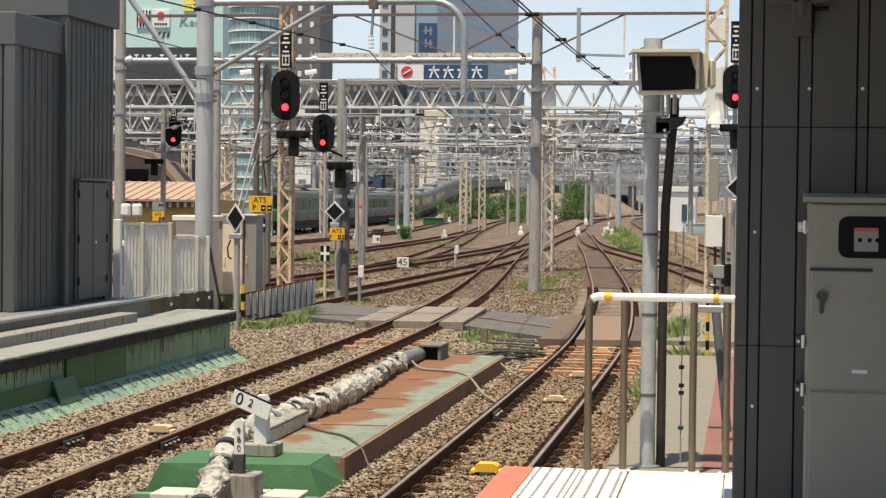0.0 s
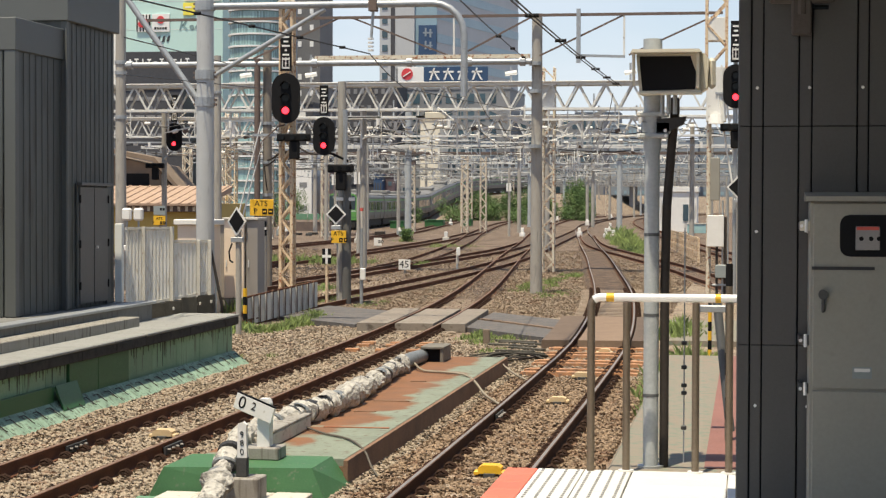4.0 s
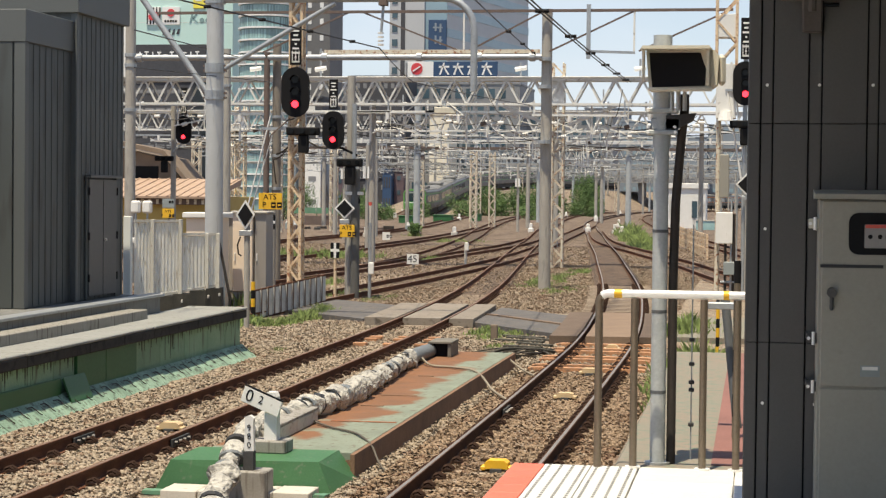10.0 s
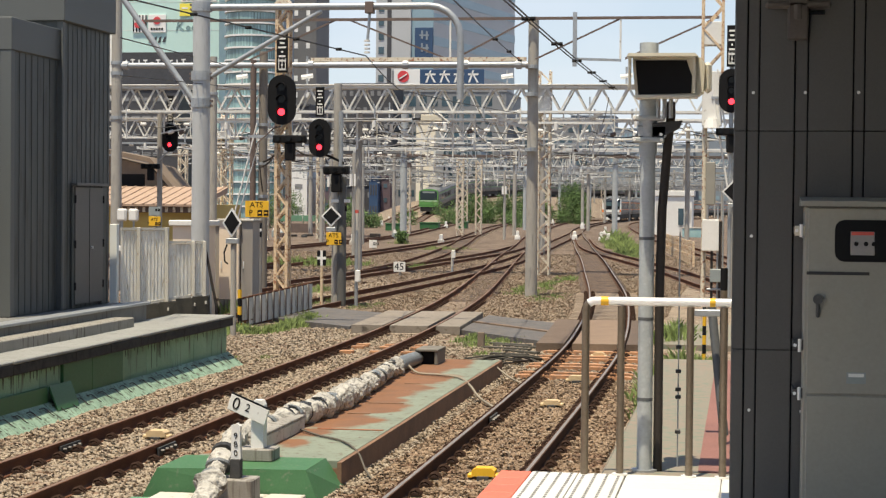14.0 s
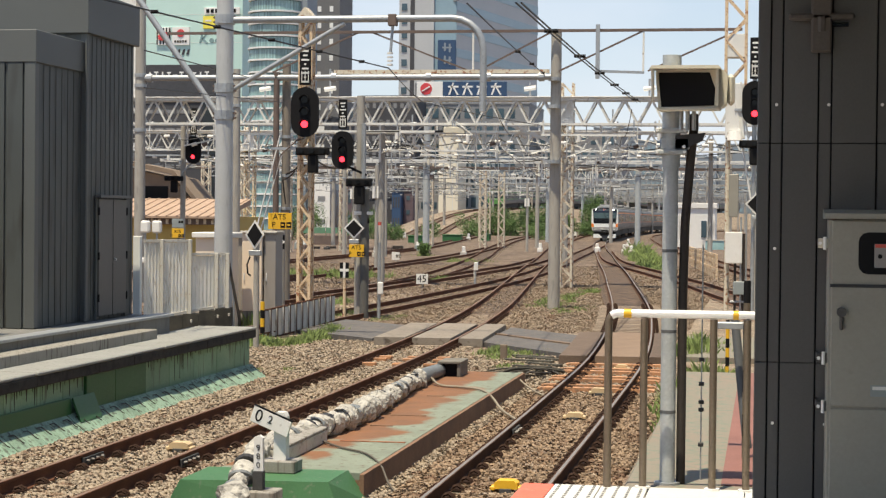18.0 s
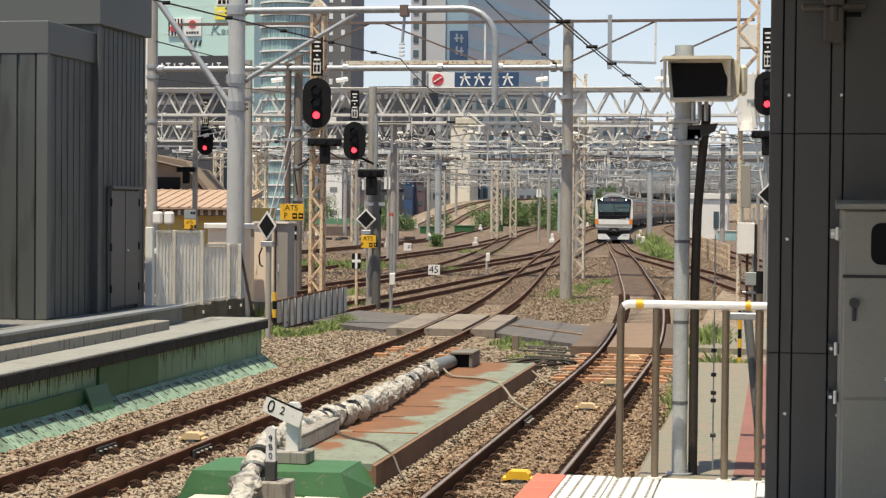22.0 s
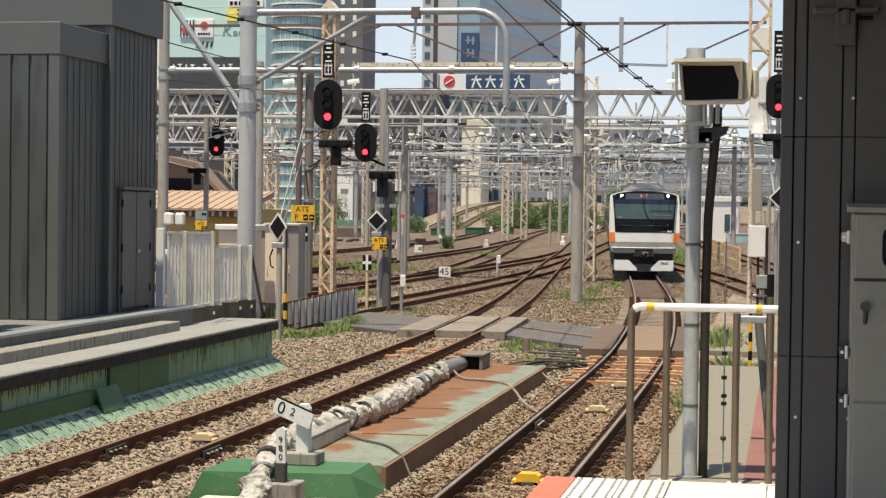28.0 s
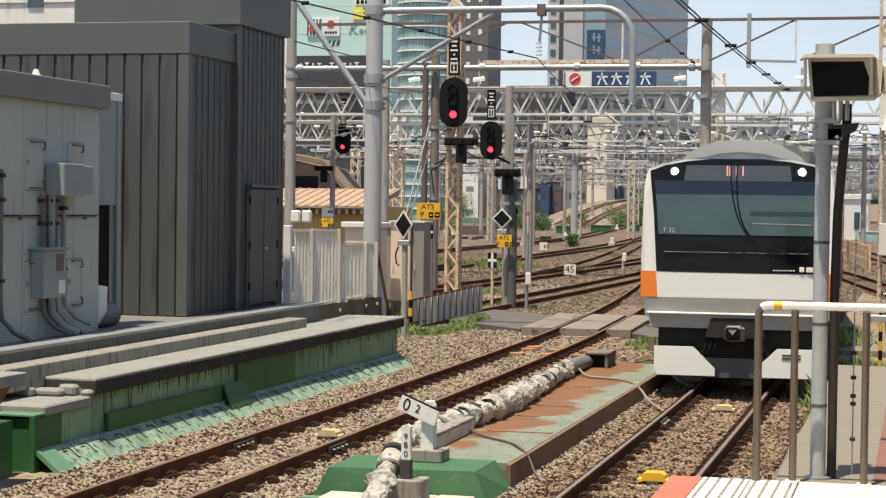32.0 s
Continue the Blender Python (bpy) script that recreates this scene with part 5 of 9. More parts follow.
def portal():
    """Pipe-and-angle portal between three poles, nearer than the first gantry."""
    y = 60.0
    ob = thing("overhead_line_portal", (0, y, 0), "light pipe portal with thin angle truss between round poles", "gantry")
    part("pole", rod((-20.93, 0, -0.2), (-20.93, 0, 12), 0.19, 16, None, 0.165), POLE, ob, "round concrete pole", True)
    part("pole", rod((-6.83, 0.5, -0.2), (-6.81, 0.3, 9.0), 0.2, 16, None, 0.17), POLE, ob, "round concrete pole", True)
    part("lower_pipe", rod((-20.8, 0, 7.42), (-6.95, 0, 7.42), 0.1, 12), GALV, ob, "galvanised cross pipe", True)
    part("upper_angle", bar((-20, 0, 8.92), (-0.8, 0, 8.92), 0.09, 0.09), BROWN_STEEL, ob, "brown steel angle")
    part("lower_angle", bar((-14.2, 0, 7.6), (-7.0, 0, 7.6), 0.07, 0.13), CREAM, ob, "cream lower angle")
    for xa, za, xb, zb in ((-12.9, 8.9, -9.6, 7.6), (-6.9, 8.9, -9.4, 7.6), (-6.7, 7.6, -3.95, 8.9), (-3.8, 7.6, -0.9, 8.9), (-16.3, 7.6, -13.4, 8.9)):
        part("diagonal", bar((xa, 0, za), (xb, 0, zb), 0.055, 0.055), BROWN_STEEL, ob)
    for x in (-9.52, -3.95):
        part("upright", bar((x, 0, 7.55), (x, 0, 8.9), 0.06), TRUSS, ob)
    part("hanger_post", bar((-5.42, -0.1, 7.35), (-5.42, -0.1, 9.1), 0.13), GALV, ob, "grey hanger post")
    part("lower_tie", bar((-5.42, 0, 7.6), (-3.92, 0, 7.55), 0.08), GALV, ob)
    for x in (-20.6, -7.25, -14.2, -11.0, -9.0):
        part("pipe_clamp", rod((x - 0.09, 0, 7.42), (x + 0.09, 0, 7.42), 0.15, 10), GALV, ob)
    for x, zs in ((-20.93, (7.1, 7.45, 5.6)), (-6.85, (7.3, 6.4, 4.6))):
        for z in zs:
            part("pole_band", rod((x, 0.15 if x > -10 else 0, z), (x, 0.15 if x > -10 else 0, z + 0.12), 0.205, 14), GALV, ob)
    return ob


portal()


def cantilever():
    """Round steel pole beside the hut with a long bent pipe arm over the siding."""
    x, y = -12.88, 43.0
    ob = thing("cantilever_pole", (x, y, 0), "tall round pole with a bent pipe arm over the siding", "pole")
    part("pole", rod((0, 0, -0.2), (0, 0, 9.2), 0.225, 20, None, 0.2), PALE_STEEL, ob, "pale grey round pole", True)
    arm = [(0.1, 0, 7.5), (3.0, 0, 7.5), (5.55, 0, 7.5)] + [(5.55 + 0.75 * math.sin(a), 0, 6.75 + 0.75 * math.cos(a)) for a in (0.3, 0.6, 0.9, 1.2, 1.57)] + [(6.3, 0, 5.3)]
    part("bent_arm", pipe(arm, 0.085, 12), GALV, ob, "galvanised bent pipe arm", True)
    part("strut", rod((0.25, 0, 5.85), (2.95, 0, 7.4), 0.06, 10), GALV, ob, "diagonal strut", True)
    part("back_strut", rod((-0.1, 0, 5.15), (-2.6, 0, 8.6), 0.075, 10), GALV, ob, "rear diagonal strut", True)
    for z in (7.4, 5.75, 5.1):
        b = part("clamp_band", rod((0, 0, z), (0, 0, z + 0.22), 0.245, 16), GALV, ob)
        for s in (-0.26, 0.26):
            part("clamp_bolt", rod((s, -0.05, z + 0.05), (s, 0.05, z + 0.05), 0.03, 6), BROWN_STEEL, b)
            part("clamp_bolt", rod((s, -0.05, z + 0.16), (s, 0.05, z + 0.16), 0.03, 6), BROWN_STEEL, b)
    part("hanger_clamp", box(4.02, 4.22, -0.12, 0.12, 7.33, 7.6, 0.01), BROWN_STEEL, ob)
    ins = part("hanging_insulator", rod((4.12, 0, 7.35), (4.07, 0, 6.7), 0.035, 8), GALV, ob, "insulator string")
    for i in range(4):
        part("disc", rod((4.06, 0, 6.7 - i * 0.09), (4.06, 0, 6.66 - i * 0.09), 0.07, 10), WHITE, ins)


cantilever()


def mast_right():
    ob = thing("lattice_mast", (-0.94, 57.0, 0), "cream lattice mast with rust stains by the platform track", "mast")
    part("pole", rod((-0.21, 0, -0.2), (-0.21, 0, 6.0), 0.075, 10), CREAM, ob, "cream pole streaked with rust", True)
    lattice(ob, 0, 0, 6.9, 9.6, 0.6, RUST_LAT, 0.75)
    part("boxed_section", box(-0.31, 0.31, -0.31, 0.31, 7.75, 8.45, 0.01), TRUSS, ob, "pale boxed section")
    part("boxed_section", box(-0.3, 0.3, -0.3, 0.3, 5.3, 6.95, 0.01), TRUSS, ob)
    part("lower_case", box(-0.16, 0.13, -0.42, -0.1, 2.9, 4.2, 0.02), BEIGE_BOX, ob, "beige equipment case")
    part("white_case", box(-0.25, 0.26, -0.4, -0.1, 1.5, 2.45, 0.015), WHITE, ob, "white lower case")
    part("stay", rod((-0.1, -0.3, 7.0), (0.9, -0.3, 1.0), 0.03, 6), WHITE, ob, "white diagonal stay")
    part("stay", rod((0.15, -0.3, 7.0), (0.85, -0.3, 2.0), 0.03, 6), WHITE, ob)
    part("lamp", rod((0.0, -0.4, 5.22), (0.0, -0.4, 5.5), 0.25, 12, None, 0.17), WHITE, ob, "white lamp hood")
    for x, z0, z1, r in ((0.22, -0.2, 2.9, 0.03), (0.3, -0.2, 2.4, 0.045), (0.38, -0.2, 3.6, 0.025), (0.05, -0.2, 1.5, 0.04)):
        part("conduit", rod((x, -0.25, z0), (x, -0.25, z1), r, 8), RUBBER if r > 0.03 else GALV, ob, "dark conduit", True)
    part("small_box", box(0.0, 0.34, -0.42, -0.25, 0.55, 0.95, 0.02), GREY_BOX, ob)
    part("step_bracket", box(-0.1, 0.6, -0.3, -0.1, 0.3, 0.36, 0.01), GALV, ob)


mast_right()


def signal(at, size, lit, mast_h, board, indicator, label, side=1):
    """Colour-light signal: black oval backplate with three hooded lamps, name board above, indicator box below."""
    ob = thing("colour_light_signal", at, label, "railway signal", "colour light signals")
    h, w = 0.74 * size, 0.42 * size
    pts = [(w * math.cos(a), h - w + w * math.sin(a)) for a in (math.pi * i / 10 for i in range(11))]
    pts += [(w * math.cos(a), -(h - w) + w * math.sin(a)) for a in (math.pi + math.pi * i / 10 for i in range(11))]
    head = part("signal_head", prism(pts, -0.05, 0.05), BLACK, ob, "black oval backplate")
    for i in range(3):
        z = (0.36 - 0.36 * i) * size
        lens = rod((0, -0.05, z), (0, -0.075, z), 0.105 * size, 16)
        part("lamp", lens, RED_ON if (i == 2 and lit) else GLASS_BLACK, head, "lit red lamp" if i == 2 else "unlit dark lamp", True)
        hood = bmesh.new()
        prof = [(0.15 * size * math.cos(a), 0.15 * size * math.sin(a)) for a in (math.pi * (0.0 + k / 10) for k in range(11))]
        prof += [(0.135 * size * math.cos(a), 0.135 * size * math.sin(a)) for a in (math.pi * (1 - k / 10) for k in range(11))]
        prism([(u, z + v) for u, v in prof], -0.19, -0.05, hood)
        part("hood", hood, BLACK, head)
    if board:
        bz = h + 0.06
        bd = part("name_board", box(-0.17 * size, 0.17 * size, -0.02, 0.02, bz, bz + board, 0.004), BLACK, ob, "black name board with pale marks")
        k = 8
        for i in range(k):
            z = bz + board * (0.06 + 0.9 * i / k)
            wide = (0.12, 0.03, 0.12, 0.1, 0.03, 0.12, 0.07, 0.1)[i] * size
            part("mark", box(-wide, wide, -0.024, -0.02, z, z + board * 0.045), WHITE, bd)
        for s in (-0.1, 0.0, 0.1):
            part("mark", box(s * size - 0.012, s * size + 0.012, -0.024, -0.02, bz + board * 0.06, bz + board * 0.36), WHITE, bd)
    if indicator:
        ix, iz = indicator
        ind = part("route_indicator", box(ix - 0.5 * size, ix + 0.5 * size, -0.12, 0.1, iz - 0.1, iz + 0.13, 0.03), BLACK, ob, "black route indicator box")
        part("indicator_stem", box(ix - 0.14, ix + 0.16, -0.1, 0.1, iz - 0.62, iz - 0.1, 0.03), BLACK, ob, "black box below")
        for s in (-0.33, 0.0, 0.33):
            part("indicator_lamp", rod((ix + s * size, -0.12, iz + 0.02), (ix + s * size, -0.2, iz + 0.02), 0.08 * size, 10), GLASS_BLACK, ind)
    return ob


s1 = signal((-13.44, 53.1, 5.87), 1.0, True, 0, 1.15, (0.25, -1.17), "signal with a red lamp on an orange lattice mast")
lattice(s1, -0.08, 0.5, -6.07, 2.73, 0.34, RUST_LAT, 0.42)
part("cap", prism([(-0.43, 2.73), (0.27, 2.73), (-0.08, 3.13)], 0.2, 0.8), CREAM, s1, "small gabled cap")
part("bracket", bar((-1.08, 0.25, -1.07), (0.42, 0.25, -1.07), 0.08), GALV, s1, "signal bracket")
part("cable", pipe([(-0.98, 0.2, -1.97), (-0.78, 0.15, -1.27), (-0.28, 0.2, -0.82), (-0.08, 0.2, -0.77)], 0.022, 6), BROWN_STEEL, s1)
s2 = signal((-12.08, 52.2, 4.72), 0.75, True, 0, 0.85, (0.5, -0.95), "smaller signal with a red lamp on a dark mast")
part("pole", rod((0.61, 0.3, -4.92), (0.61, 0.3, -1.12), 0.13, 12), POLE_DARK, s2, "dark grey pole", True)
part("stem", pipe([(0.51, 0.3, -1.12), (0.61, 0.3, -1.52), (0.66, 0.3, -2.12)], 0.1, 8), BLACK, s2)
part("frame", box(0.31, 0.86, 0.2, 0.3, -1.87, -1.77, 0.01), WHITE, s2)
part("head_bracket", bar((0.0, 0.2, -0.42), (0.66, 0.3, -0.72), 0.07), BLACK, s2)
part("head_post", rod((0.56, 0.3, -1.22), (0.56, 0.3, 0.78), 0.07, 8), GALV, s2)
part("rear_post", rod((0.42, 0.5, -4.92), (0.42, 0.5, 1.6), 0.12, 10), POLE, s2, "pale pole behind", True)
s3 = signal((-25.4, 80, 5.72), 0.85, True, 0, 1.2, (-0.9, -1.3), "small far signal with a red lamp")
part("pole", rod((-0.6, 0.4, -5.92), (-0.6, 0.4, 1.28), 0.12, 10), POLE, s3, "", True)
part("arm", bar((-0.6, 0.3, -1.0), (0.0, 0.1, -0.5), 0.06), GALV, s3)
s4 = signal((-0.36, 56.6, 6.35), 0.9, True, 0, 1.25, (0.0, -1.25), "signal with a red lamp beside the cream lattice mast")
part("arm", bar((-0.6, 0.1, -0.2), (0, 0.05, -0.2), 0.07), GALV, s4)
part("post", rod((0.0, 0.12, -6.55), (0.0, 0.12, 1.9), 0.07, 10), GALV, s4, "", True)
for x, y, top, kind in ((-19.3, 66, 8.2, "pole"), (-34.5, 120, 7.6, "lattice"), (-37.8, 122, 6.5, "lattice"), (-23.85, 156.6, 6.9, "lattice"), (-23.2, 163.2, 6.9, "lattice"), (-33.0, 143, 6.5, "lattice"), (-26.5, 128, 7, "pole"), (-30.6, 133, 7, "pole"), (-28.4, 150, 7, "pole"), (-27.6, 79.3, 8.3, "pole"), (-16.6, 79.4, 7.0, "pole"), (-3.2, 110, 7.6, "pole")):
    m = thing("line_mast", (x, y, 0), "slim lineside mast under the overhead wires", "mast", "lineside masts")
    if kind == "pole":
        part("pole", rod((0, 0, -0.2), (0, 0, top), 0.16, 12, None, 0.13), POLE, m, "", True)
        part("cross_arm", bar((-0.7, 0, top - 0.5), (0.7, 0, top - 0.5), 0.08), GALV, m)
        part("band", rod((0, 0, top - 1.4), (0, 0, top - 1.3), 0.17, 12), GALV, m)
    else:
        lattice(m, 0, 0, -0.2, top, 0.5, CREAM, 0.6)


# ---- hanging gear that crowds the gantries ----
def line_gear():
    rng = random.Random(33)
    for y, x0, x1, k in ((79, -27, -3, 9), (109, -40, -4, 12), (137, -44, -4, 7), (165, -48, -6, 6), (197, -50, -8, 5), (225, -52, -10, 10)):
        for i in range(k):
            x = x0 + (x1 - x0) * (i + rng.uniform(0.15, 0.85)) / k
            ob = thing("line_hanger", (x, y + 0.55, 6.9), "short hanger with white insulators under a truss beam", "line hanger", "line hangers")
            low = rng.uniform(0.5, 1.3)
            part("hanger_rod", rod((0, 0, 0.1), (0, 0, -low), 0.045, 6), TRUSS, ob)
            s = rng.choice((-1, 1))
            part("cross_arm", bar((-0.15 * s, 0, -low), (s * rng.uniform(0.9, 1.8), 0, -low + rng.uniform(-0.1, 0.35)), 0.06), TRUSS if rng.random() < 0.6 else GALV, ob)
            for q in range(2):
                part("insulator", rod((s * (0.2 + 0.5 * q), 0, -low + 0.03), (s * (0.42 + 0.5 * q), 0, -low + 0.1), 0.085, 8), WHITE if rng.random() < 0.75 else BROWN_STEEL, ob, "ribbed insulator")
        for i in range(k * 2 // 3):
            x = x0 + (x1 - x0) * (i + rng.uniform(0.0, 0.8)) / (k * 2 // 3)
            w, z = rng.uniform(2.5, 5.0), rng.uniform(-1.1, -0.35)
            ob = thing("line_beam", (x, y - 0.5, 6.9), "pale cross beam hung under a truss gantry", "beam", "hung cross beams")
            part("beam", bar((0, 0, z), (w, 0, z + rng.uniform(-0.06, 0.06)), 0.07, 0.09), TRUSS if i % 3 else GALV, ob)
            part("upright", bar((0.1, 0, z), (0.1, 0, 0.1), 0.06), TRUSS, ob)
            part("upright", bar((w - 0.1, 0, z), (w - 0.1, 0, 0.1), 0.06), GALV, ob)
            part("insulator", rod((w * 0.4, 0, z - 0.3), (w * 0.4, 0, z), 0.09, 8), WHITE, ob, "white insulator")
        for i in range(k // 2):
            x = x0 + (x1 - x0) * (i + rng.uniform(0.1, 0.9)) / (k // 2)
            ob = thing("line_switch", (x, y, 8.0), "small post with insulators standing on a truss beam", "line switch", "line switches")
            part("post", rod((0, 0, 0), (0, 0, rng.uniform(0.5, 1.3)), 0.05, 6), GALV, ob)
            part("insulator", rod((-0.25, 0, 0.35), (0.25, 0, 0.42), 0.1, 8), WHITE, ob, "pale insulator")


line_gear()


def rigging(y, x0, x1, seed):
    """The crowd of droppers, steady arms and insulators slung under one gantry."""
    rng = random.Random(seed)
    ob = thing("line_rigging", (0, y, 0), "crowded droppers, steady arms and insulators under a gantry", "overhead rigging", "overhead rigging")
    arms, wires, white = bmesh.new(), bmesh.new(), bmesh.new()
    x = x0
    while x < x1:
        yy, low, s = rng.uniform(-2.5, 2.5), rng.uniform(5.15, 6.3), rng.choice((-1, 1))
        kind = rng.random()
        if kind < 0.45:
            w = rng.uniform(0.9, 1.9)
            rod((x, yy, 7.7 if y == 225 else 6.85), (x, yy, low), 0.026, 5, arms)
            rod((x, yy, low + 0.1), (x + s * w, yy, low + rng.uniform(0.15, 0.5)), 0.024, 5, arms)
            rod((x, yy, low + 0.7), (x + s * w * 0.8, yy, low + 0.42), 0.016, 5, arms)
            for q in (0.15, 0.24, 0.33):
                rod((x + s * q, yy, low + 0.12), (x + s * (q + 0.05), yy, low + 0.13), 0.07, 8, white)
        elif kind < 0.75:
            w = rng.uniform(2.0, 4.5)
            z = rng.uniform(5.9, 6.7)
            pts = [(x + w * k / 6, yy, z - 0.25 * math.sin(math.pi * k / 6) + rng.uniform(-0.02, 0.02)) for k in range(7)]
            pipe(pts, 0.022, 5, wires)
            for q in (0.1, 0.9):
                rod((x + w * q, yy, z - 0.1), (x + w * q + 0.25, yy, z - 0.1), 0.07, 7, white)
        else:
            z = rng.uniform(6.1, 6.6)
            rod((x, yy, 6.9), (x + s * 0.7, yy, z), 0.03, 5, arms)
            rod((x, yy, z), (x + s * 0.7, yy, z), 0.03, 5, arms)
            rod((x + s * 0.5, yy, z - 0.32), (x + s * 0.5, yy, z), 0.075, 7, white)
        x += rng.uniform(0.55, 1.35) * (1.0 if y < 120 else 1.8)
    part("steady_arm", arms, TRUSS if y < 100 else BLUE_GALV, ob, "pale pipes and steady arms", kind="stuff")
    part("wire", wires, WIRE, ob, "dark slack wires", kind="stuff")
    part("insulator", white, WHITE if y < 120 else GALV, ob, "pale ribbed insulators", kind="stuff")


for y, x0, x1 in ((79, -26.5, -1.5), (109, -41, -1), (137, -45, 0), (165, -50, 0), (197, -54, 0), (225, -58, 0), (276, -60, 2)):
    rigging(y, x0, x1, int(y))


# ---- dark twin poles with white stays behind the first signal ----
tp = thing("twin_pole", (-15.95, 60.0, 0), "dark weathered twin poles with cables beside the signal mast", "pole")
part("pole", rod((-0.22, 0, -0.2), (-0.22, 0, 7.6), 0.1, 12), BROWN_STEEL, tp, "dark brown pole", True)
part("pole", rod((0.05, 0.3, -0.2), (0.05, 0.3, 7.9), 0.16, 14, None, 0.14), POLE_BROWN, tp, "weathered grey-brown pole", True)
for z in (5.4, 4.1, 3.0):
    part("band", rod((0.05, 0.3, z), (0.05, 0.3, z + 0.1), 0.175, 14), GALV, tp)
for pts, r in (([(0.1, 0.1, 4.2), (0.6, 0.0, 4.5), (1.3, -0.2, 4.6), (1.9, -0.3, 4.4)], 0.035), ([(0.1, 0.1, 3.2), (0.05, -0.1, 4.0), (0.5, -0.2, 4.3), (1.6, -0.3, 4.25)], 0.025)):
    part("cable", pipe(smooth_cable(pts), r, 6), RUBBER, tp, "dark drooping cable")
sw = thing("white_stay", (0, 58.0, 0), "pair of white diagonal stays beside the twin poles", "stay")
part("stay", rod((-15.5, 0, 5.4), (-16.9, 0, -0.2), 0.028, 6), WHITE, sw)
part("stay", rod((-15.45, 0.1, 4.9), (-16.83, 0.1, -0.2), 0.028, 6), WHITE, sw)
for x, y, z in ((-21.2, 100.0, 4.15), (-19.2, 150.0, 4.1), (-27.0, 120.0, 4.3)):
    lp = thing("line_lamp", (x, y, 0), "white oval lineside lamp on a slim pole", "lamp", "lineside lamps")
    part("pole", rod((0, 0.1, -0.2), (0, 0.1, z + 1.5), 0.11, 10), POLE, lp, "", True)
    for s in (-0.12, 0.12):
        part("shade", rod((s, -0.1, z - 0.33), (s, -0.1, z + 0.33), 0.1, 10, None, 0.08), WHITE, lp, "white rounded shade", True)
wb = thing("gantry_box", (-13.2, 78.3, 6.42), "long white equipment box fixed under the truss", "equipment box")
part("body", box(-0.46, 0.46, -0.15, 0.15, 0.0, 0.27, 0.02), CREAM_PLAIN, wb)
part("bracket", bar((0, 0.0, 0.27), (0, 0.0, 0.5), 0.06), GALV, wb)


# ---- trains ----
def arc(cx, cz, r, a0, a1, k):
    return [(cx + r * math.cos(radians(a0 + (a1 - a0) * i / k)), cz + r * math.sin(radians(a0 + (a1 - a0) * i / k))) for i in range(k + 1)]


def car_section(z0=1.02, w=1.475):
    """Cross-section of a car body: sides, shoulders and a flat arched roof."""
    return [(-w + 0.08, z0), (w - 0.08, z0), (w, z0 + 0.4), (w, 3.0)] + arc(w - 0.3, 3.12, 0.3, 0, 62, 4) + arc(0, 1.52, 2.1, 67, 113, 6) + arc(-w + 0.3, 3.12, 0.3, 118, 180, 4) + [(-w, 3.0), (-w, z0 + 0.4)]


def car_body(ob, length, y0, band):
    body = part("body", prism(car_section(), y0, length), CAR_STEEL, ob, "brushed stainless steel car body")
    part("roof", prism([(-1.2, 3.46), (1.2, 3.46)] + arc(0, 1.6, 2.07, 60, 120, 6), y0 + 0.3, length), CAR_ROOF, ob, "grey ribbed roof")
    part("underframe", box(-1.25, 1.25, y0 + 0.6, length - 0.3, 0.35, 1.05, 0.02), UNDER, ob, "dark equipment under the floor")
    for s in (-1, 1):
        part("colour_band", box(s * 1.476 - 0.006, s * 1.476 + 0.006, y0 + 0.2, length, 2.86, 3.02), band, ob, "upper colour band")
        part("waist_band", box(s * 1.476 - 0.006, s * 1.476 + 0.006, y0 + 0.2, length, 1.72, 1.86), band, ob, "waist colour band")
        for i in range(4):
            yy = 2.6 + i * 4.7
            d = part("side_door", box(s * 1.47 - 0.02, s * 1.47 + 0.02, yy, yy + 1.3, 1.08, 2.84, 0.01), CAR_STEEL, body)
            part("door_window", box(s * 1.485 - 0.012, s * 1.485 + 0.012, yy + 0.15, yy + 1.15, 1.95, 2.7, 0.005), GLASS, d)
            if i < 3:
                part("side_window", box(s * 1.475 - 0.015, s * 1.475 + 0.015, yy + 1.8, yy + 4.2, 1.9, 2.75, 0.01), GLASS, body)
    for yy in (3.4, length - 3.4):
        bg = part("bogie", box(-1.05, 1.05, yy - 1.6, yy + 1.6, 0.3, 0.75, 0.05), UNDER, ob, "dark bogie frame")
        for w in (-1.05, 1.05):
            for s in (-1, 1):
                part("wheel", rod((s * 0.5, yy + w, 0.375), (s * 0.62, yy + w, 0.375), 0.43, 16), UNDER, bg)
    part("air_conditioner", box(-0.95, 0.95, length / 2 - 1.6, length / 2 + 1.6, 3.62, 3.98, 0.08), CAR_ROOF, ob, "roof air conditioner")
    return body


def strip(rows, material_parent):
    """A lofted skin through rows of points."""
    bm = bmesh.new()
    vs = [[bm.verts.new(p) for p in row] for row in rows]
    for a, b in zip(vs, vs[1:]):
        for i in range(len(a) - 1):
            bm.faces.new((a[i], a[i + 1], b[i + 1], b[i]))
    bmesh.ops.recalc_face_normals(bm, faces=bm.faces)
    return bm


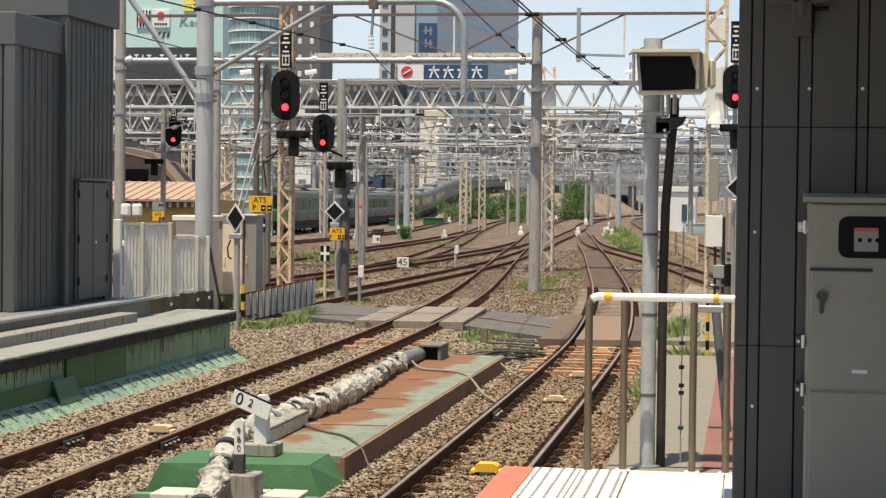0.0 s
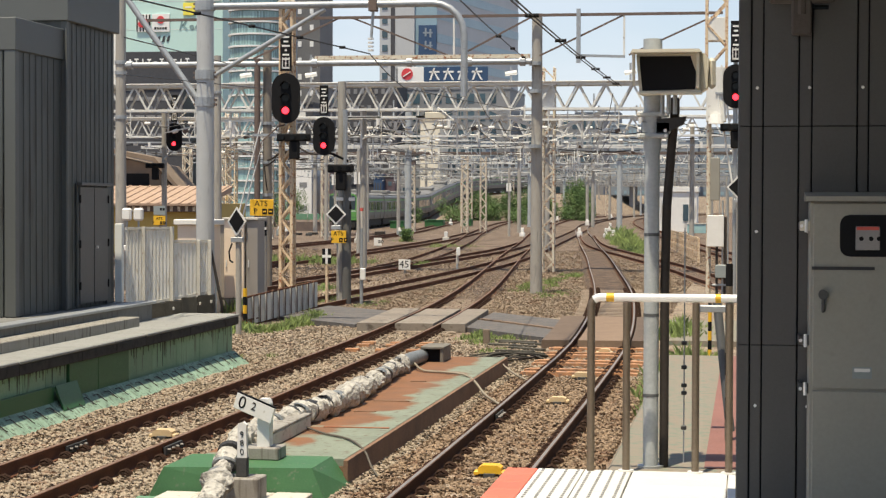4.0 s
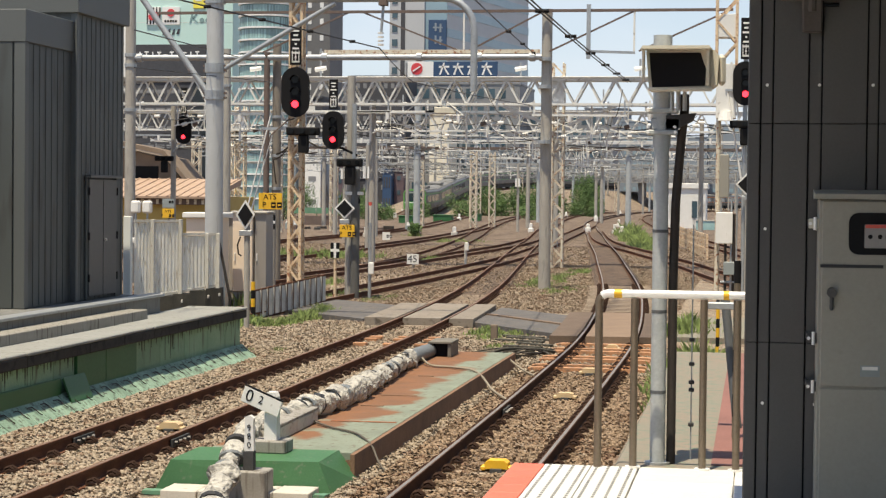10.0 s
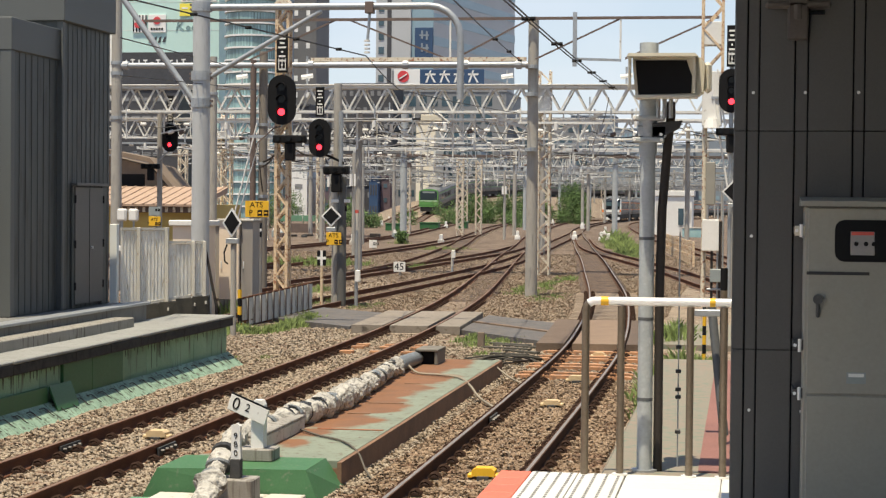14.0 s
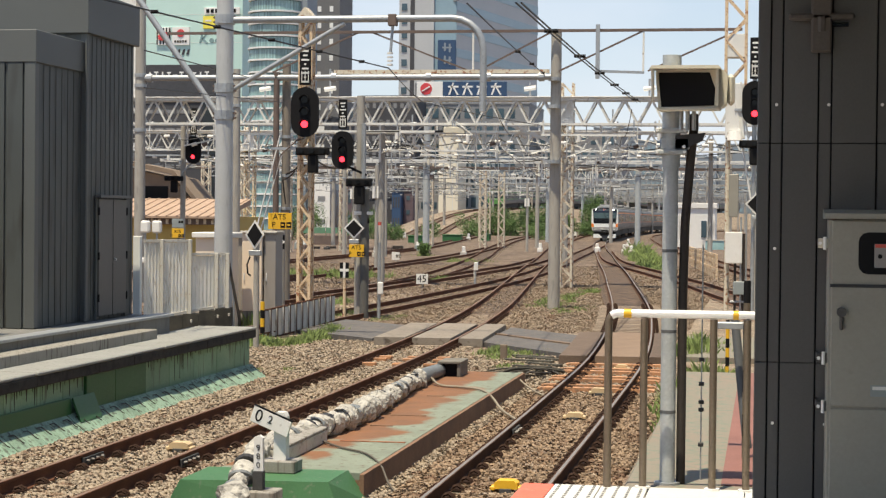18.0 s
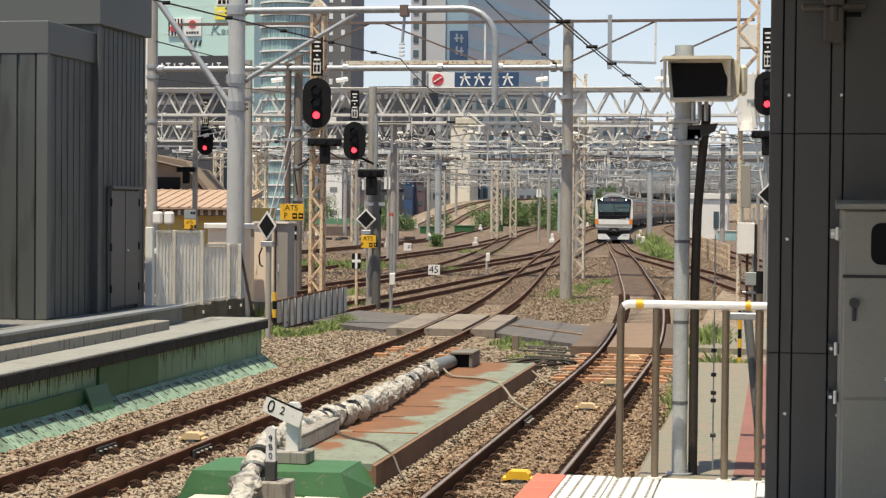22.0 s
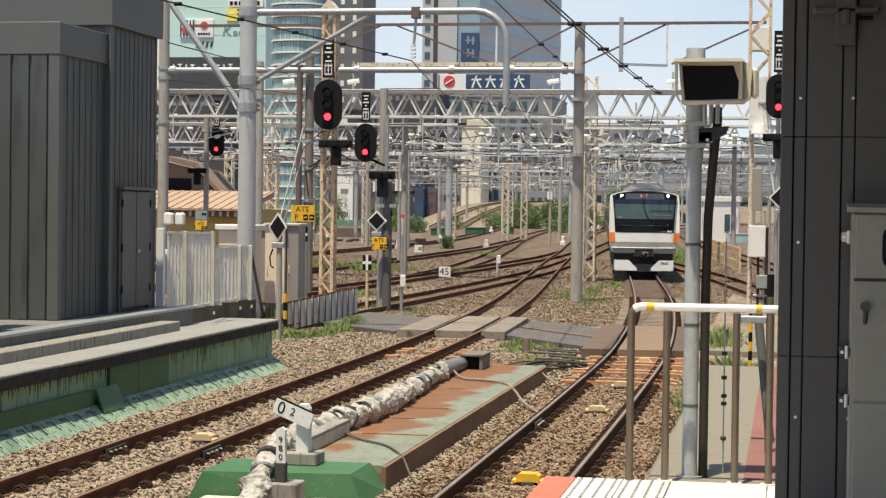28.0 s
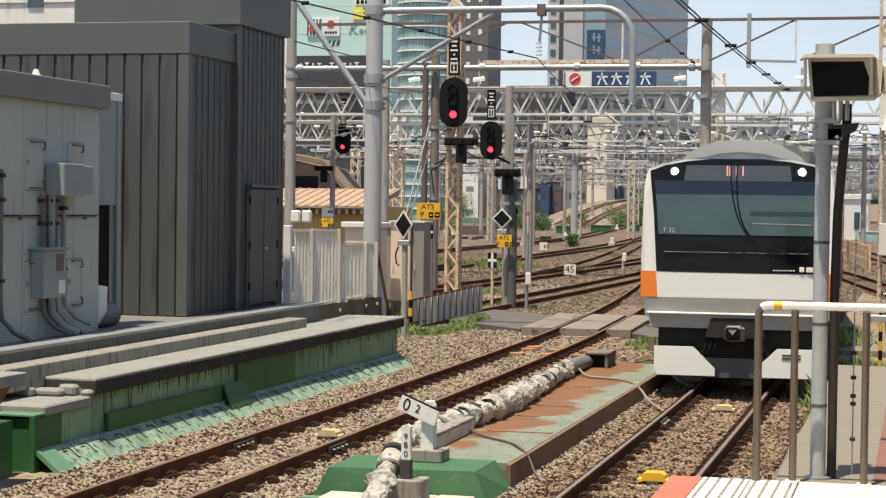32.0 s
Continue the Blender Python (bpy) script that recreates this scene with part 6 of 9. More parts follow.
def express_head():
    """Leading car: white moulded nose with a big black windscreen, orange corners and white skirt."""
    ob = thing("commuter_train_car", (0, 0, 0), "leading car of a white and orange commuter train, headlamps lit", "train car", "cars of the orange train")
    car_body(ob, 19.5, 0.62, ORANGE)
    def nose_y(x, z):
        return 0.10 * (abs(x) / 1.45) ** 2.5 + 0.055 * max(z - 1.7, 0) ** 1.6 + 0.03
    def skin(name, outline, mat, off, label, parent, smooth=True, grid=10, inset=0.0):
        rows = []
        for lo, hi in outline:
            (xa, za), (xb, zb) = lo, hi
            rows.append([(xa + (xb - xa) * i / grid, nose_y(xa + (xb - xa) * i / grid, za + (zb - za) * i / grid) - off, za + (zb - za) * i / grid) for i in range(grid + 1)])
        bm = strip(rows, None)
        bmesh.ops.solidify(bm, geom=bm.faces, thickness=-0.02)
        return part(name, bm, mat, parent, label, False)
    # moulded surround: from the lower lip up to the roof arch, closed back to the body
    half = [(1.30, 0.95), (1.40, 1.08), (1.45, 1.5), (1.475, 1.95), (1.47, 2.5), (1.455, 3.0), (1.435, 3.22), (1.39, 3.37), (1.16, 3.46), (0.8, 3.53), (0.4, 3.575), (0, 3.59)]
    ring = half + [(-x, z) for x, z in half[-2::-1]]
    bm = bmesh.new()
    front = [bm.verts.new((x, nose_y(x, z) + 0.03, z)) for x, z in ring]
    mid = [bm.verts.new((x * 1.012, nose_y(x, z) + 0.16, z)) for x, z in ring]
    back = [bm.verts.new((max(-1.475, min(1.475, x * 1.03)), 0.7, z)) for x, z in ring]
    for a, b in ((front, mid), (mid, back)):
        for i in range(len(a) - 1):
            bm.faces.new((a[i], a[i + 1], b[i + 1], b[i]))
    bm.faces.new(front)
    bmesh.ops.recalc_face_normals(bm, faces=bm.faces)
    nose = part("nose", bm, CAR_WHITE, ob, "white moulded nose")
    skin("black_mask", [((-1.225, 1.785), (1.225, 1.785)), ((-1.25, 2.2), (1.25, 2.2)), ((-1.285, 2.7), (1.285, 2.7)), ((-1.33, 3.1), (1.33, 3.1)), ((-1.355, 3.34), (1.355, 3.34)), ((-1.12, 3.43), (1.12, 3.43)), ((-0.78, 3.49), (0.78, 3.49)), ((-0.4, 3.53), (0.4, 3.53))], GLASS_BLACK, 0.035, "black mask around the windscreen", nose)
    skin("windscreen", [((-1.2, 2.36), (1.2, 2.36)), ((-1.23, 2.7), (1.23, 2.7)), ((-1.255, 3.0), (1.255, 3.0))], WINDSCREEN, 0.045, "glossy windscreen with reflection tones in its greenish colour", nose)
    skin("dark_sunshade", [((-1.255, 2.99), (1.255, 2.99)), ((-1.28, 3.19), (1.28, 3.19))], SHADE_BLUE, 0.05, "dark blue tinted strip", nose)
    skin("destination_window", [((-0.82, 3.19), (0.82, 3.19)), ((-0.79, 3.43), (0.79, 3.43))], DEST, 0.055, "grey destination display", nose)
    for x in (-0.17, -0.13, -0.03, 0.07):
        skin("display_bar", [((x, 3.27), (x + 0.02, 3.27)), ((x, 3.42), (x + 0.02, 3.42))], LED_ON, 0.062, "glowing pink display bar", nose, grid=1)
    skin("display_bar", [((0.18, 3.34), (0.2, 3.34)), ((0.18, 3.42), (0.2, 3.42))], GREY_BOX, 0.062, "", nose, grid=1)
    # reflections in the windscreen, laid on the glass as pale and dark strips
    skin("cab_sill", [((0.24, 2.535), (1.12, 2.52)), ((0.24, 2.55), (1.12, 2.535))], GREY_BOX, 0.049, "pale line painted for a windscreen reflection", nose)
    for x, z0, z1 in ((-0.6, 2.42, 2.78), (-0.5, 2.45, 2.86), (-0.375, 2.66, 2.85)):
        skin("cab_post", [((x, z0), (x + 0.014, z0)), ((x, z1), (x + 0.014, z1))], TEAL_PALE, 0.049, "pale upright painted for a windscreen reflection", nose, grid=1)
    skin("cab_panel", [((0.2, 2.66), (1.15, 2.66)), ((0.2, 2.73), (1.17, 2.73))], GLASS, 0.047, "darker strip painted for a windscreen reflection", nose)
    skin("white_panel", [((-1.33, 1.385), (1.33, 1.385)), ((-1.34, 1.775), (1.34, 1.775))], CAR_WHITE, 0.03, "white panel under the windscreen", nose)
    for s in (-1, 1):
        skin("orange_corner", [((s * 1.20, 1.385), (s * 1.465, 1.385)), ((s * 1.235, 1.785), (s * 1.47, 1.785))], ORANGE, 0.042, "orange corner panel", nose, grid=4)
        lamp = part("headlamp", rod((s * 0.97, nose_y(0.97, 3.335) - 0.04, 3.335), (s * 0.97, nose_y(0.97, 3.335) - 0.075, 3.335), 0.052, 14), LAMP_ON, nose, "lit round headlamp", True)
        part("headlamp_ring", rod((s * 0.97, nose_y(0.97, 3.335) - 0.03, 3.335), (s * 0.97, nose_y(0.97, 3.335) - 0.06, 3.335), 0.075, 16), GREY_BOX, nose, "", True)
    skin("grey_lower_band", [((-1.335, 1.165), (1.335, 1.165)), ((-1.345, 1.38), (1.345, 1.38))], LIP, 0.032, "steel grey lower band", nose)
    part("step_line", box(-1.36, 1.36, -0.06, 0.12, 1.13, 1.16, 0.01), CAR_WHITE, ob, "bright step edge")
    skin("lower_lip", [((-1.27, 0.915), (1.27, 0.915)), ((-1.34, 1.13), (1.34, 1.13))], LIP, 0.0, "grey lower lip", nose)
    cable = [(-0.116, 3.50), (-0.10, 3.2), (-0.085, 3.03), (-0.06, 2.9), (-0.02, 2.74), (0.03, 2.6), (0.1, 2.46), (0.2, 2.34), (0.31, 2.26)]
    for k, shift in enumerate((0.0, 0.1)):
        line = [(x + shift * (1 - 0.12 * i), nose_y(x, z) - 0.075, z) for i, (x, z) in enumerate(cable)]
        part("cable", pipe(line, 0.011, 6), BLACK, nose, "black cable hanging over the windscreen")
    part("cable_clip", box(-0.09, 0.03, nose_y(0, 3.04) - 0.085, nose_y(0, 3.04) - 0.06, 3.02, 3.045, 0.004), BLACK, nose)
    part("wiper_arm", pipe([(-0.6, -0.02, 2.27), (-0.15, -0.04, 2.21), (0.18, -0.05, 2.07)], 0.009, 6), BLACK, nose)
    part("wiper_arm", pipe([(0.34, -0.04, 2.23), (0.8, -0.03, 2.08), (0.92, -0.02, 2.08), (1.08, 0.01, 2.3)], 0.009, 6), BLACK, nose)
    part("mask_ledge", box(-1.1, 1.1, -0.02, 0.03, 2.085, 2.094, 0.003), POST_GREY, nose)
    for i in range(18):
        part("small_letter_bar", box(0.13 + i * 0.043, 0.16 + i * 0.043, -0.012, 0.03, 1.822, 1.84), WHITE, nose)
    part("company_mark", box(0.96, 1.03, -0.005, 0.05, 1.81, 1.885, 0.004), WHITE, nose, "plain white emblem shape")
    part("company_mark", box(1.06, 1.16, 0.008, 0.06, 1.81, 1.885, 0.004), WHITE, nose, "plain white emblem shape")
    writing("T 32", 0.1, TEAL_PALE, nose, pose(-1.04, 0.03, 2.42, 90, 0, 0), "set_number")
    skin("wide_mark", [((-0.78, 2.4), (-0.68, 2.4)), ((-0.78, 2.412), (-0.68, 2.412))], TEAL_PALE, 0.049, "", nose, grid=1)
    # coupler, hoses, skirt
    part("coupler_pocket", prism([(-0.46, 0.78), (-0.36, 1.08), (0.36, 1.08), (0.46, 0.78)], -0.03, 0.4), UNDER, ob, "dark coupler pocket")
    c = part("coupler", box(-0.15, 0.15, -0.3, 0.5, 0.74, 0.98, 0.05), COUPLER, ob, "dark steel coupler")
    part("coupler_face", box(-0.12, 0.10, -0.34, -0.3, 0.77, 0.96, 0.03), BLACK, c)
    part("coupler_cone", prism([(-0.075, 0.92), (0.045, 0.92), (-0.015, 0.84)], -0.355, -0.34), GALV, c)
    part("coupler_guide", box(0.11, 0.18, -0.42, -0.3, 0.75, 0.97, 0.02), COUPLER, c)
    for s in (-1, 1):
        part("skirt_plate", prism([(s * 1.24, 0.62), (s * 0.64, 0.62), (s * 0.30, 0.29), (s * 0.30, 0.18), (s * 1.2, 0.18)], 0.0, 0.14), CAR_WHITE, ob, "white angled skirt")
        part("skirt_side", box(s * 1.22 - 0.03, s * 1.22 + 0.03, 0.1, 1.1, 0.2, 0.62, 0.01), CAR_WHITE, ob)
        for i in range(3):
            part("hose", pipe([(s * (0.25 + 0.07 * i), 0.05, 0.85), (s * (0.3 + 0.08 * i), 0.0, 0.6), (s * (0.35 + 0.09 * i), 0.1, 0.5)], 0.022, 6), BLACK, ob)
    for z in (0.47, 0.52):
        part("skirt_vent", box(0.72, 0.86, -0.012, 0.0, z, z + 0.022), UNDER, ob)
        part("skirt_vent", box(0.88, 1.0, -0.012, 0.0, z, z + 0.022), UNDER, ob)
    part("snow_plate", prism([(-0.5, 0.45), (0.5, 0.45), (0.55, 0.15), (-0.55, 0.15)], 0.12, 0.2), SNOW, ob, "dark grey plate between the skirts")
    part("dark_recess", box(-1.2, 1.2, 0.25, 0.6, 0.25, 1.0), UNDER, ob)
    part("roof_fairing", prism([(-1.0, 3.48), (-0.86, 3.64), (-0.6, 3.78), (-0.36, 3.845), (0, 3.86), (0.36, 3.845), (0.6, 3.78), (0.86, 3.64), (1.0, 3.48)], 1.1, 3.4), CAR_ROOF_PALE, ob, "pale roof fairing")
    part("aerial", box(0.5, 0.66, 1.3, 1.6, 3.6, 3.9, 0.03), GREY_BOX, ob, "grey roof aerial")
    part("roof_ac", prism([(-0.9, 3.6), (-0.7, 3.95), (0.7, 3.95), (0.9, 3.6)], 6, 9), CAR_ROOF, ob)
    return ob


def middle_car(band, label, group):
    ob = thing("commuter_train_car", (0, 0, 0), label, "train car", group)
    car_body(ob, 19.5, 0.0, band)
    part("end_wall", box(-1.3, 1.3, -0.05, 0.02, 1.05, 3.4), UNDER, ob)
    return ob


def green_tail():
    """Last car of the green train: dark flat end with a bright green lower panel."""
    ob = thing("commuter_train_car", (0, 0, 0), "last car of a green-ended steel commuter train", "train car", "cars of the green train")
    car_body(ob, 19.5, 0.3, CAR_GREEN)
    end = part("end_face", prism([(-1.42, 1.0), (1.42, 1.0), (1.45, 3.0), (1.3, 3.4), (0.7, 3.6), (-0.7, 3.6), (-1.3, 3.4), (-1.45, 3.0)], 0.05, 0.32), CAR_GREEN, ob, "bright green end surround")
    part("green_panel", box(-1.36, 1.36, 0.02, 0.06, 1.3, 1.98, 0.01), CAR_GREEN, end, "bright green lower panel")
    part("dark_window", prism([(-1.25, 2.0), (1.25, 2.0), (1.3, 3.15), (1.1, 3.35), (-1.1, 3.35), (-1.3, 3.15)], 0.03, 0.06), GLASS, end, "large dark end window")
    part("display", box(-0.9, 0.9, 0.02, 0.04, 3.05, 3.28), GREY_BOX, end)
    part("green_stripe", box(-1.3, 1.3, 0.01, 0.03, 1.84, 1.9), CAR_WHITE, end)
    part("skirt", box(-1.25, 1.25, 0.1, 0.3, 0.3, 0.95, 0.02), UNDER, ob, "dark skirt")
    return ob


# opaque base in two teal tones stands for what the windscreen reflects
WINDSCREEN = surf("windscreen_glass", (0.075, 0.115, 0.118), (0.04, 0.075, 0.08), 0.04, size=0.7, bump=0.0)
TEAL_PALE = surf("pale_teal_mark", (0.42, 0.55, 0.54), (0.36, 0.48, 0.48), 0.4, bump=0.0)
CAR_ROOF_PALE = surf("train_pale_roof", (0.43, 0.44, 0.44), (0.36, 0.37, 0.37), 0.5, size=1.0, bump=0.03)
SHADE_BLUE = surf("blue_tint_glass", (0.012, 0.02, 0.042), (0.010, 0.016, 0.034), 0.08, bump=0.0)
DEST = surf("display_glass", (0.07, 0.085, 0.10), (0.06, 0.075, 0.088), 0.12, bump=0.0)
LIP = surf("brushed_grey_lip", (0.37, 0.365, 0.35), (0.31, 0.305, 0.29), 0.35, 0.3, size=1.5, bump=0.02)
SNOW = surf("dark_plate", (0.09, 0.095, 0.1), (0.07, 0.075, 0.08), 0.6)
orange_cars = [express_head()]
orange_mid = middle_car(ORANGE, "stainless middle car of the orange-banded train", "cars of the orange train")
orange_cars.append(orange_mid)
orange_cars += [copy_thing(orange_mid, pose(0, 0, 0)) for _ in range(8)]
green_cars = [green_tail()]
green_mid = middle_car(CAR_GREEN, "stainless middle car of the green-banded train", "cars of the green train")
green_cars.append(green_mid)
green_cars += [copy_thing(green_mid, pose(0, 0, 0)) for _ in range(9)]


# ---- city behind the yard ----
def facade(name, label, x0, x1, y, depth, z0, z1, wall, rows, cols, glass, win=(0.62, 0.55), margin=0.06, category="building", sills=False):
    """A building with real window panes set into its front."""
    ob = thing(name, ((x0 + x1) / 2, y, 0), label, category)
    w = (x1 - x0) / 2
    body = part("wall", box(-w, w, 0, depth, z0, z1, 0.05), wall, ob)
    part("parapet", box(-w - 0.15, w + 0.15, -0.15, depth + 0.15, z1, z1 + 0.5, 0.03), wall, ob)
    cw, rh = 2 * w * (1 - 2 * margin) / max(cols, 1), (z1 - z0) / max(rows, 1)
    pane = finish("window", box(-cw * win[0] / 2, cw * win[0] / 2, -0.06, 0.05, -rh * win[1] / 2, rh * win[1] / 2), glass)
    for r in range(rows):
        for c in range(cols):
            share("window", pane, ob, pose(-w + 2 * w * margin + cw * (c + 0.5), 0, z0 + rh * (r + 0.5)))
    return ob


# haze over the distance lightens the teal and tower colours themselves
TEAL = surf("pale_teal_cladding", (0.53, 0.73, 0.69), (0.48, 0.68, 0.64), 0.5, size=6, fine=0.3, bump=0.02)
OFFWHITE = surf("offwhite_cladding", (0.76, 0.755, 0.73), (0.68, 0.675, 0.65), 0.6, size=5, fine=0.3, bump=0.05, dirt=(0.45, 0.44, 0.42), dirt_size=4, dirt_amount=0.25, streak=True)
TOWER = surf("tower_grey", (0.45, 0.47, 0.49), (0.40, 0.42, 0.44), 0.5, size=8, fine=0.5, bump=0.02)
TOWER_BLUE = surf("tower_blue_band", (0.26, 0.37, 0.44), (0.21, 0.31, 0.38), 0.3, size=8, fine=0.5, bump=0.0)
CITY_GLASS = surf("city_glass", (0.06, 0.10, 0.125), (0.045, 0.075, 0.1), 0.12, size=3, fine=0.4, bump=0.0, vary=0.3)
TEAL_GLASS = surf("teal_glass", (0.30, 0.43, 0.43), (0.17, 0.29, 0.30), 0.15, size=2.0, fine=0.4, bump=0.0, vary=0.35)
# distance haze is painted into these wall colours as blue-grey
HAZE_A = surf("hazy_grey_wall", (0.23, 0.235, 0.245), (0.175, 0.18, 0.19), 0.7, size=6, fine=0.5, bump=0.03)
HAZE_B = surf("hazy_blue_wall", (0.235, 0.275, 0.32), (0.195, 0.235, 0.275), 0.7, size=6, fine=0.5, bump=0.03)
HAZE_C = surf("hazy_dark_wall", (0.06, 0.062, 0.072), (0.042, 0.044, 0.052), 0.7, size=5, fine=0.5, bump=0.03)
CREAM_WALL = surf("cream_render", (0.80, 0.75, 0.62), (0.74, 0.69, 0.57), 0.8, size=6, fine=0.4, bump=0.03)
PLUM = surf("plum_brown_wall", (0.12, 0.085, 0.10), (0.09, 0.065, 0.075), 0.8, size=3, fine=0.3, bump=0.03)
APART = surf("apartment_grey", (0.15, 0.15, 0.155), (0.12, 0.12, 0.125), 0.7, size=5, fine=0.4, bump=0.03)
NAVY = surf("navy_sign", (0.03, 0.07, 0.15), (0.026, 0.06, 0.13), 0.5, bump=0.0)
SIGN_WHITE = surf("sign_white", (0.78, 0.78, 0.77), (0.74, 0.74, 0.73), 0.5, bump=0.0)
SIGN_RED = surf("sign_red", (0.62, 0.06, 0.07), (0.55, 0.05, 0.06), 0.5, bump=0.0)
SIGN_YEL = surf("sign_yellow", (0.85, 0.75, 0.1), (0.8, 0.7, 0.09), 0.5, bump=0.0)


def shop_building():
    ob = thing("department_store", (-105, 330, 0), "pale teal department store wall with plain logo panels", "building")
    part("wall", box(-9.2, 9.5, 0, 25, 0, 52, 0.05), TEAL, ob, "pale teal cladding")
    part("side_wall", box(-30, -9.25, 2, 25, 0, 60, 0.05), OFFWHITE, ob, "white cladding")
    part("corner_strip", box(-10.4, -9.2, -0.2, 1, 0, 52, 0.03), OFFWHITE, ob)
    for i in range(5):
        part("cladding_joint", box(-9.2, 9.5, -0.03, 0.0, 29.5 + i * 5.2, 29.56 + i * 5.2), OFFWHITE, ob)
    p = part("logo_panel", box(-7.0, -4.3, -0.3, 0, 34.3, 37.6, 0.02), SIGN_WHITE, ob, "white logo panel")
    for i in range(5):
        part("stripe", box(-6.95 + i * 0.6, -6.72 + i * 0.6, -0.36, -0.3, 34.4, 37.5), BLACK, p)
    for i, (dx, dz, w) in enumerate(((0, 0, 1.0), (0.3, 0.35, 0.8), (-0.2, -0.35, 0.7))):
        part("red_blob", prism([(-5.7 + dx + w * math.cos(a), 35.9 + dz + 0.42 * math.sin(a)) for a in (i * 0.6 + 2 * math.pi * k / 12 for k in range(12))], -0.42 - 0.03 * i, -0.36), SIGN_RED, p)
    q = part("logo_panel", box(-4.0, -0.6, -0.3, 0, 34.3, 37.6, 0.02), SIGN_WHITE, ob, "white logo panel")
    part("red_disc", rod((-2.3, -0.3, 36.5), (-2.3, -0.4, 36.5), 0.72, 20), SIGN_RED, q)
    for i in range(5):
        part("word_bar", box(-3.5 + i * 0.5, -3.15 + i * 0.5, -0.36, -0.3, 34.75, 35.15), BLACK, q)
    for i in range(4):
        part("word_bar", prism([(-4.0 + i * 0.9, 32.4 + 0.2 * (i % 2)), (-3.5 + i * 0.9, 32.5), (-3.3 + i * 0.9, 33.6), (-3.7 + i * 0.9, 33.4)], -0.1, 0.0), HAZE_C, ob)
    part("script_bar", prism([(1.2, 34.6), (1.5, 34.6), (1.9, 36.4), (1.6, 36.4)], -0.1, 0.0), TEAL_GLASS, ob)
    part("script_bar", prism([(1.7, 35.5), (2.5, 36.4), (2.7, 36.3), (1.9, 35.3)], -0.1, 0.0), TEAL_GLASS, ob)
    part("script_bar", prism([(1.8, 35.4), (2.6, 34.6), (2.9, 34.7), (2.0, 35.6)], -0.1, 0.0), TEAL_GLASS, ob)
    for i in range(3):
        part("script_bar", rod((3.6 + i * 1.1, 0, 35.1), (3.6 + i * 1.1, -0.1, 35.1), 0.45, 12), TEAL_GLASS, ob)
    y = part("yellow_panel", box(2.0, 4.3, -0.3, 0, 37.3, 39.6, 0.02), SIGN_YEL, ob, "yellow sign panel")
    part("word_bar", box(2.4, 3.6, -0.34, -0.3, 38.6, 38.9), SIGN_WHITE, y)
    part("frame_sign", box(2.2, 9.0, -0.3, 0, 39.9, 41.2, 0.02), SIGN_WHITE, ob)
    for i in range(7):
        part("word_bar", box(2.6 + i * 0.85, 3.2 + i * 0.85, -0.34, -0.3, 40.2, 40.9), BLACK, ob)
    b = part("black_sign_band", box(-9.8, 4.6, -0.8, 0, 19.5, 30.6, 0.03), HAZE_C, ob, "black sign band with pale word bars")
    for i in range(10):
        h = (1.3, 1.3, 1.3, 1.1, 0.35, 1.2, 1.1, 1.0, 1.25, 1.3)[i]
        x = -8.4 + i * 1.22
        part("word_bar", box(x, x + 0.8, -0.86, -0.8, 28.6 - h / 2, 28.9 - h / 2 + 0.05), SIGN_WHITE, b)
        part("word_bar", box(x + 0.28, x + 0.52, -0.88, -0.8, 28.6 - h / 2, 28.6 + h / 2), SIGN_WHITE, b)
        if i % 2:
            part("word_bar", box(x, x + 0.8, -0.86, -0.8, 28.45 + h / 2, 28.7 + h / 2), SIGN_WHITE, b)
    for i in range(6):
        part("roof_light", rod((-6 + i * 2.0, -1.0, 23.6), (-6 + i * 2.0, -1.0, 24.3), 0.15, 6), SIGN_WHITE, ob)


def glass_cylinder():
    ob = thing("round_glass_tower", (-82.3, 305, 0), "round glass tower with pale horizontal fins", "building")
    part("core", rod((0, 0, 0), (0, 0, 60), 4.4, 24), TEAL_GLASS, ob, "teal glass drum")
    k = 20
    pane = finish("pane", prism([(-0.66, -0.03), (0.66, -0.03), (0.66, 0.03), (-0.66, 0.03)], -0.85, 0.85, axis="z"), TEAL_GLASS)
    for lv in range(27):
        z = 1.2 + lv * 2.05
        part("fin", rod((0, 0, z + 1.0), (0, 0, z + 1.28), 4.85, 28), SIGN_WHITE, ob, "pale ring fin")
        for i in range(k):
            a = math.pi + math.pi * i / (k - 1)
            share("pane", pane, ob, pose(4.5 * math.cos(a), 4.5 * math.sin(a), z, 0, 0, math.degrees(a) + 90))
    part("stair_core", box(3.9, 5.6, -1, 6, 0, 60), HAZE_B, ob)


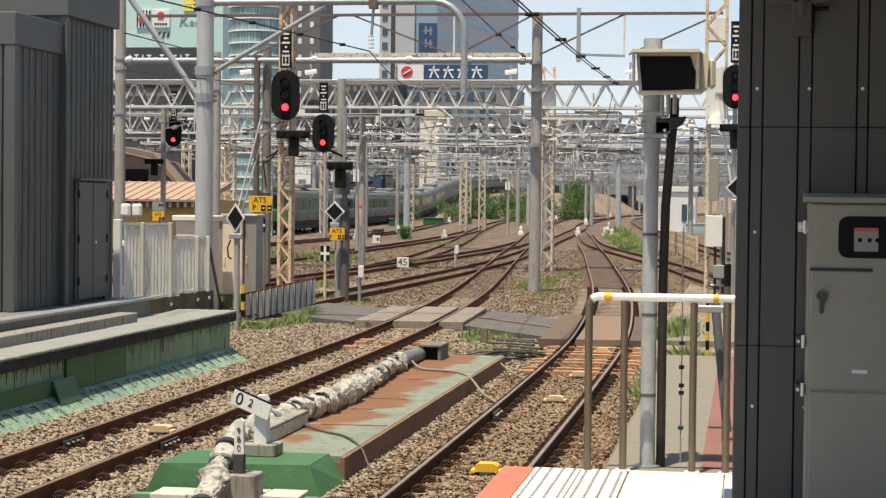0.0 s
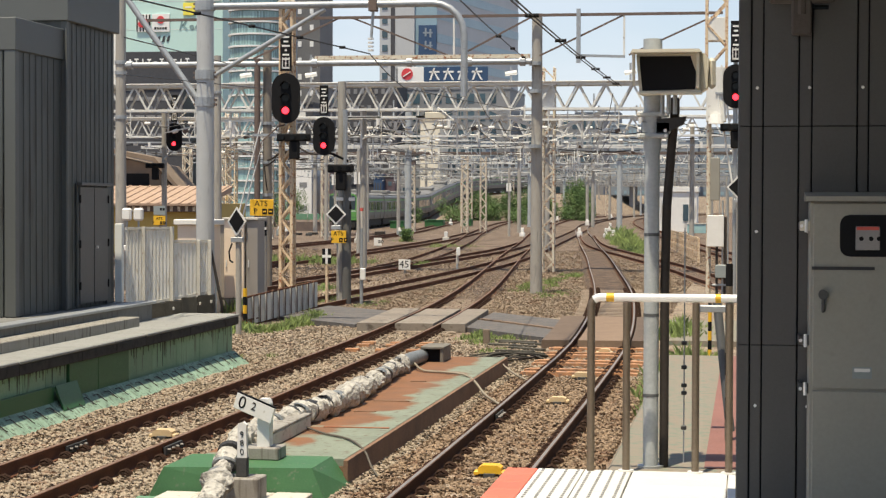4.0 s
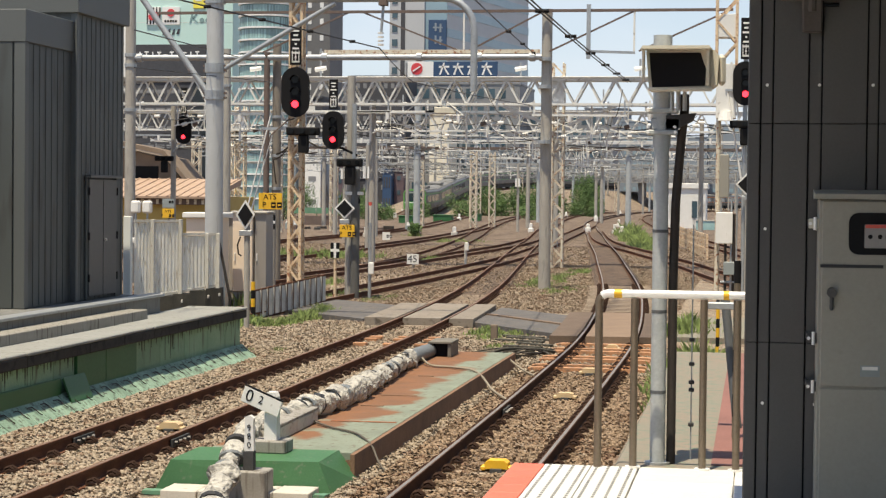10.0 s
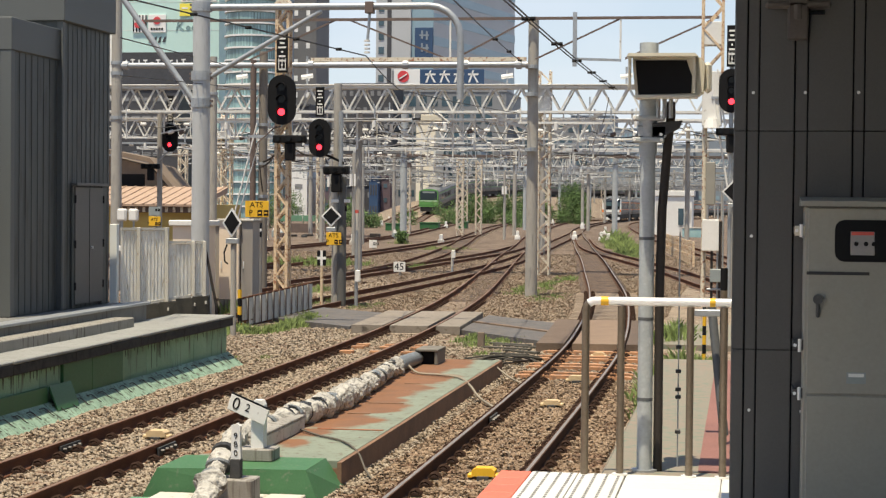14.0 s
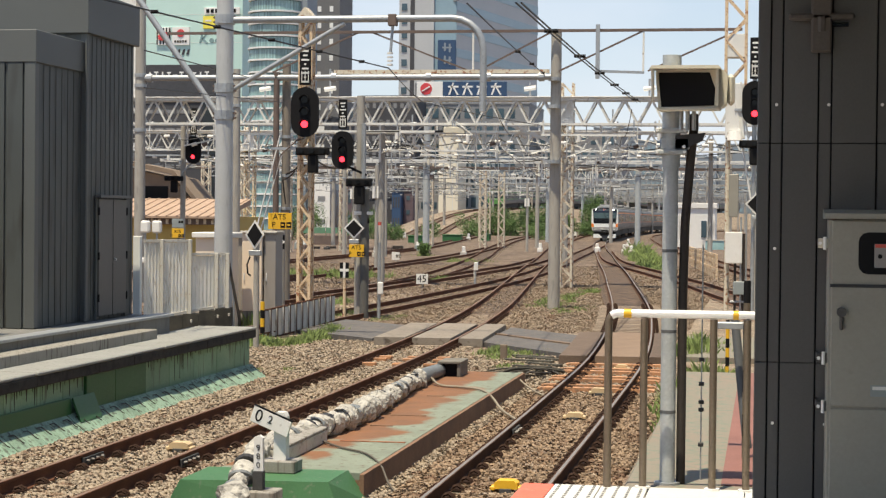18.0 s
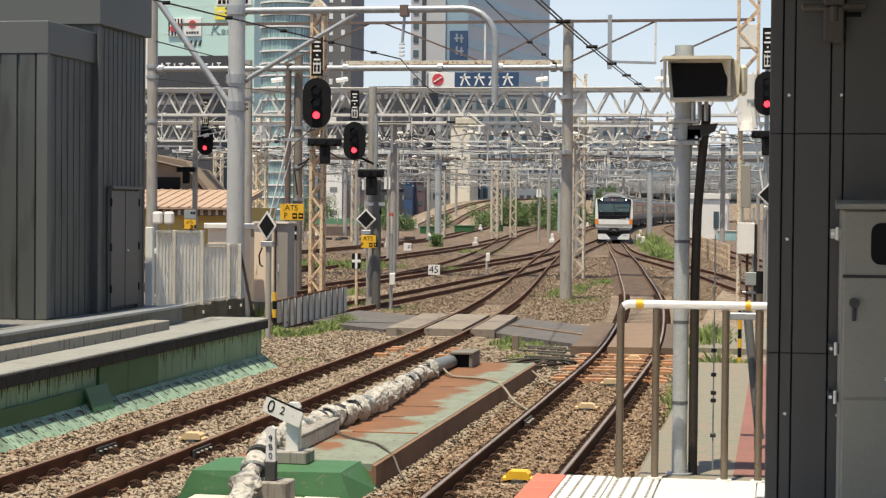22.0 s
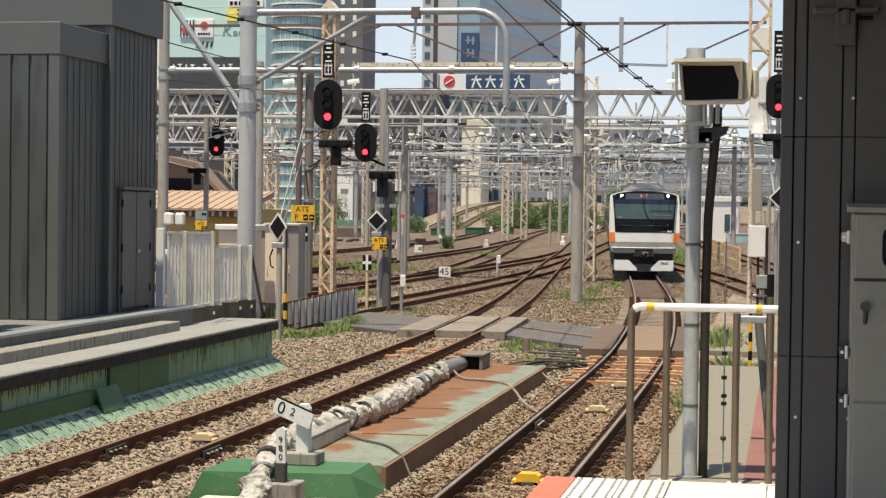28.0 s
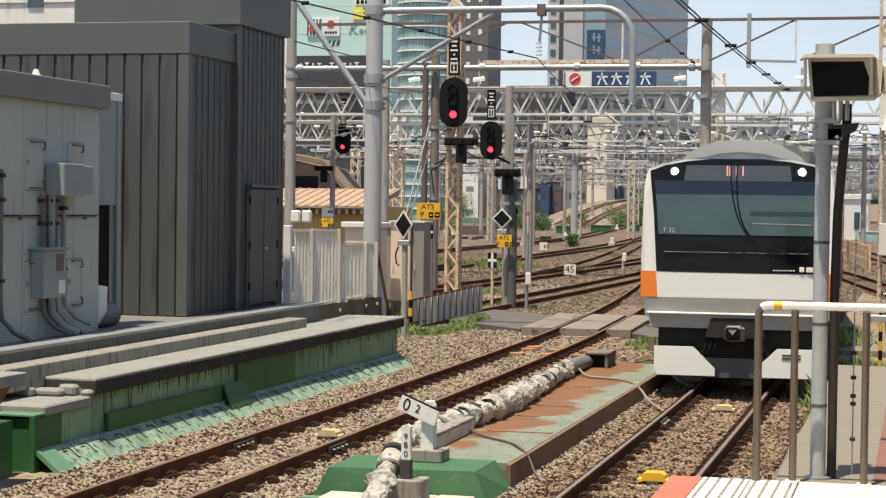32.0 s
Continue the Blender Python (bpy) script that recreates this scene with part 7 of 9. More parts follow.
def blue_tower():
    ob = thing("office_tower", (-97, 600, 0), "tall grey office tower with a blue glass strip and banded side", "building")
    part("wall", box(-23.1, -11.4, 0, 30, 0, 110, 0.1), TOWER, ob, "grey wall")
    part("side_wall", prism([(-4.0, 1.0), (12.6, 84.0), (-20.0, 84.0), (-12.0, 20.0)], 0, 110, axis="z"), TOWER, ob, "banded grey side receding from the street")
    part("glass_strip", box(-11.5, -4.0, 1.0, 30, 0, 110, 0.1), TOWER_BLUE, ob, "blue glass strip")
    part("dark_slot", box(-19.3, -17.9, -0.2, 0, 0, 110), HAZE_C, ob)
    pane = finish("window", box(-0.9, 0.9, -0.2, 0.1, -1.1, 1.1), CITY_GLASS)
    for r in range(14):
        share("window", pane, ob, pose(-21.3, 0, 40 + r * 4.6))
    for r in range(9):
        part("blue_band", prism([(-3.9, 0.8), (12.75, 84.0), (12.5, 84.0), (-4.1, 1.2)], 40.5 + r * 7.6, 43.4 + r * 7.6, axis="z"), TOWER_BLUE, ob, "blue window band")
    sg = part("vertical_sign", box(-10.1, -4.1, 0.3, 1.0, 50.8, 61.3, 0.05), NAVY, ob, "dark blue vertical sign with pale marks")
    for i in range(2):
        part("mark", box(-8.6, -5.4, 0.2, 0.3, 58.5 - i * 4.2, 59.0 - i * 4.2), HAZE_B, sg)
        part("mark", box(-8.0, -7.4, 0.15, 0.3, 57.6 - i * 4.2, 60.3 - i * 4.2), HAZE_B, sg)
        part("mark", box(-6.4, -5.8, 0.15, 0.3, 57.2 - i * 4.2, 60.0 - i * 4.2), HAZE_B, sg)
    part("roof_rail", bar((-20, 10, 71), (-3, 0, 74.5), 0.5), HAZE_A, ob)


def roof_sign():
    b = facade("office_block", "grey office block carrying a white and navy roof sign", -108, -58, 455, 30, 0, 31, HAZE_A, 7, 16, CITY_GLASS)
    s = thing("roof_sign", (-77, 456, 0), "white and navy rooftop sign with plain shapes", "sign")
    w = part("white_panel", box(-9.6, -3.0, 0, 0.6, 33.0, 36.8, 0.03), SIGN_WHITE, s, "white panel with a red emblem")
    n = part("navy_panel", box(-3.0, 13.2, 0, 0.6, 32.9, 36.8, 0.03), NAVY, s, "navy panel with white word bars")
    part("red_emblem", rod((-7.2, 0, 35.0), (-7.2, -0.1, 35.0), 1.5, 12), SIGN_RED, w)
    part("emblem_cut", bar((-8.2, -0.12, 34.4), (-6.3, -0.12, 35.6), 0.3, 0.3), SIGN_WHITE, w)
    for i in range(4):
        x = -1.6 + i * 3.6
        part("word_bar", box(x, x + 2.6, -0.1, 0, 35.3, 35.75), SIGN_WHITE, n)
        part("word_bar", prism([(x + 1.1, 36.5), (x + 1.5, 36.5), (x + 0.5, 33.5), (x + 0.0, 33.5)], -0.1, 0), SIGN_WHITE, n)
        part("word_bar", prism([(x + 1.2, 35.3), (x + 1.6, 35.3), (x + 2.7, 33.5), (x + 2.2, 33.5)], -0.1, 0), SIGN_WHITE, n)
    for x in (-10, -2, 6, 12):
        part("support_post", box(x - 0.2, x + 0.2, 0.7, 1.1, 31.4, 36.5), HAZE_A, s)


def low_blocks():
    facade("apartment_block", "dark grey apartment block with small white windows", -97.6, -88.8, 380, 12, 0, 62, APART, 18, 3, SIGN_WHITE, (0.3, 0.34))
    facade("low_block", "pale grey blank block behind the loop track", -74.4, -71.5, 300, 8, 0, 11.5, OFFWHITE, 3, 1, HAZE_A, (0.5, 0.2))
    facade("low_block", "grey block with louvres behind the loop track", -71.4, -69.8, 310, 8, 0, 7.0, HAZE_A, 3, 5, HAZE_C, (0.7, 0.35))
    facade("low_block", "dark grey block behind the loop track", -67.4, -61.5, 312, 8, 0, 6.0, HAZE_C, 2, 5, HAZE_A, (0.5, 0.3))
    facade("low_shop", "narrow plum-brown block behind the loop track", -59.45, -57.8, 302, 5, 0, 7.2, PLUM, 3, 1, CITY_GLASS, (0.4, 0.3))
    facade("office_block", "grey block with strip windows beyond the yard", -66, -36, 470, 20, 0, 25, HAZE_A, 6, 12, CITY_GLASS)
    facade("office_block", "pale block with strip windows beyond the yard", -101, -82, 345, 20, 0, 21.5, HAZE_C, 6, 8, OFFWHITE, (0.7, 0.25))
    facade("office_block", "dark block low behind the store", -114, -100, 320, 9, 0, 23, HAZE_C, 7, 6, HAZE_A, (0.8, 0.2))
    facade("white_hall", "blank white hall behind the loop track", -75.3, -70.7, 425, 12, 0, 22, CREAM_WALL, 1, 2, OFFWHITE, (0.08, 0.9))
    facade("blue_hall", "blue-grey hall behind the loop track", -72.9, -62, 440, 12, 0, 17.5, HAZE_B, 4, 5, CITY_GLASS)
    facade("grey_hall", "pale grey hall with window strips behind the gantries", -84, -75.8, 430, 12, 0, 15, HAZE_A, 4, 5, CITY_GLASS, (0.6, 0.4))
    facade("grey_hall", "blue-grey hall with dark windows behind the gantries", -61.5, -48, 435, 12, 0, 14, HAZE_B, 4, 7, HAZE_C, (0.6, 0.45))
    facade("low_shop", "low purple-brown block behind the loop track", -69.65, -67.55, 300, 6, 0, 8.0, PLUM, 2, 2, CITY_GLASS, (0.5, 0.5))
    facade("low_shop", "low dark blue block behind the loop track", -61.0, -59.5, 300, 6, 0, 7.0, NAVY, 2, 3, HAZE_C, (0.5, 0.5))
    facade("office_block", "dark flat-roofed block behind the first gantries", -96.5, -83.0, 436, 14, 0, 31.5, HAZE_C, 8, 7, HAZE_A, (0.5, 0.3))
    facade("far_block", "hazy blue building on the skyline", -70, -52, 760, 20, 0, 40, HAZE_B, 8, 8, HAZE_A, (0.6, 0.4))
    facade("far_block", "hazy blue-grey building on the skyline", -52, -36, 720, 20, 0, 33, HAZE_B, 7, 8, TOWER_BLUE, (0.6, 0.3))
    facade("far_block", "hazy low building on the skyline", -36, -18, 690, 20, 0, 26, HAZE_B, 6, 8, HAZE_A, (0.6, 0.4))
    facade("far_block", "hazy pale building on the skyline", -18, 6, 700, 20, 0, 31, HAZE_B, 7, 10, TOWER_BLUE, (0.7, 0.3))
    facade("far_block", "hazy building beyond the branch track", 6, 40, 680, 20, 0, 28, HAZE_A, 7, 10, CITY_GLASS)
    facade("white_shed", "small white shed beside the branch track", -8.4, -4.6, 175, 5, 0, 3.9, OFFWHITE, 1, 2, CITY_GLASS, (0.3, 0.4))
    sb = facade("side_block", "white panelled building behind the huts", -38, -29.0, 60, 10, 0, 14, OFFWHITE, 5, 4, CITY_GLASS, (0.3, 0.1))
    for i in range(12):
        part("panel_joint", box(-4.5, 4.5, -0.05, 0.0, 1 + i * 1.1, 1.03 + i * 1.1), HAZE_A, sb)
    facade("side_annex", "narrow white annex beside a dark gap", -28.6, -27.85, 61, 8, 0, 13, OFFWHITE, 1, 1, OFFWHITE, (0.1, 0.1))
    br = thing("road_bridge", (-30, 445, 0), "grey road bridge spanning the yard far off", "bridge")
    part("deck", box(-45, 80, 0, 14, 7.0, 8.4, 0.05), HAZE_A, br, "grey bridge deck")
    part("parapet", box(-45, 80, -0.3, 0, 8.4, 9.6, 0.05), HAZE_B, br)
    for i in range(9):
        part("pier", box(-40 + i * 14, -38.6 + i * 14, 2, 12, 0, 7.0, 0.05), HAZE_A, br)


shop_building()
glass_cylinder()
blue_tower()
roof_sign()
low_blocks()


# ---- cream shed with tiled roof across the yard ----
def tiled_shed():
    ob = thing("tiled_shed", (-33.0, 100, 0), "mustard-walled shed with a pale orange tiled roof", "shed")
    part("wall", box(-4.6, 2.9, 0, 9, -0.2, 2.72, 0.02), MUSTARD, ob, "mustard wall")
    part("roof_slope", prism([(-0.9, 2.6), (-0.9, 2.72), (5.0, 3.75), (5.0, 3.4)], -4.9, 3.2, axis="x"), ROOF_TILE, ob, "sunlit tile roof")
    for i in range(14):
        part("tile_rib", bar((-4.8 + i * 0.6, -0.92, 2.74), (-4.8 + i * 0.6, 5.0, 3.77), 0.1, 0.05), ROOF_TILE, ob)
    part("eave_band", box(-2.0, 3.0, -0.55, -0.3, 2.25, 2.6, 0.02), BROWN_STEEL, ob, "dark slatted eave band")
    for i in range(11):
        part("eave_slat", box(-1.9 + i * 0.44, -1.75 + i * 0.44, -0.6, -0.55, 2.28, 2.56), CREAM, ob)
    ob2 = thing("gabled_shed", (-35.3, 106, 0), "brown timber shed end under a sloping roof", "shed")
    part("wall", prism([(-2.4, -0.2), (1.6, -0.2), (1.6, 3.6), (0.4, 5.0), (-2.4, 5.6)], 0, 5), SHED_BROWN, ob2)
    # black slab on the wall paints the unlit inside
    part("opening", box(-1.6, 0.1, -0.06, 0.05, 3.3, 4.5), BLACK, ob2, "black slab for the shade inside the opening")
    part("roof", prism([(-2.6, 5.8), (0.5, 5.2), (2.0, 3.5), (2.2, 3.6), (0.6, 5.45), (-2.6, 6.05)], -0.6, 1.2), SHED_BROWN, ob2)


MUSTARD = surf("mustard_wall", (0.52, 0.38, 0.12), (0.45, 0.32, 0.1), 0.8, size=1.5)
ROOF_TILE = surf("pale_orange_tiles", (0.42, 0.30, 0.22), (0.33, 0.23, 0.165), 0.8, size=0.8, dirt=(0.34, 0.24, 0.16), dirt_size=1.0, dirt_amount=0.3)
SHED_BROWN = surf("brown_boards", (0.22, 0.17, 0.125), (0.16, 0.12, 0.09), 0.85, size=0.6)
tiled_shed()


# ---- the strip between the two near tracks ----
COVER_GREEN = surf("dusty_cover_green", (0.055, 0.16, 0.065), (0.045, 0.13, 0.052), 0.6, size=0.5, bump=0.05, dirt=(0.13, 0.17, 0.11), dirt_size=0.3, dirt_amount=0.25)


def island():
    ob = thing("centre_slab", (0, 0, 0), "rust-stained green-painted slab between the tracks", "slab", kind="structure")
    for i in range(7):
        y0 = 18.98 + i * 1.865
        part("slab_plate", box(-5.72, -4.16, y0, y0 + 1.861, 0.02, 0.1, 0.004), DECK, ob, "rust-worn green deck plate")
    for y, w in ((21.6, 0.8), (23.3, 0.3), (24.6, 0.5), (27.4, 0.25)):
        part("bare_strip", box(-5.0, -5.0 + w, y, y + 0.05, 0.1, 0.112, 0.004), SLAB_RUST if w > 0.6 else SLAB_SIDE, ob, "short rusty bar")
    part("slab_edge", box(-4.16, -4.11, 18.9, 32.05, -0.22, 0.095, 0.005), SLAB_SIDE, ob, "dark brown edge beam")
    part("slab_core", box(-5.7, -4.17, 18.96, 32.0, -0.25, 0.018), SLAB_SIDE, ob)
    part("end_beam", box(-5.72, -4.15, 32.04, 32.16, -0.2, 0.07, 0.008), BROWN_STEEL, ob)
    cv = thing("green_cover", (0, 0, 0), "dark green steel ramp cover with a light green top", "cover")
    part("front_slope", strip([[(-5.8, 17.9, 0.12), (-4.3, 18.08, 0.12)], [(-5.96, 17.87, -0.2), (-4.16, 18.04, -0.2)]], None), COVER_GREEN, cv, "green front slope")
    part("end_slope", strip([[(-4.3, 18.08, 0.12), (-4.3, 19.0, 0.12)], [(-4.16, 18.04, -0.2), (-4.06, 18.95, -0.2)]], None), COVER_GREEN, cv, "green end slope")
    part("end_slope", strip([[(-5.8, 17.9, 0.12), (-5.8, 18.9, 0.12)], [(-5.96, 17.87, -0.2), (-6.0, 18.9, -0.2)]], None), COVER_GREEN, cv, "green end slope")
    part("top_plate", prism([(-5.8, 17.9), (-4.3, 18.08), (-4.3, 18.97), (-5.8, 18.9)], 0.1, 0.124, axis="z"), COVER_GREEN, cv, "dusty green top plate")
    part("foot_flange", prism([(-6.0, 17.6), (-4.15, 17.7), (-4.13, 17.84), (-6.0, 17.74)], -0.19, -0.15, axis="z"), GREEN_LIT, cv)
    for c in range(4):
        tr = thing("paving_slab", (-5.75 + c * 0.37, 17.42 + c * 0.04, -0.09), "pale flat concrete paving slab", "slab", "paving slabs")
        part("slab", box(0, 0.366, 0, 0.44, -0.12, -0.02, 0.008), PALE, tr)


island()


TROUGH_GREY = surf("brown_grey_trough", (0.2, 0.185, 0.16), (0.13, 0.12, 0.10), 0.9, size=0.2)


def wrapped_pipe():
    ob = thing("wrapped_pipe", (0, 0, 0), "pipe bundled in crumpled white wrapping with dark ties", "pipe")
    ctl = [(14.2, -4.3, -0.02), (15.0, -4.53, 0.06), (16.2, -4.8, 0.10), (17.6, -5.06, 0.22), (18.8, -5.30, 0.26), (19.9, -5.42, 0.24), (21.2, -5.36, 0.24), (22.6, -5.22, 0.24), (24.5, -5.2, 0.24), (26.6, -5.30, 0.24), (29, -5.40, 0.24)]
    pts = smooth_path(ctl, 0.07)
    rng = random.Random(8)
    radii, wob = [], []
    for i, p in enumerate(pts):
        fold = 0.022 * math.sin(i * 0.9) + 0.02 * math.sin(i * 0.37 + 1) + rng.uniform(-0.012, 0.012)
        radii.append((0.108 if p.y > 19.5 else 0.095) + fold + (0.03 if p.y > 21.8 and p.y < 25 else 0))
        wob.append(p + Vector((rng.uniform(-0.012, 0.012), 0, rng.uniform(-0.012, 0.012))))
    bm = pipe(wob, 0.14, 14, None, radii)
    for v in bm.verts:
        v.co += Vector(noise.noise_vector(v.co * 5)) * 0.055 + Vector(noise.noise_vector(v.co * 14)) * 0.015
    part("wrapping", bm, WRAP_WHITE, ob, "crumpled white sheeting")
    for i in range(10, len(pts) - 6, 9):
        if rng.random() < 0.65:
            part("tie", pipe([pts[i], pts[i] + (pts[i + 1] - pts[i]) * rng.uniform(0.2, 1.1) + Vector((0, 0, 0.02))], 0.128, 14), WIRE if rng.random() < 0.5 else WRAP_GREY, ob, "dark tie band")
    for k, i in enumerate((103, 108, 117, 124, 139, 152, 171, 186, 197)):
        c, way = pts[i], (pts[i + 1] - pts[i]).normalized()
        side = Vector((way.y, -way.x, 0))
        rag = []
        for s in range(5):
            u = c + way * (s * 0.05)
            rag.append([u + side * (0.135 * math.cos(a)) + Vector((0, 0, 0.135 * math.sin(a) + rng.uniform(0, 0.02))) for a in (0.25 + 0.1 * s + 0.4 * q + 0.3 * (k % 3) for q in range(5))])
        part("rag", strip(rag, None), WIRE if k % 3 else WRAP_GREY, ob, "dark torn sheeting")
    part("grey_sleeve", pipe(smooth_path([(28.6, -5.39, 0.24), (29.6, -5.42, 0.23), (30.6, -5.44, 0.2), (31.4, -5.42, 0.18)], 0.2), 0.12, 12), WRAP_GREY, ob, "dark grey end sleeve", True)
    t = thing("cable_trough", (-5.24, 30.8, 0.1), "hollow grey concrete cable trough end", "trough")
    part("wall", box(-0.19, -0.13, 0, 0.8, 0, 0.22, 0.008), TROUGH_GREY, t)
    part("wall", box(0.13, 0.19, 0, 0.8, 0, 0.22, 0.008), TROUGH_GREY, t)
    part("lid", box(-0.2, 0.2, -0.02, 0.8, 0.221, 0.265, 0.01), TROUGH_GREY, t)
    # solid black core paints the shade in the trough
    part("hollow", box(-0.128, 0.128, 0.1, 0.75, 0, 0.215), BLACK, t, "black fill for the shade inside the trough")
    for i in range(2):
        b = thing("trough_block", (-5.28, 19.45 + i * 1.03, 0.1), "weathered grey concrete trough block on the slab", "block", "trough blocks")
        part("block", box(-0.15, 0.15, 0, 1.02, 0, 0.15, 0.012), PALE, b)
        part("lid", box(-0.155, 0.155, 0, 1.02, 0.151, 0.185, 0.008), GREY_CONC, b)


wrapped_pipe()


def markers():
    m = thing("distance_marker", (-4.96, 18.68, 0.124), "white post with a tilted number board on a grey block", "marker post")
    part("base_block", box(-0.19, 0.19, -0.14, 0.2, 0.0, 0.13, 0.012), GREY_CONC, m, "grey concrete base")
    part("post", prism([(-0.06, 0.13), (0.075, 0.13), (0.075, 0.58), (0.05, 0.63), (-0.03, 0.63), (-0.05, 0.58)], -0.06, 0.08), WHITE, m, "white post")
    bd = part("board", box(-0.27, 0.2, -0.012, 0.012, -0.085, 0.085, 0.004), WHITE, m, "white board with black digits")
    bd.matrix_basis = pose(-0.05, -0.085, 0.525, 0, 19, -14)
    part("board_edge", box(-0.27, 0.2, -0.012, 0.012, 0.085, 0.1), BLACK, bd)
    writing("0", 0.19, BLACK, bd, pose(-0.18, -0.014, 0, 90, 0, 0))
    writing("2", 0.12, BLACK, bd, pose(-0.04, -0.014, 0.01, 90, 0, 0))
    s = thing("number_post", (-4.87, 17.5, -0.06), "small white post with stacked digits on a grey block", "marker post")
    part("base_block", box(-0.19, 0.2, -0.14, 0.2, -0.12, 0.17, 0.012), GREY_CONC, s)
    part("dark_foot", box(-0.045, 0.06, -0.05, 0.05, 0.17, 0.36, 0.006), BLACK_GREY, s)
    pl = part("plate", prism([(-0.04, 0.36), (0.06, 0.36), (0.05, 0.62), (0.055, 0.68), (0.02, 0.71), (-0.035, 0.69), (-0.035, 0.62)], -0.03, 0.03), WHITE, s)
    for i, d in enumerate("980"):
        writing(d, 0.085, BLACK, pl, pose(0.01, -0.032, 0.585 - 0.085 * i, 90, 0, 0) @ pose(0, 0, 0, 0, 0, 8))


BLACK_GREY = surf("dark_grey_block", (0.06, 0.06, 0.06), (0.045, 0.045, 0.045), 0.8)
markers()


def loose_cable(points, r, material, label):
    ob = thing("cable", (0, 0, 0), label, "cable", "loose cables")
    part("sheath", pipe(smooth_path(points, 0.1), r, 8), material, ob, "", True)


CABLE_DARK = surf("dark_brown_cable", (0.11, 0.095, 0.075), (0.07, 0.06, 0.05), 0.7)
CABLE = surf("grey_cable", (0.30, 0.26, 0.20), (0.2, 0.17, 0.13), 0.7)
loose_cable([(21.6, -5.3, 0.13), (21.25, -5.1, 0.13), (20.85, -4.8, 0.12), (20.5, -4.48, 0.12), (19.95, -4.22, 0.12), (19.7, -4.08, 0.06), (19.5, -3.98, -0.06), (19.4, -3.88, -0.15)], 0.013, CABLE_DARK, "dark cable drooping over the slab edge")
loose_cable([(29.4, -5.3, 0.2), (28.9, -5.05, 0.13), (28.7, -4.7, 0.13), (28.3, -4.3, 0.13), (27.9, -4.08, 0.06), (27.3, -3.85, -0.06), (26.6, -3.55, -0.12), (26.3, -3.42, -0.15)], 0.02, CABLE, "pale cable snaking off the slab into the ballast")
loose_cable([(32.6, -4.3, 0.05), (32.2, -4.18, 0.08), (31.5, -4.15, 0.05), (30.9, -3.85, -0.08), (30.2, -3.5, -0.14)], 0.017, CABLE, "short pale cable end beside the slab")
rng = random.Random(77)
for i in range(9):
    j = lambda s: rng.uniform(-s, s)
    loose_cable([(33.0 + j(0.5), -5.1 + j(0.5), -0.11), (33.6 + j(0.6), -4.5 + j(0.2), -0.06 + 0.012 * i), (34.3 + j(0.7), -4.1 + j(0.15), -0.08 + 0.01 * i), (35.2 + j(0.9), -3.75 + j(0.15), -0.13)], rng.choice((0.014, 0.02, 0.026)), BLOCK_DARK if i % 3 else RUBBER, "dark cable lying in a tangle by the track")


def beacon(x, y, mat, label, w=0.24, d=0.2, h=0.09):
    ob = thing("track_beacon", (x, y, -0.13), label, "track beacon", "track beacons")
    part("body", prism([(-w / 2, 0.02), (w / 2, 0.02), (w / 2, h * 0.75), (w / 2 - 0.04, h), (-w / 2 + 0.04, h), (-w / 2, h * 0.75)], -d / 2, d / 2), mat, ob)
    part("mount", box(-w / 2 + 0.06, w / 2 - 0.06, -d / 2 - 0.03, d / 2 + 0.03, -0.06, 0.025, 0.005), BLACK_GREY, ob)
    for s in (-1, 1):
        part("ear", box(s * (w / 2 + 0.02) - 0.03, s * (w / 2 + 0.02) + 0.03, -0.08, 0.08, 0.0, 0.045, 0.01), mat, ob)


beacon(-2.71, 19.7, YELLOW, "bright yellow track beacon between the rails", 0.25, 0.2, 0.11)
beacon(-2.72, 27.0, BUFF, "buff track beacon between the rails")
beacon(-7.15, 22.1, BUFF, "buff track beacon between the rusty rails", 0.25, 0.2, 0.1)
beacon(-2.7, 30.9, BUFF, "buff track beacon on the wooden sleepers", 0.26, 0.2, 0.1)
beacon(-2.72, 36.0, BUFF, "small buff beacon by the crossing", 0.22, 0.18, 0.1)


def joint_plate(x, y, side):
    ob = thing("rail_joint_plate", (x, y, -0.09), "black bolted joint plate on the rail side", "joint plate", "rail joint plates")
    part("plate", box(-0.015, 0.015, -0.33, 0.33, -0.05, 0.045, 0.004), BLACK_GREY, ob)
    for i in range(4):
        part("bolt", rod((side * 0.012, -0.24 + i * 0.16, 0), (side * 0.055, -0.24 + i * 0.16, 0), 0.022, 6), COUPLER, ob)


joint_plate(-7.26 - GAUGE + 0.035, 20.75, 1)
joint_plate(-7.26 + GAUGE - 0.04, 20.9, -1)
joint_plate(-7.26 + GAUGE + 0.04, 20.9, 1)
joint_plate(-2.78 - GAUGE + 0.04, 24.9, 1)


PLANK_MID = surf("crossing_panel_mid", (0.215, 0.15, 0.103), (0.155, 0.107, 0.074), 0.85, size=0.6, fine=0.03, vary=0.12)


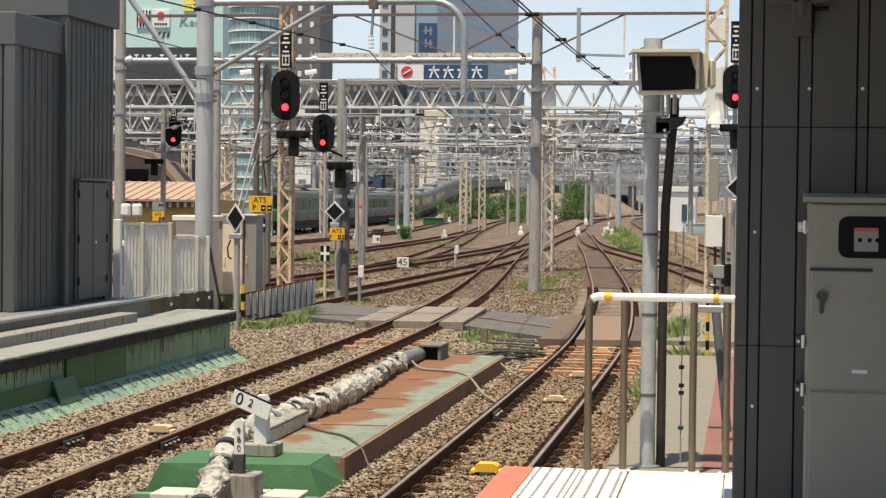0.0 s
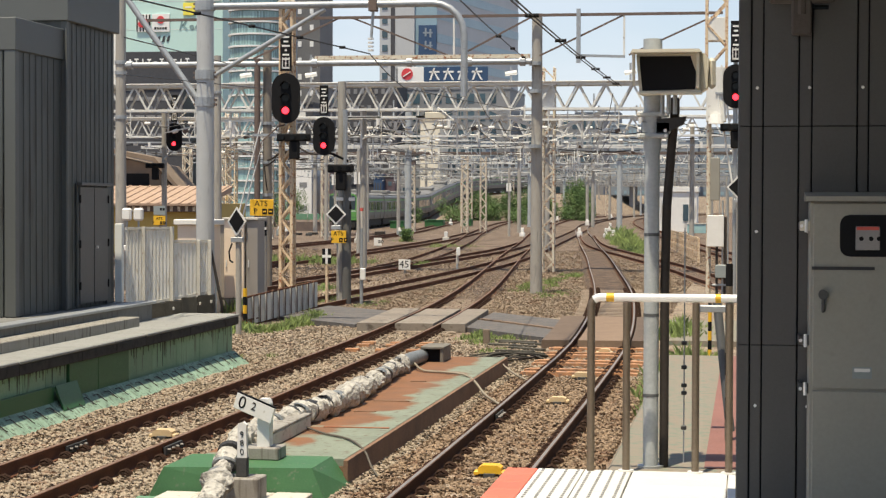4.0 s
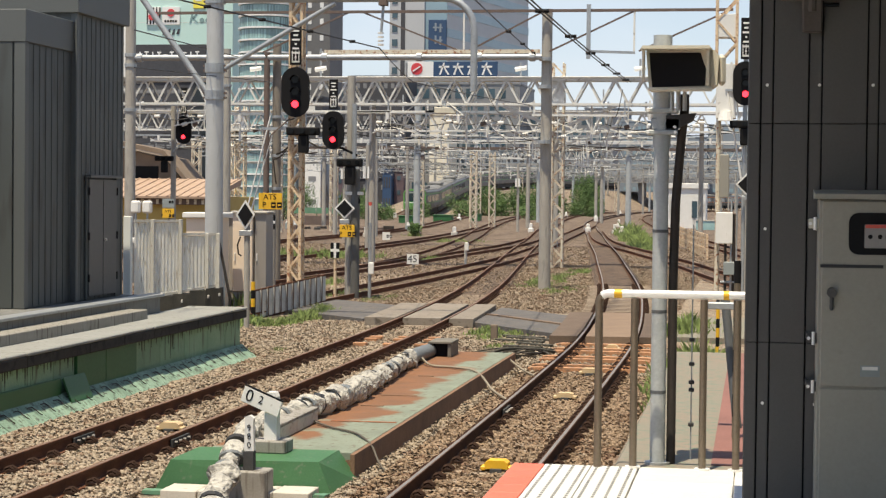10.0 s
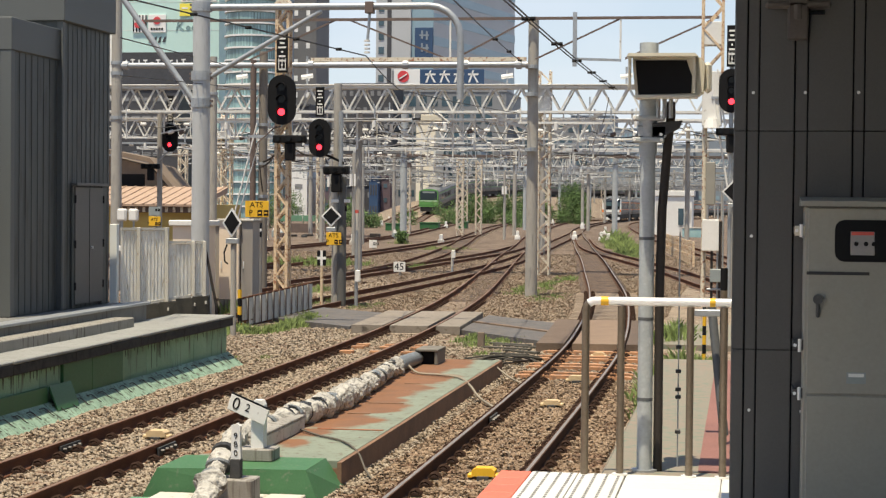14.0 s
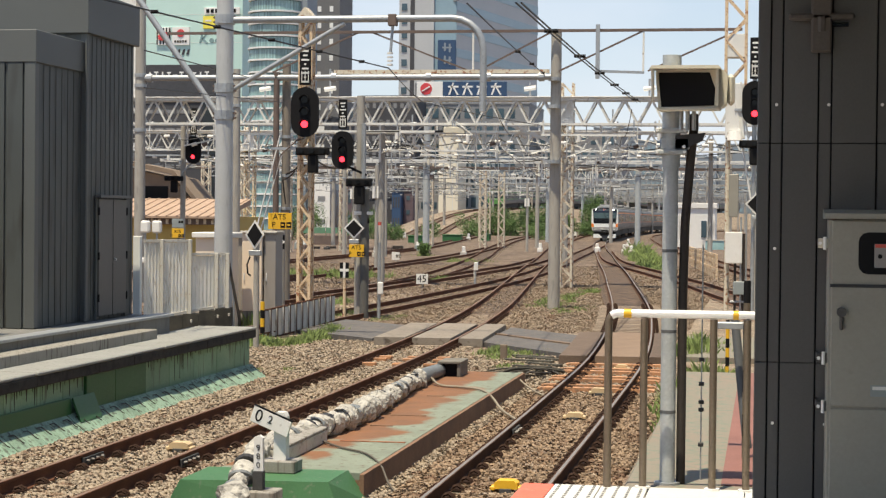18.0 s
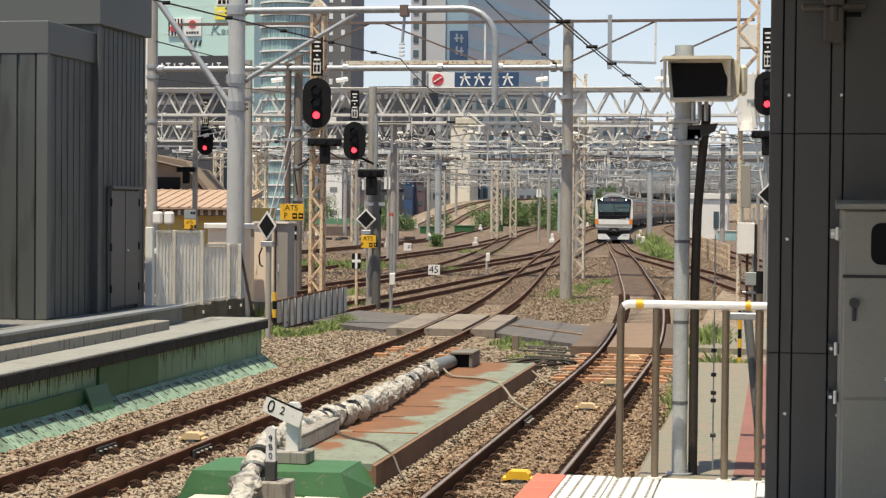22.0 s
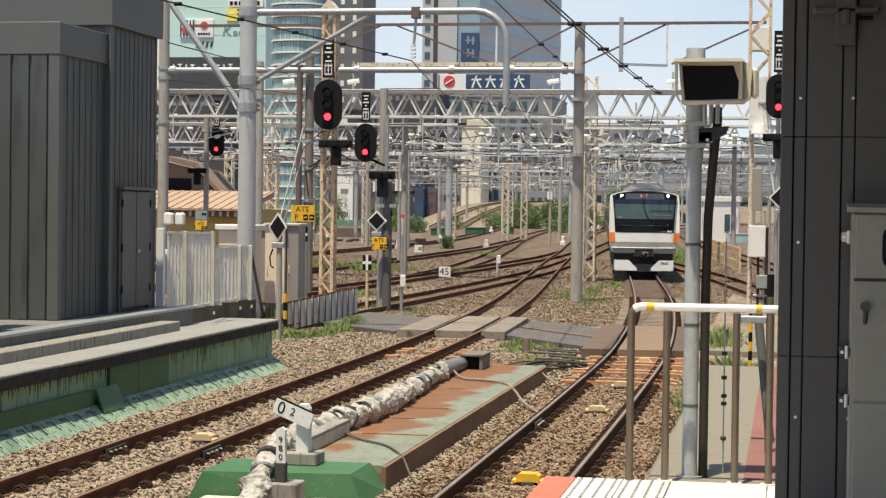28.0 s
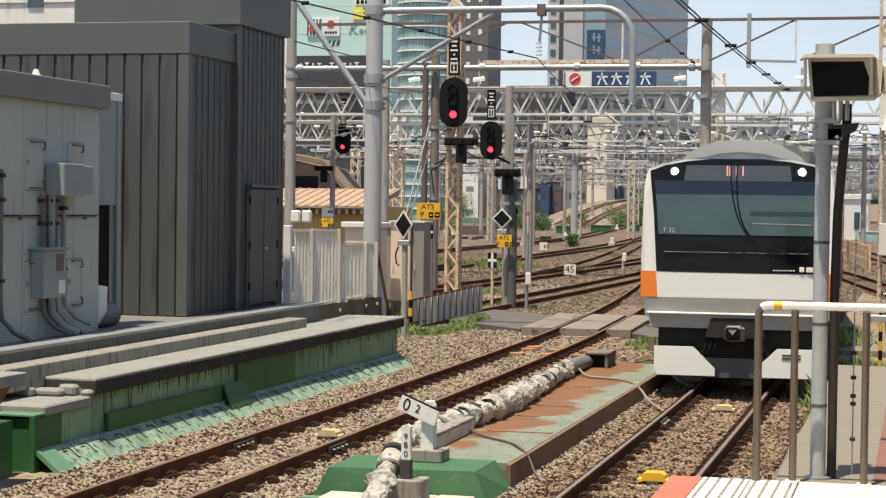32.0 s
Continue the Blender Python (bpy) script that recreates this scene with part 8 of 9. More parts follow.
# ---- level walkways across the tracks ----
def crossing(rows, y0, y1, mats, label, spans):
    ob = thing("track_crossing", (0, 0, 0), label, "crossing", "track crossings")
    pts = [p for p in smooth_path(rows, 0.5) if y0 <= p.y <= y1]
    for (a, b, n), mat in zip(spans, mats):
        for k in range(n):
            i0, i1 = round(k * (len(pts) - 1) / n), round((k + 1) * (len(pts) - 1) / n)
            seg = pts[i0:i1 + 1]
            for c in range(2 if b - a > 1.0 else 1):
                w = (b - a) / (2 if b - a > 1.0 else 1)
                u0, u1 = a + c * w + 0.006, a + (c + 1) * w - 0.006
                part("panel", sweep(seg, ((u0, -0.19), (u1, -0.19), (u1, 0.002), (u1 - 0.01, 0.012), (u0 + 0.01, 0.012), (u0, 0.002))), mat, ob)


crossing(T2, 41.6, 48.4, (PLANK, PLANK, PLANK), "pale grey-brown boarded crossing over the siding", ((-1.35, -0.62, 1), (-0.45, 0.45, 1), (0.63, 1.2, 1)))
crossing(T1, 37.3, 45.6, (PLANK_DARK, PLANK_MID, PLANK_DARK), "brown boarded crossing over the platform track", ((-1.2, -0.62, 1), (-0.46, 0.46, 1), (0.63, 1.1, 1)))


def walk_path(name, pts, mat, label):
    bm = prism(pts, -0.24, -0.075, None, "z")
    solid(name, bm, mat, label, "path", kind="structure")


walk_path("path_between", [(-6.45, 42.3), (-4.25, 39.3), (-4.35, 45.2), (-6.55, 48.2)], ASPHALT, "dark worn asphalt between the crossings")
edging = thing("edging_timber", (0, 0, 0), "weathered pinkish-grey timber laid across the asphalt path", "timber")
part("timber", bar((-6.5, 45.1, -0.07), (-4.3, 42.0, -0.07), 0.14, 0.06), PLANK_MID, edging)
for x, y, a, n in ((-4.55, 38.3, 62, 1.3), (-4.75, 37.7, 70, 1.1), (-4.35, 36.9, 55, 0.9), (-5.0, 38.9, 66, 1.4), (-4.5, 36.2, 75, 0.8), (-4.2, 35.6, 50, 0.7)):
    ob = thing("scrap_board", (x, y, -0.15), "dark weathered scrap board lying on the gravel", "board", "scrap boards", turn=a)
    part("board", box(-0.07, 0.07, -n / 2, n / 2, 0.0, 0.045, 0.006), BLOCK_DARK, ob)
ob = thing("stub_post", (-5.35, 38.2, -0.2), "short mossy timber stub in the weeds", "post")
part("stub", box(-0.07, 0.07, -0.06, 0.06, 0.0, 0.36, 0.012), SHED_BROWN, ob)
walk_path("path_side", [(-11.9, 45.5), (-9.1, 42.6), (-9.3, 48.2), (-12.2, 51.0)], ASPHALT, "dark worn asphalt beside the siding crossing")
walk_path("path_end", [(-1.75, 39), (1.5, 39), (1.5, 46), (-1.95, 46)], FADED, "pinkish path beyond the platform track")


# ---- lineside fence, cabinets, signs ----
def guard_fence():
    ob = thing("guard_fence", (0, 0, 0), "low grey corrugated guard boards with rusty tops on posts", "fence")
    a, b = Vector((-11.8, 42.75, -0.15)), Vector((-11.35, 48.4, 0.02))
    n = 12
    for i in range(n):
        p, q = a + (b - a) * (i / n), a + (b - a) * ((i + 0.97) / n)
        part("board", box(p.x - 0.02, p.x + 0.02, p.y, q.y, p.z, p.z + 0.66, 0.004), FENCE_GREY, ob, "weathered grey board")
        part("rusty_edge", box(p.x - 0.03, p.x + 0.025, p.y, q.y, p.z + 0.655, p.z + 0.70, 0.006), RAIL_RED, ob, "rusty top edge")
        part("post", box(p.x + 0.02, p.x + 0.034, p.y - 0.02, p.y + 0.05, -0.25, p.z + 0.69, 0.003), RUST_POST, ob, "rusty angle-iron post")
    hz = thing("hazard_post", (-11.78, 42.6, -0.25), "yellow and black striped post at the fence end", "post")
    for i in range(5):
        part("band", rod((0, 0, i * 0.2), (0, 0, i * 0.2 + 0.2), 0.05, 10), BLACK if i % 2 else YELLOW, hz)


RUST_POST = surf("rusty_angle_iron", (0.115, 0.065, 0.042), (0.06, 0.038, 0.028), 0.85, size=0.2)
FENCE_GREY = surf("weathered_board", (0.64, 0.64, 0.61), (0.52, 0.52, 0.49), 0.75, size=0.3, dirt=(0.33, 0.27, 0.20), dirt_size=0.4, dirt_amount=0.24, streak=True, vary=0.15)
guard_fence()


def cabinets():
    for x0, x1, y, z1, mat, label in ((-13.70, -13.46, 46.8, 2.2, CAB_DARK, "tall dark relay cabinet"), (-13.45, -12.92, 46.6, 2.34, CAB_BEIGE, "tall beige relay cabinet"), (-12.88, -12.57, 46.7, 2.34, CAB_DARK, "tall dark grey relay cabinet")):
        c = thing("relay_cabinet", (x0, y, -0.2), label + " beside the fence", "cabinet", "relay cabinets")
        part("body", box(0, x1 - x0, 0, 0.7, 0.5, z1 + 0.2, 0.01), mat, c)
        part("plinth", box(0.02, x1 - x0 - 0.02, 0.02, 0.68, 0, 0.5, 0.01), GREY_CONC, c)
        part("roof", box(-0.04, x1 - x0 + 0.04, -0.06, 0.76, z1 + 0.2, z1 + 0.26, 0.01), PALE, c)
        part("handle", box(0.05, 0.08, -0.03, 0.0, 1.3, 1.5, 0.004), STEEL, c)
    for x, y, w, h in ((-13.85, 45.3, 0.9, 2.42), (-15.1, 45.5, 1.2, 1.75)):
        c = thing("relay_box", (x, y, -0.2), "low pale equipment box with an overhanging lid", "cabinet", "low relay boxes")
        part("body", box(-w / 2, w / 2, 0, 0.8, 0, h, 0.01), CAB_BEIGE, c)
        part("lid", box(-w / 2 - 0.08, w / 2 + 0.08, -0.1, 0.9, h, h + 0.14, 0.02), WHITE, c)


CAB_DARK = surf("brown_grey_cabinet", (0.31, 0.285, 0.26), (0.26, 0.24, 0.22), 0.6, size=0.6, bump=0.03)
CAB_BEIGE = surf("beige_cabinet", (0.82, 0.69, 0.55), (0.74, 0.62, 0.49), 0.6, size=0.6, bump=0.03)
cabinets()


def diamond(x, y, z, size, pole_r, label, foot=-0.2, turned=1.0):
    ob = thing("diamond_sign", (x, y, 0), label, "railway sign", "diamond signs")
    s = size
    wide = s * turned
    part("border", prism([(0, z - s), (wide, z), (0, z + s), (-wide, z)], -0.02, 0.02), WHITE, ob, "white border")
    part("field", prism([(0, z - s * 0.8), (wide * 0.8, z), (0, z + s * 0.8), (-wide * 0.8, z)], -0.03, -0.02), BLACK, ob, "black diamond field")
    part("post", rod((0.02, 0.08, foot), (0.02, 0.08, z), pole_r, 12), POLE, ob, "", True)
    part("lower_bracket", box(-0.14, 0.14, -0.02, 0.1, z - s - 0.14, z - s - 0.02, 0.01), GALV, ob)
    return ob


d1 = diamond(-11.25, 40.0, 2.37, 0.33, 0.065, "black diamond sign with a white border on a post", -0.2, 0.66)
part("hanging_cable", pipe([(-0.1, -0.03, 1.88), (-0.17, -0.03, 1.7), (-0.15, -0.03, 1.5), (-0.08, -0.03, 1.45)], 0.02, 6), BLACK, d1)
diamond(-11.72, 52.2, 2.46, 0.30, 0.02, "black diamond sign on the signal pole")
diamond(-0.28, 56.4, 3.3, 0.33, 0.05, "black diamond sign beside the cream mast")


def plate_sign(name, at, w, h, mat, lines, label, pole=0.05, foot=None, size=0.2):
    ob = thing(name, at, label, "sign")
    pl = part("plate", box(-w / 2, w / 2, -0.015, 0.015, -h / 2, h / 2, 0.004), mat, ob)
    for i, (text, dz, bars) in enumerate(lines):
        if text:
            writing(text, size, BLACK, pl, pose(-w * 0.02 - bars * 0.09, -0.017, dz, 90, 0, 0))
        for k in range(bars):
            x = 0.02 + k * size * 0.8
            part("mark", box(x, x + size * 0.62, -0.02, -0.015, dz - size * 0.36, dz + size * 0.36), BLACK, pl)
            part("mark_gap", box(x + 0.03, x + size * 0.62 - 0.03, -0.022, -0.02, dz - size * 0.1, dz + size * 0.1), mat, pl)
    if pole:
        part("post", rod((0, pole + 0.03, -at[2] - 0.2), (0, pole + 0.03, h / 2), pole, 10), POLE, ob, "", True)
    return ob


plate_sign("ats_sign", (-14.68, 55, 2.64), 0.74, 0.5, YELLOW, (("ATS", 0.12, 0), ("P", -0.12, 2)), "yellow sign lettered ATS P", 0.13, None, 0.24)
plate_sign("ats_sign", (-11.64, 52.2, 1.81), 0.44, 0.36, YELLOW, (("ATS", 0.09, 0), ("P", -0.09, 2)), "small yellow sign lettered ATS P", 0.0, None, 0.17)
plate_sign("speed_sign", (-14.31, 77, 0.18), 0.5, 0.43, WHITE, (("45", 0, 0),), "white speed board numbered 45", 0.04, None, 0.42)
plate_sign("small_sign", (-16.96, 52, 2.26), 0.36, 0.27, YELLOW, (("ATS", 0.05, 0), ("P", -0.07, 2)), "small yellow sign lettered ATS P behind the fence", 0.05, None, 0.12)
plate_sign("small_sign", (-16.96, 52, 2.55), 0.36, 0.26, GREY_BOX, ((None, 0.04, 2),), "small grey plate with unreadable marks", 0.05, None, 0.1)
plate_sign("small_sign", (-23.3, 116, 0.3), 0.5, 0.5, WHITE, ((None, 0, 2),), "small white number board with unreadable marks", 0.04, None, 0.25)


def cross_marker(x, y, z, label, low):
    ob = thing("cross_marker", (x, y, 0), label, "railway marker", "cross markers")
    part("board", box(-0.13, 0.13, -0.01, 0.01, z - 0.22, z + 0.22), BLACK, ob)
    part("upright_stroke", box(-0.035, 0.035, -0.016, -0.01, z - 0.22, z + 0.22), WHITE, ob)
    part("cross_stroke", box(-0.13, 0.13, -0.018, -0.01, z - 0.04, z + 0.04), WHITE, ob)
    part("post", rod((0, 0.04, -0.2), (0, 0.04, z), 0.045, 10), low, ob, "", True)


cross_marker(-14.39, 54.0, 2.01, "white cross marker on a tall white post", WHITE)
cross_marker(-11.95, 52.0, 1.25, "white cross marker on an orange post", RUST_LAT)
for x, y, h, c in ((-11.05, 52.6, 2.75, RED), (-12.2, 78, 0.9, WHITE)):
    ob = thing("marker_pole", (x, y, -0.2), "thin pole with a coloured top and a white box", "pole", "marker poles")
    part("pole", rod((0, 0, 0), (0, 0, h), 0.05, 10), GALV, ob, "", True)
    part("top", rod((0, 0, h - 0.5), (0, 0, h), 0.06, 10), PALE, ob)
    part("tip", rod((0, 0, h), (0, 0, h + 0.1), 0.055, 10), c, ob)
    part("box", box(-0.02, 0.14, -0.12, -0.05, 0.75, 1.1, 0.02), WHITE, ob)
for x, y in ((-17.95, 52), (-17.6, 52)):
    ob = thing("white_case", (x, y, 1.6), "rounded white lineside case on a stand", "case", "white cases")
    part("case", box(-0.14, 0.14, -0.1, 0.1, 0.65, 1.02, 0.05), WHITE, ob)
    part("stand", rod((0, 0, -1.8), (0, 0, 0.7), 0.03, 8), GALV, ob)
rng = random.Random(21)
for i in range(22):
    y = rng.uniform(120, 300)
    x = -12 - (y - 100) * 0.075 + rng.choice((-26, -22, -17, -12.5, -6.5, -2.2, 2.2, 5.0)) + rng.uniform(-0.5, 0.5)
    ob = thing("point_motor", (x, y, -0.2 + rise(y)), "small pale trackside box on the gravel", "trackside box", "trackside boxes")
    part("body", box(-0.22, 0.22, -0.15, 0.15, 0, 0.3 + rng.random() * 0.3, 0.04), rng.choice((WHITE, WHITE, PALE, GREY_BOX)), ob)
    part("lid", box(-0.12, 0.12, -0.1, 0.1, 0.3, 0.75, 0.04), WHITE, ob)
for x0, x1, y in ((-35.7, -34.3, 184), (-33.9, -31.9, 194), (-31.4, -30.2, 203)):
    ob = thing("green_bin", (x0, y, rise(y) - 0.6), "dark green flat-topped trackside box", "trackside box", "green boxes")
    part("body", box(0, x1 - x0, 0, 1.4, 0, 1.08, 0.03), GREEN, ob)
    part("lid", box(-0.06, x1 - x0 + 0.06, -0.06, 1.46, 1.08, 1.17, 0.02), GREEN, ob)
rf = thing("orange_fence", (0, 0, 0), "rusty orange post fence beside the branch track", "fence")
for i in range(16):
    x, y = -5.2 + i * 0.19, 124 - i * 2.1
    part("post", box(x - 0.06, x + 0.06, y - 0.06, y + 0.06, -0.2, 1.1, 0.01), RUST_LAT, rf)
for z in (0.35, 0.75, 1.05):
    part("rail", bar((-5.2, 124, z), (-2.35, 92.5, z), 0.05, 0.14), RUST_LAT, rf)
tw = thing("teal_wall", (-5.3, 168, 0.05), "low teal painted wall beyond the orange fence", "wall")
part("panel", box(0, 1.8, 0, 0.4, 0, 0.9, 0.02), TEAL_GLASS, tw)
part("cap", box(-0.05, 1.85, -0.05, 0.45, 0.9, 1.0, 0.01), PALE, tw)
gf = thing("green_barrier", (0, 0, 0), "long green lineside barrier across the yard", "barrier")
for i in range(4):
    x = -42.8 + i * 1.18
    part("panel", box(x, x + 1.13, 168, 168.06, 1.2, 1.75, 0.01), GREEN_LIT, gf)
    part("post", box(x, x + 0.06, 168.06, 168.14, -0.2, 1.8), GREEN, gf)
part("kick_board", box(-42.8, -38.1, 168.0, 168.1, 0.0, 1.0, 0.01), BROWN_STEEL, gf, "dark lower board")
rng = random.Random(61)
for i in range(16):
    ob = thing("track_material", (-41.5 + i * 0.72, 150 + rng.uniform(-3, 3), 0.05), "dark heap of stored track parts beside the siding", "track parts", "stored track parts")
    part("heap", box(0, rng.uniform(0.4, 1.0), 0, 0.5, 0, rng.uniform(0.12, 0.4), 0.03), rng.choice((BLACK_GREY, RUBBER, BROWN_STEEL, PALE)), ob)


# ---- overhead wires ----
def wire(points, r, label, group="overhead wires", sag=0.0):
    pts = []
    for a, b in zip(points, points[1:]):
        a, b = Vector(a), Vector(b)
        for k in range(8):
            s = k / 8
            pts.append(a + (b - a) * s - Vector((0, 0, sag * 4 * s * (1 - s))))
    pts.append(Vector(points[-1]))
    ob = thing("overhead_wire", (0, 0, 0), label, "wire", group)
    part("wire", pipe(pts, r, 5), WIRE, ob)
    return ob


def spacer(ob, p, r=0.05):
    part("spacer", rod((p[0] - 0.065, p[1], p[2]), (p[0] + 0.065, p[1], p[2]), r * 1.15, 8), BLACK, ob)


for dx in (0.0, 0.14):
    w = wire([(-4.06 + dx * 0.6, 30, 6.32), (-5.45 + dx, 79, 7.80)], 0.018, "thick twin feeder wire with spacers", "feeder wires", 0.1)
    for k in range(6):
        s = 0.12 + k * 0.16
        spacer(w, (-4.06 - 1.39 * s + dx, 30 + 49 * s, 6.32 + 1.48 * s - 0.4 * s * (1 - s)), 0.035)
w = wire([(-4.87, 30, 6.32), (-8.6, 79, 8.4)], 0.015, "single dark feeder wire with clamps", "feeder wires", 0.1)
for k in range(5):
    s = 0.3 + k * 0.14
    spacer(w, (-4.87 - 3.73 * s, 30 + 49 * s, 6.32 + 2.08 * s - 0.4 * s * (1 - s)), 0.03)
w = wire([(-11.0, 28, 6.35), (-8.85, 43, 6.33)], 0.016, "dark wire with clamps crossing past the pole", "feeder wires", 0.0)
for k in range(5):
    s = 0.2 + k * 0.17
    spacer(w, (-11.0 + 2.15 * s, 28 + 15 * s, 6.35 - 0.02 * s), 0.03)
wire([(-8.85, 43, 6.33), (-11.2, 60, 6.6), (-9.5, 79, 6.8)], 0.014, "dark wire beyond the cantilever", "feeder wires", 0.05)
wire([(-10.4, 30, 5.58), (-16.6, 60, 7.3)], 0.012, "thin wire above the hut", "feeder wires", 0.0)
wire([(-10.4, 30, 4.95), (-16.0, 60, 6.6), (-20, 79, 6.8)], 0.01, "thin wire above the hut", "feeder wires", 0.0)
for rows, name in ((T1, "platform track"), (T2, "siding"), (T3, "crossover"), (T4, "yard track"), (T5, "yard siding"), (T6, "far track"), (TR, "branch track")):
    ys = [60.0] if name in ("platform track", "siding") else [79.0]
    ys += [y for y in (79, 109, 137, 165, 197, 225, 276) if y > ys[0] and y <= rows[-1][0]]
    if len(ys) < 2:
        continue
    at = [(float(np.interp(y, [r[0] for r in rows], [r[1] for r in rows])), y) for y in ys]
    wire([(x, y, 6.35) for x, y in at], 0.014, "messenger wire above the " + name, "messenger wires", 0.35)
    wire([(x, y, 5.25) for x, y in at], 0.012, "contact wire above the " + name, "contact wires", 0.02)
    for x, y in at:
        if 60 < y < 240 and x < -3.2 and (y > 90 or x > -27):
            drop_arm(x - 0.9, y, 6.85, 5.2, "hanging registration arm with white insulators")
rng = random.Random(5)
for y in (109, 137, 165, 197, 225):
    for k in range(7):
        x = -44 + k * 6.3 + rng.uniform(-2, 2)
        z = rng.uniform(6.1, 6.7)
        wire([(x, y, z), (x + 6, y, z + rng.uniform(-0.3, 0.3))], 0.03, "cross-span wire under a gantry", "cross-span wires", 0.15)


# ---- plants ----
def leaf_cloud(name, x, y, z, rx, ry, rz, count, size, mat, label, category, seed, trunk=True):
    rng = np.random.default_rng(seed)
    ob = thing(name, (x, y, z), label, category)
    lumps = [(rng.uniform(-0.6, 0.6) * rx, rng.uniform(-0.6, 0.6) * ry, rng.uniform(0.12, 0.8) * rz, rng.uniform(0.3, 0.5)) for _ in range(14)]
    vs, fs = [], []
    for i in range(count):
        cx, cy, cz, cr = lumps[rng.integers(len(lumps))]
        d = rng.normal(size=3)
        d = d / np.linalg.norm(d) * rng.uniform(0.55, 1.1)
        c = np.array((cx + d[0] * rx * cr, cy + d[1] * ry * cr, max(cz + d[2] * rz * cr, 0.03)))
        a, b = rng.normal(size=3), rng.normal(size=3)
        a /= np.linalg.norm(a)
        b -= a * a.dot(b)
        b /= np.linalg.norm(b)
        s = size * rng.uniform(0.6, 1.4)
        k = len(vs)
        vs += [tuple(c - a * s), tuple(c + b * s * 0.45), tuple(c + a * s), tuple(c - b * s * 0.45)]
        fs.append((k, k + 1, k + 2, k + 3))
    me = bpy.data.meshes.new("foliage")
    me.from_pydata(vs, [], fs)
    me.materials.append(mat)
    part("foliage", me, mat, ob, "", kind="stuff")
    if trunk:
        tr = bmesh.new()
        for k in range(4):
            cx, cy, cz, _ = lumps[k]
            pipe([(0.1 * k, 0, -0.3), (cx * 0.4, cy * 0.4, cz * 0.5), (cx, cy, cz)], 0.05, 6, tr, [0.07, 0.05, 0.02])
        part("stems", tr, BROWN_STEEL, ob)
    return ob


sh = 0
for x, y, rx, ry, rz, n in ((-36, 252, 3.0, 3, 4.0, 2000), (-32.5, 258, 3.0, 3, 3.8, 2000), (-29.6, 262, 2.6, 3, 4.6, 2000), (-25.2, 268, 2.4, 3, 5.4, 2200), (-23.0, 264, 2.2, 3, 4.8, 2000), (-38.5, 240, 2.0, 3, 3.0, 600),
                            (-43.5, 205, 2.6, 3, 1.9, 700), (-47.0, 212, 2.2, 3, 3.2, 900), (-40.6, 200, 1.6, 2, 1.5, 500), (-49.5, 190, 2, 2.5, 3.5, 600), (-61.5, 285, 2.6, 2, 3.4, 900), (-66.5, 270, 1.6, 2, 4.2, 700),
                            (-26.2, 214, 1.3, 2, 1.6, 400), (-38.2, 246, 2.2, 2, 1.9, 700), (-34.4, 250, 2.4, 2, 2.3, 800), (-31.0, 252, 2.0, 2, 1.7, 700), (-27.6, 262, 1.6, 2, 3.2, 800), (-22.0, 258, 1.3, 2, 2.4, 600), (-24.4, 256, 1.4, 2, 2.0, 600), (-40.8, 225, 1.6, 3, 2.2, 400), (-24.2, 131.0, 0.5, 0.5, 0.9, 200)):
    sh += 1
    leaf_cloud("shrub", x, y, -0.2 + rise(y), rx, ry, rz, int(n * 3.2), 0.11, LEAF, "overgrown green shrub by the far tracks", "shrub", sh)


def grass_patch(x, y, rx, ry, count, h, seed, label="bright green weeds in the gravel"):
    rng = np.random.default_rng(seed)
    vs, fs = [], []
    for i in range(count):
        a, r = rng.uniform(0, 6.28), math.sqrt(rng.uniform(0, 1)) * (0.6 + 0.4 * rng.uniform())
        px, py = x + rx * r * math.cos(a), y + ry * r * math.sin(a)
        clump = noise.noise((px * 2.3, py * 0.9, seed))
        if clump < -0.05 and rng.uniform() < 0.8:
            continue
        hh = h * rng.uniform(0.3, 1.0) * (1.1 - 0.6 * r) * (0.75 + clump)
        lean = rng.normal(0, 0.35, 2) * hh
        w = 0.008 + hh * 0.045
        t = rng.uniform(0, 3.14)
        dx, dy = w * math.cos(t), w * math.sin(t)
        k = len(vs)
        z0 = -0.2 + rise(py)
        vs += [(px - dx, py - dy, z0), (px + dx, py + dy, z0), (px + lean[0] * 0.4 + dx * 0.7, py + lean[1] * 0.4 + dy * 0.7, z0 + hh * 0.6), (px + lean[0], py + lean[1], z0 + hh)]
        fs += [(k, k + 1, k + 2), (k, k + 2, k + 3)]
    me = bpy.data.meshes.new("weeds")
    me.from_pydata(vs, [], fs)
    me.materials.append(GRASS)
    tagged(new("weeds", me), label, "weeds", kind="stuff")


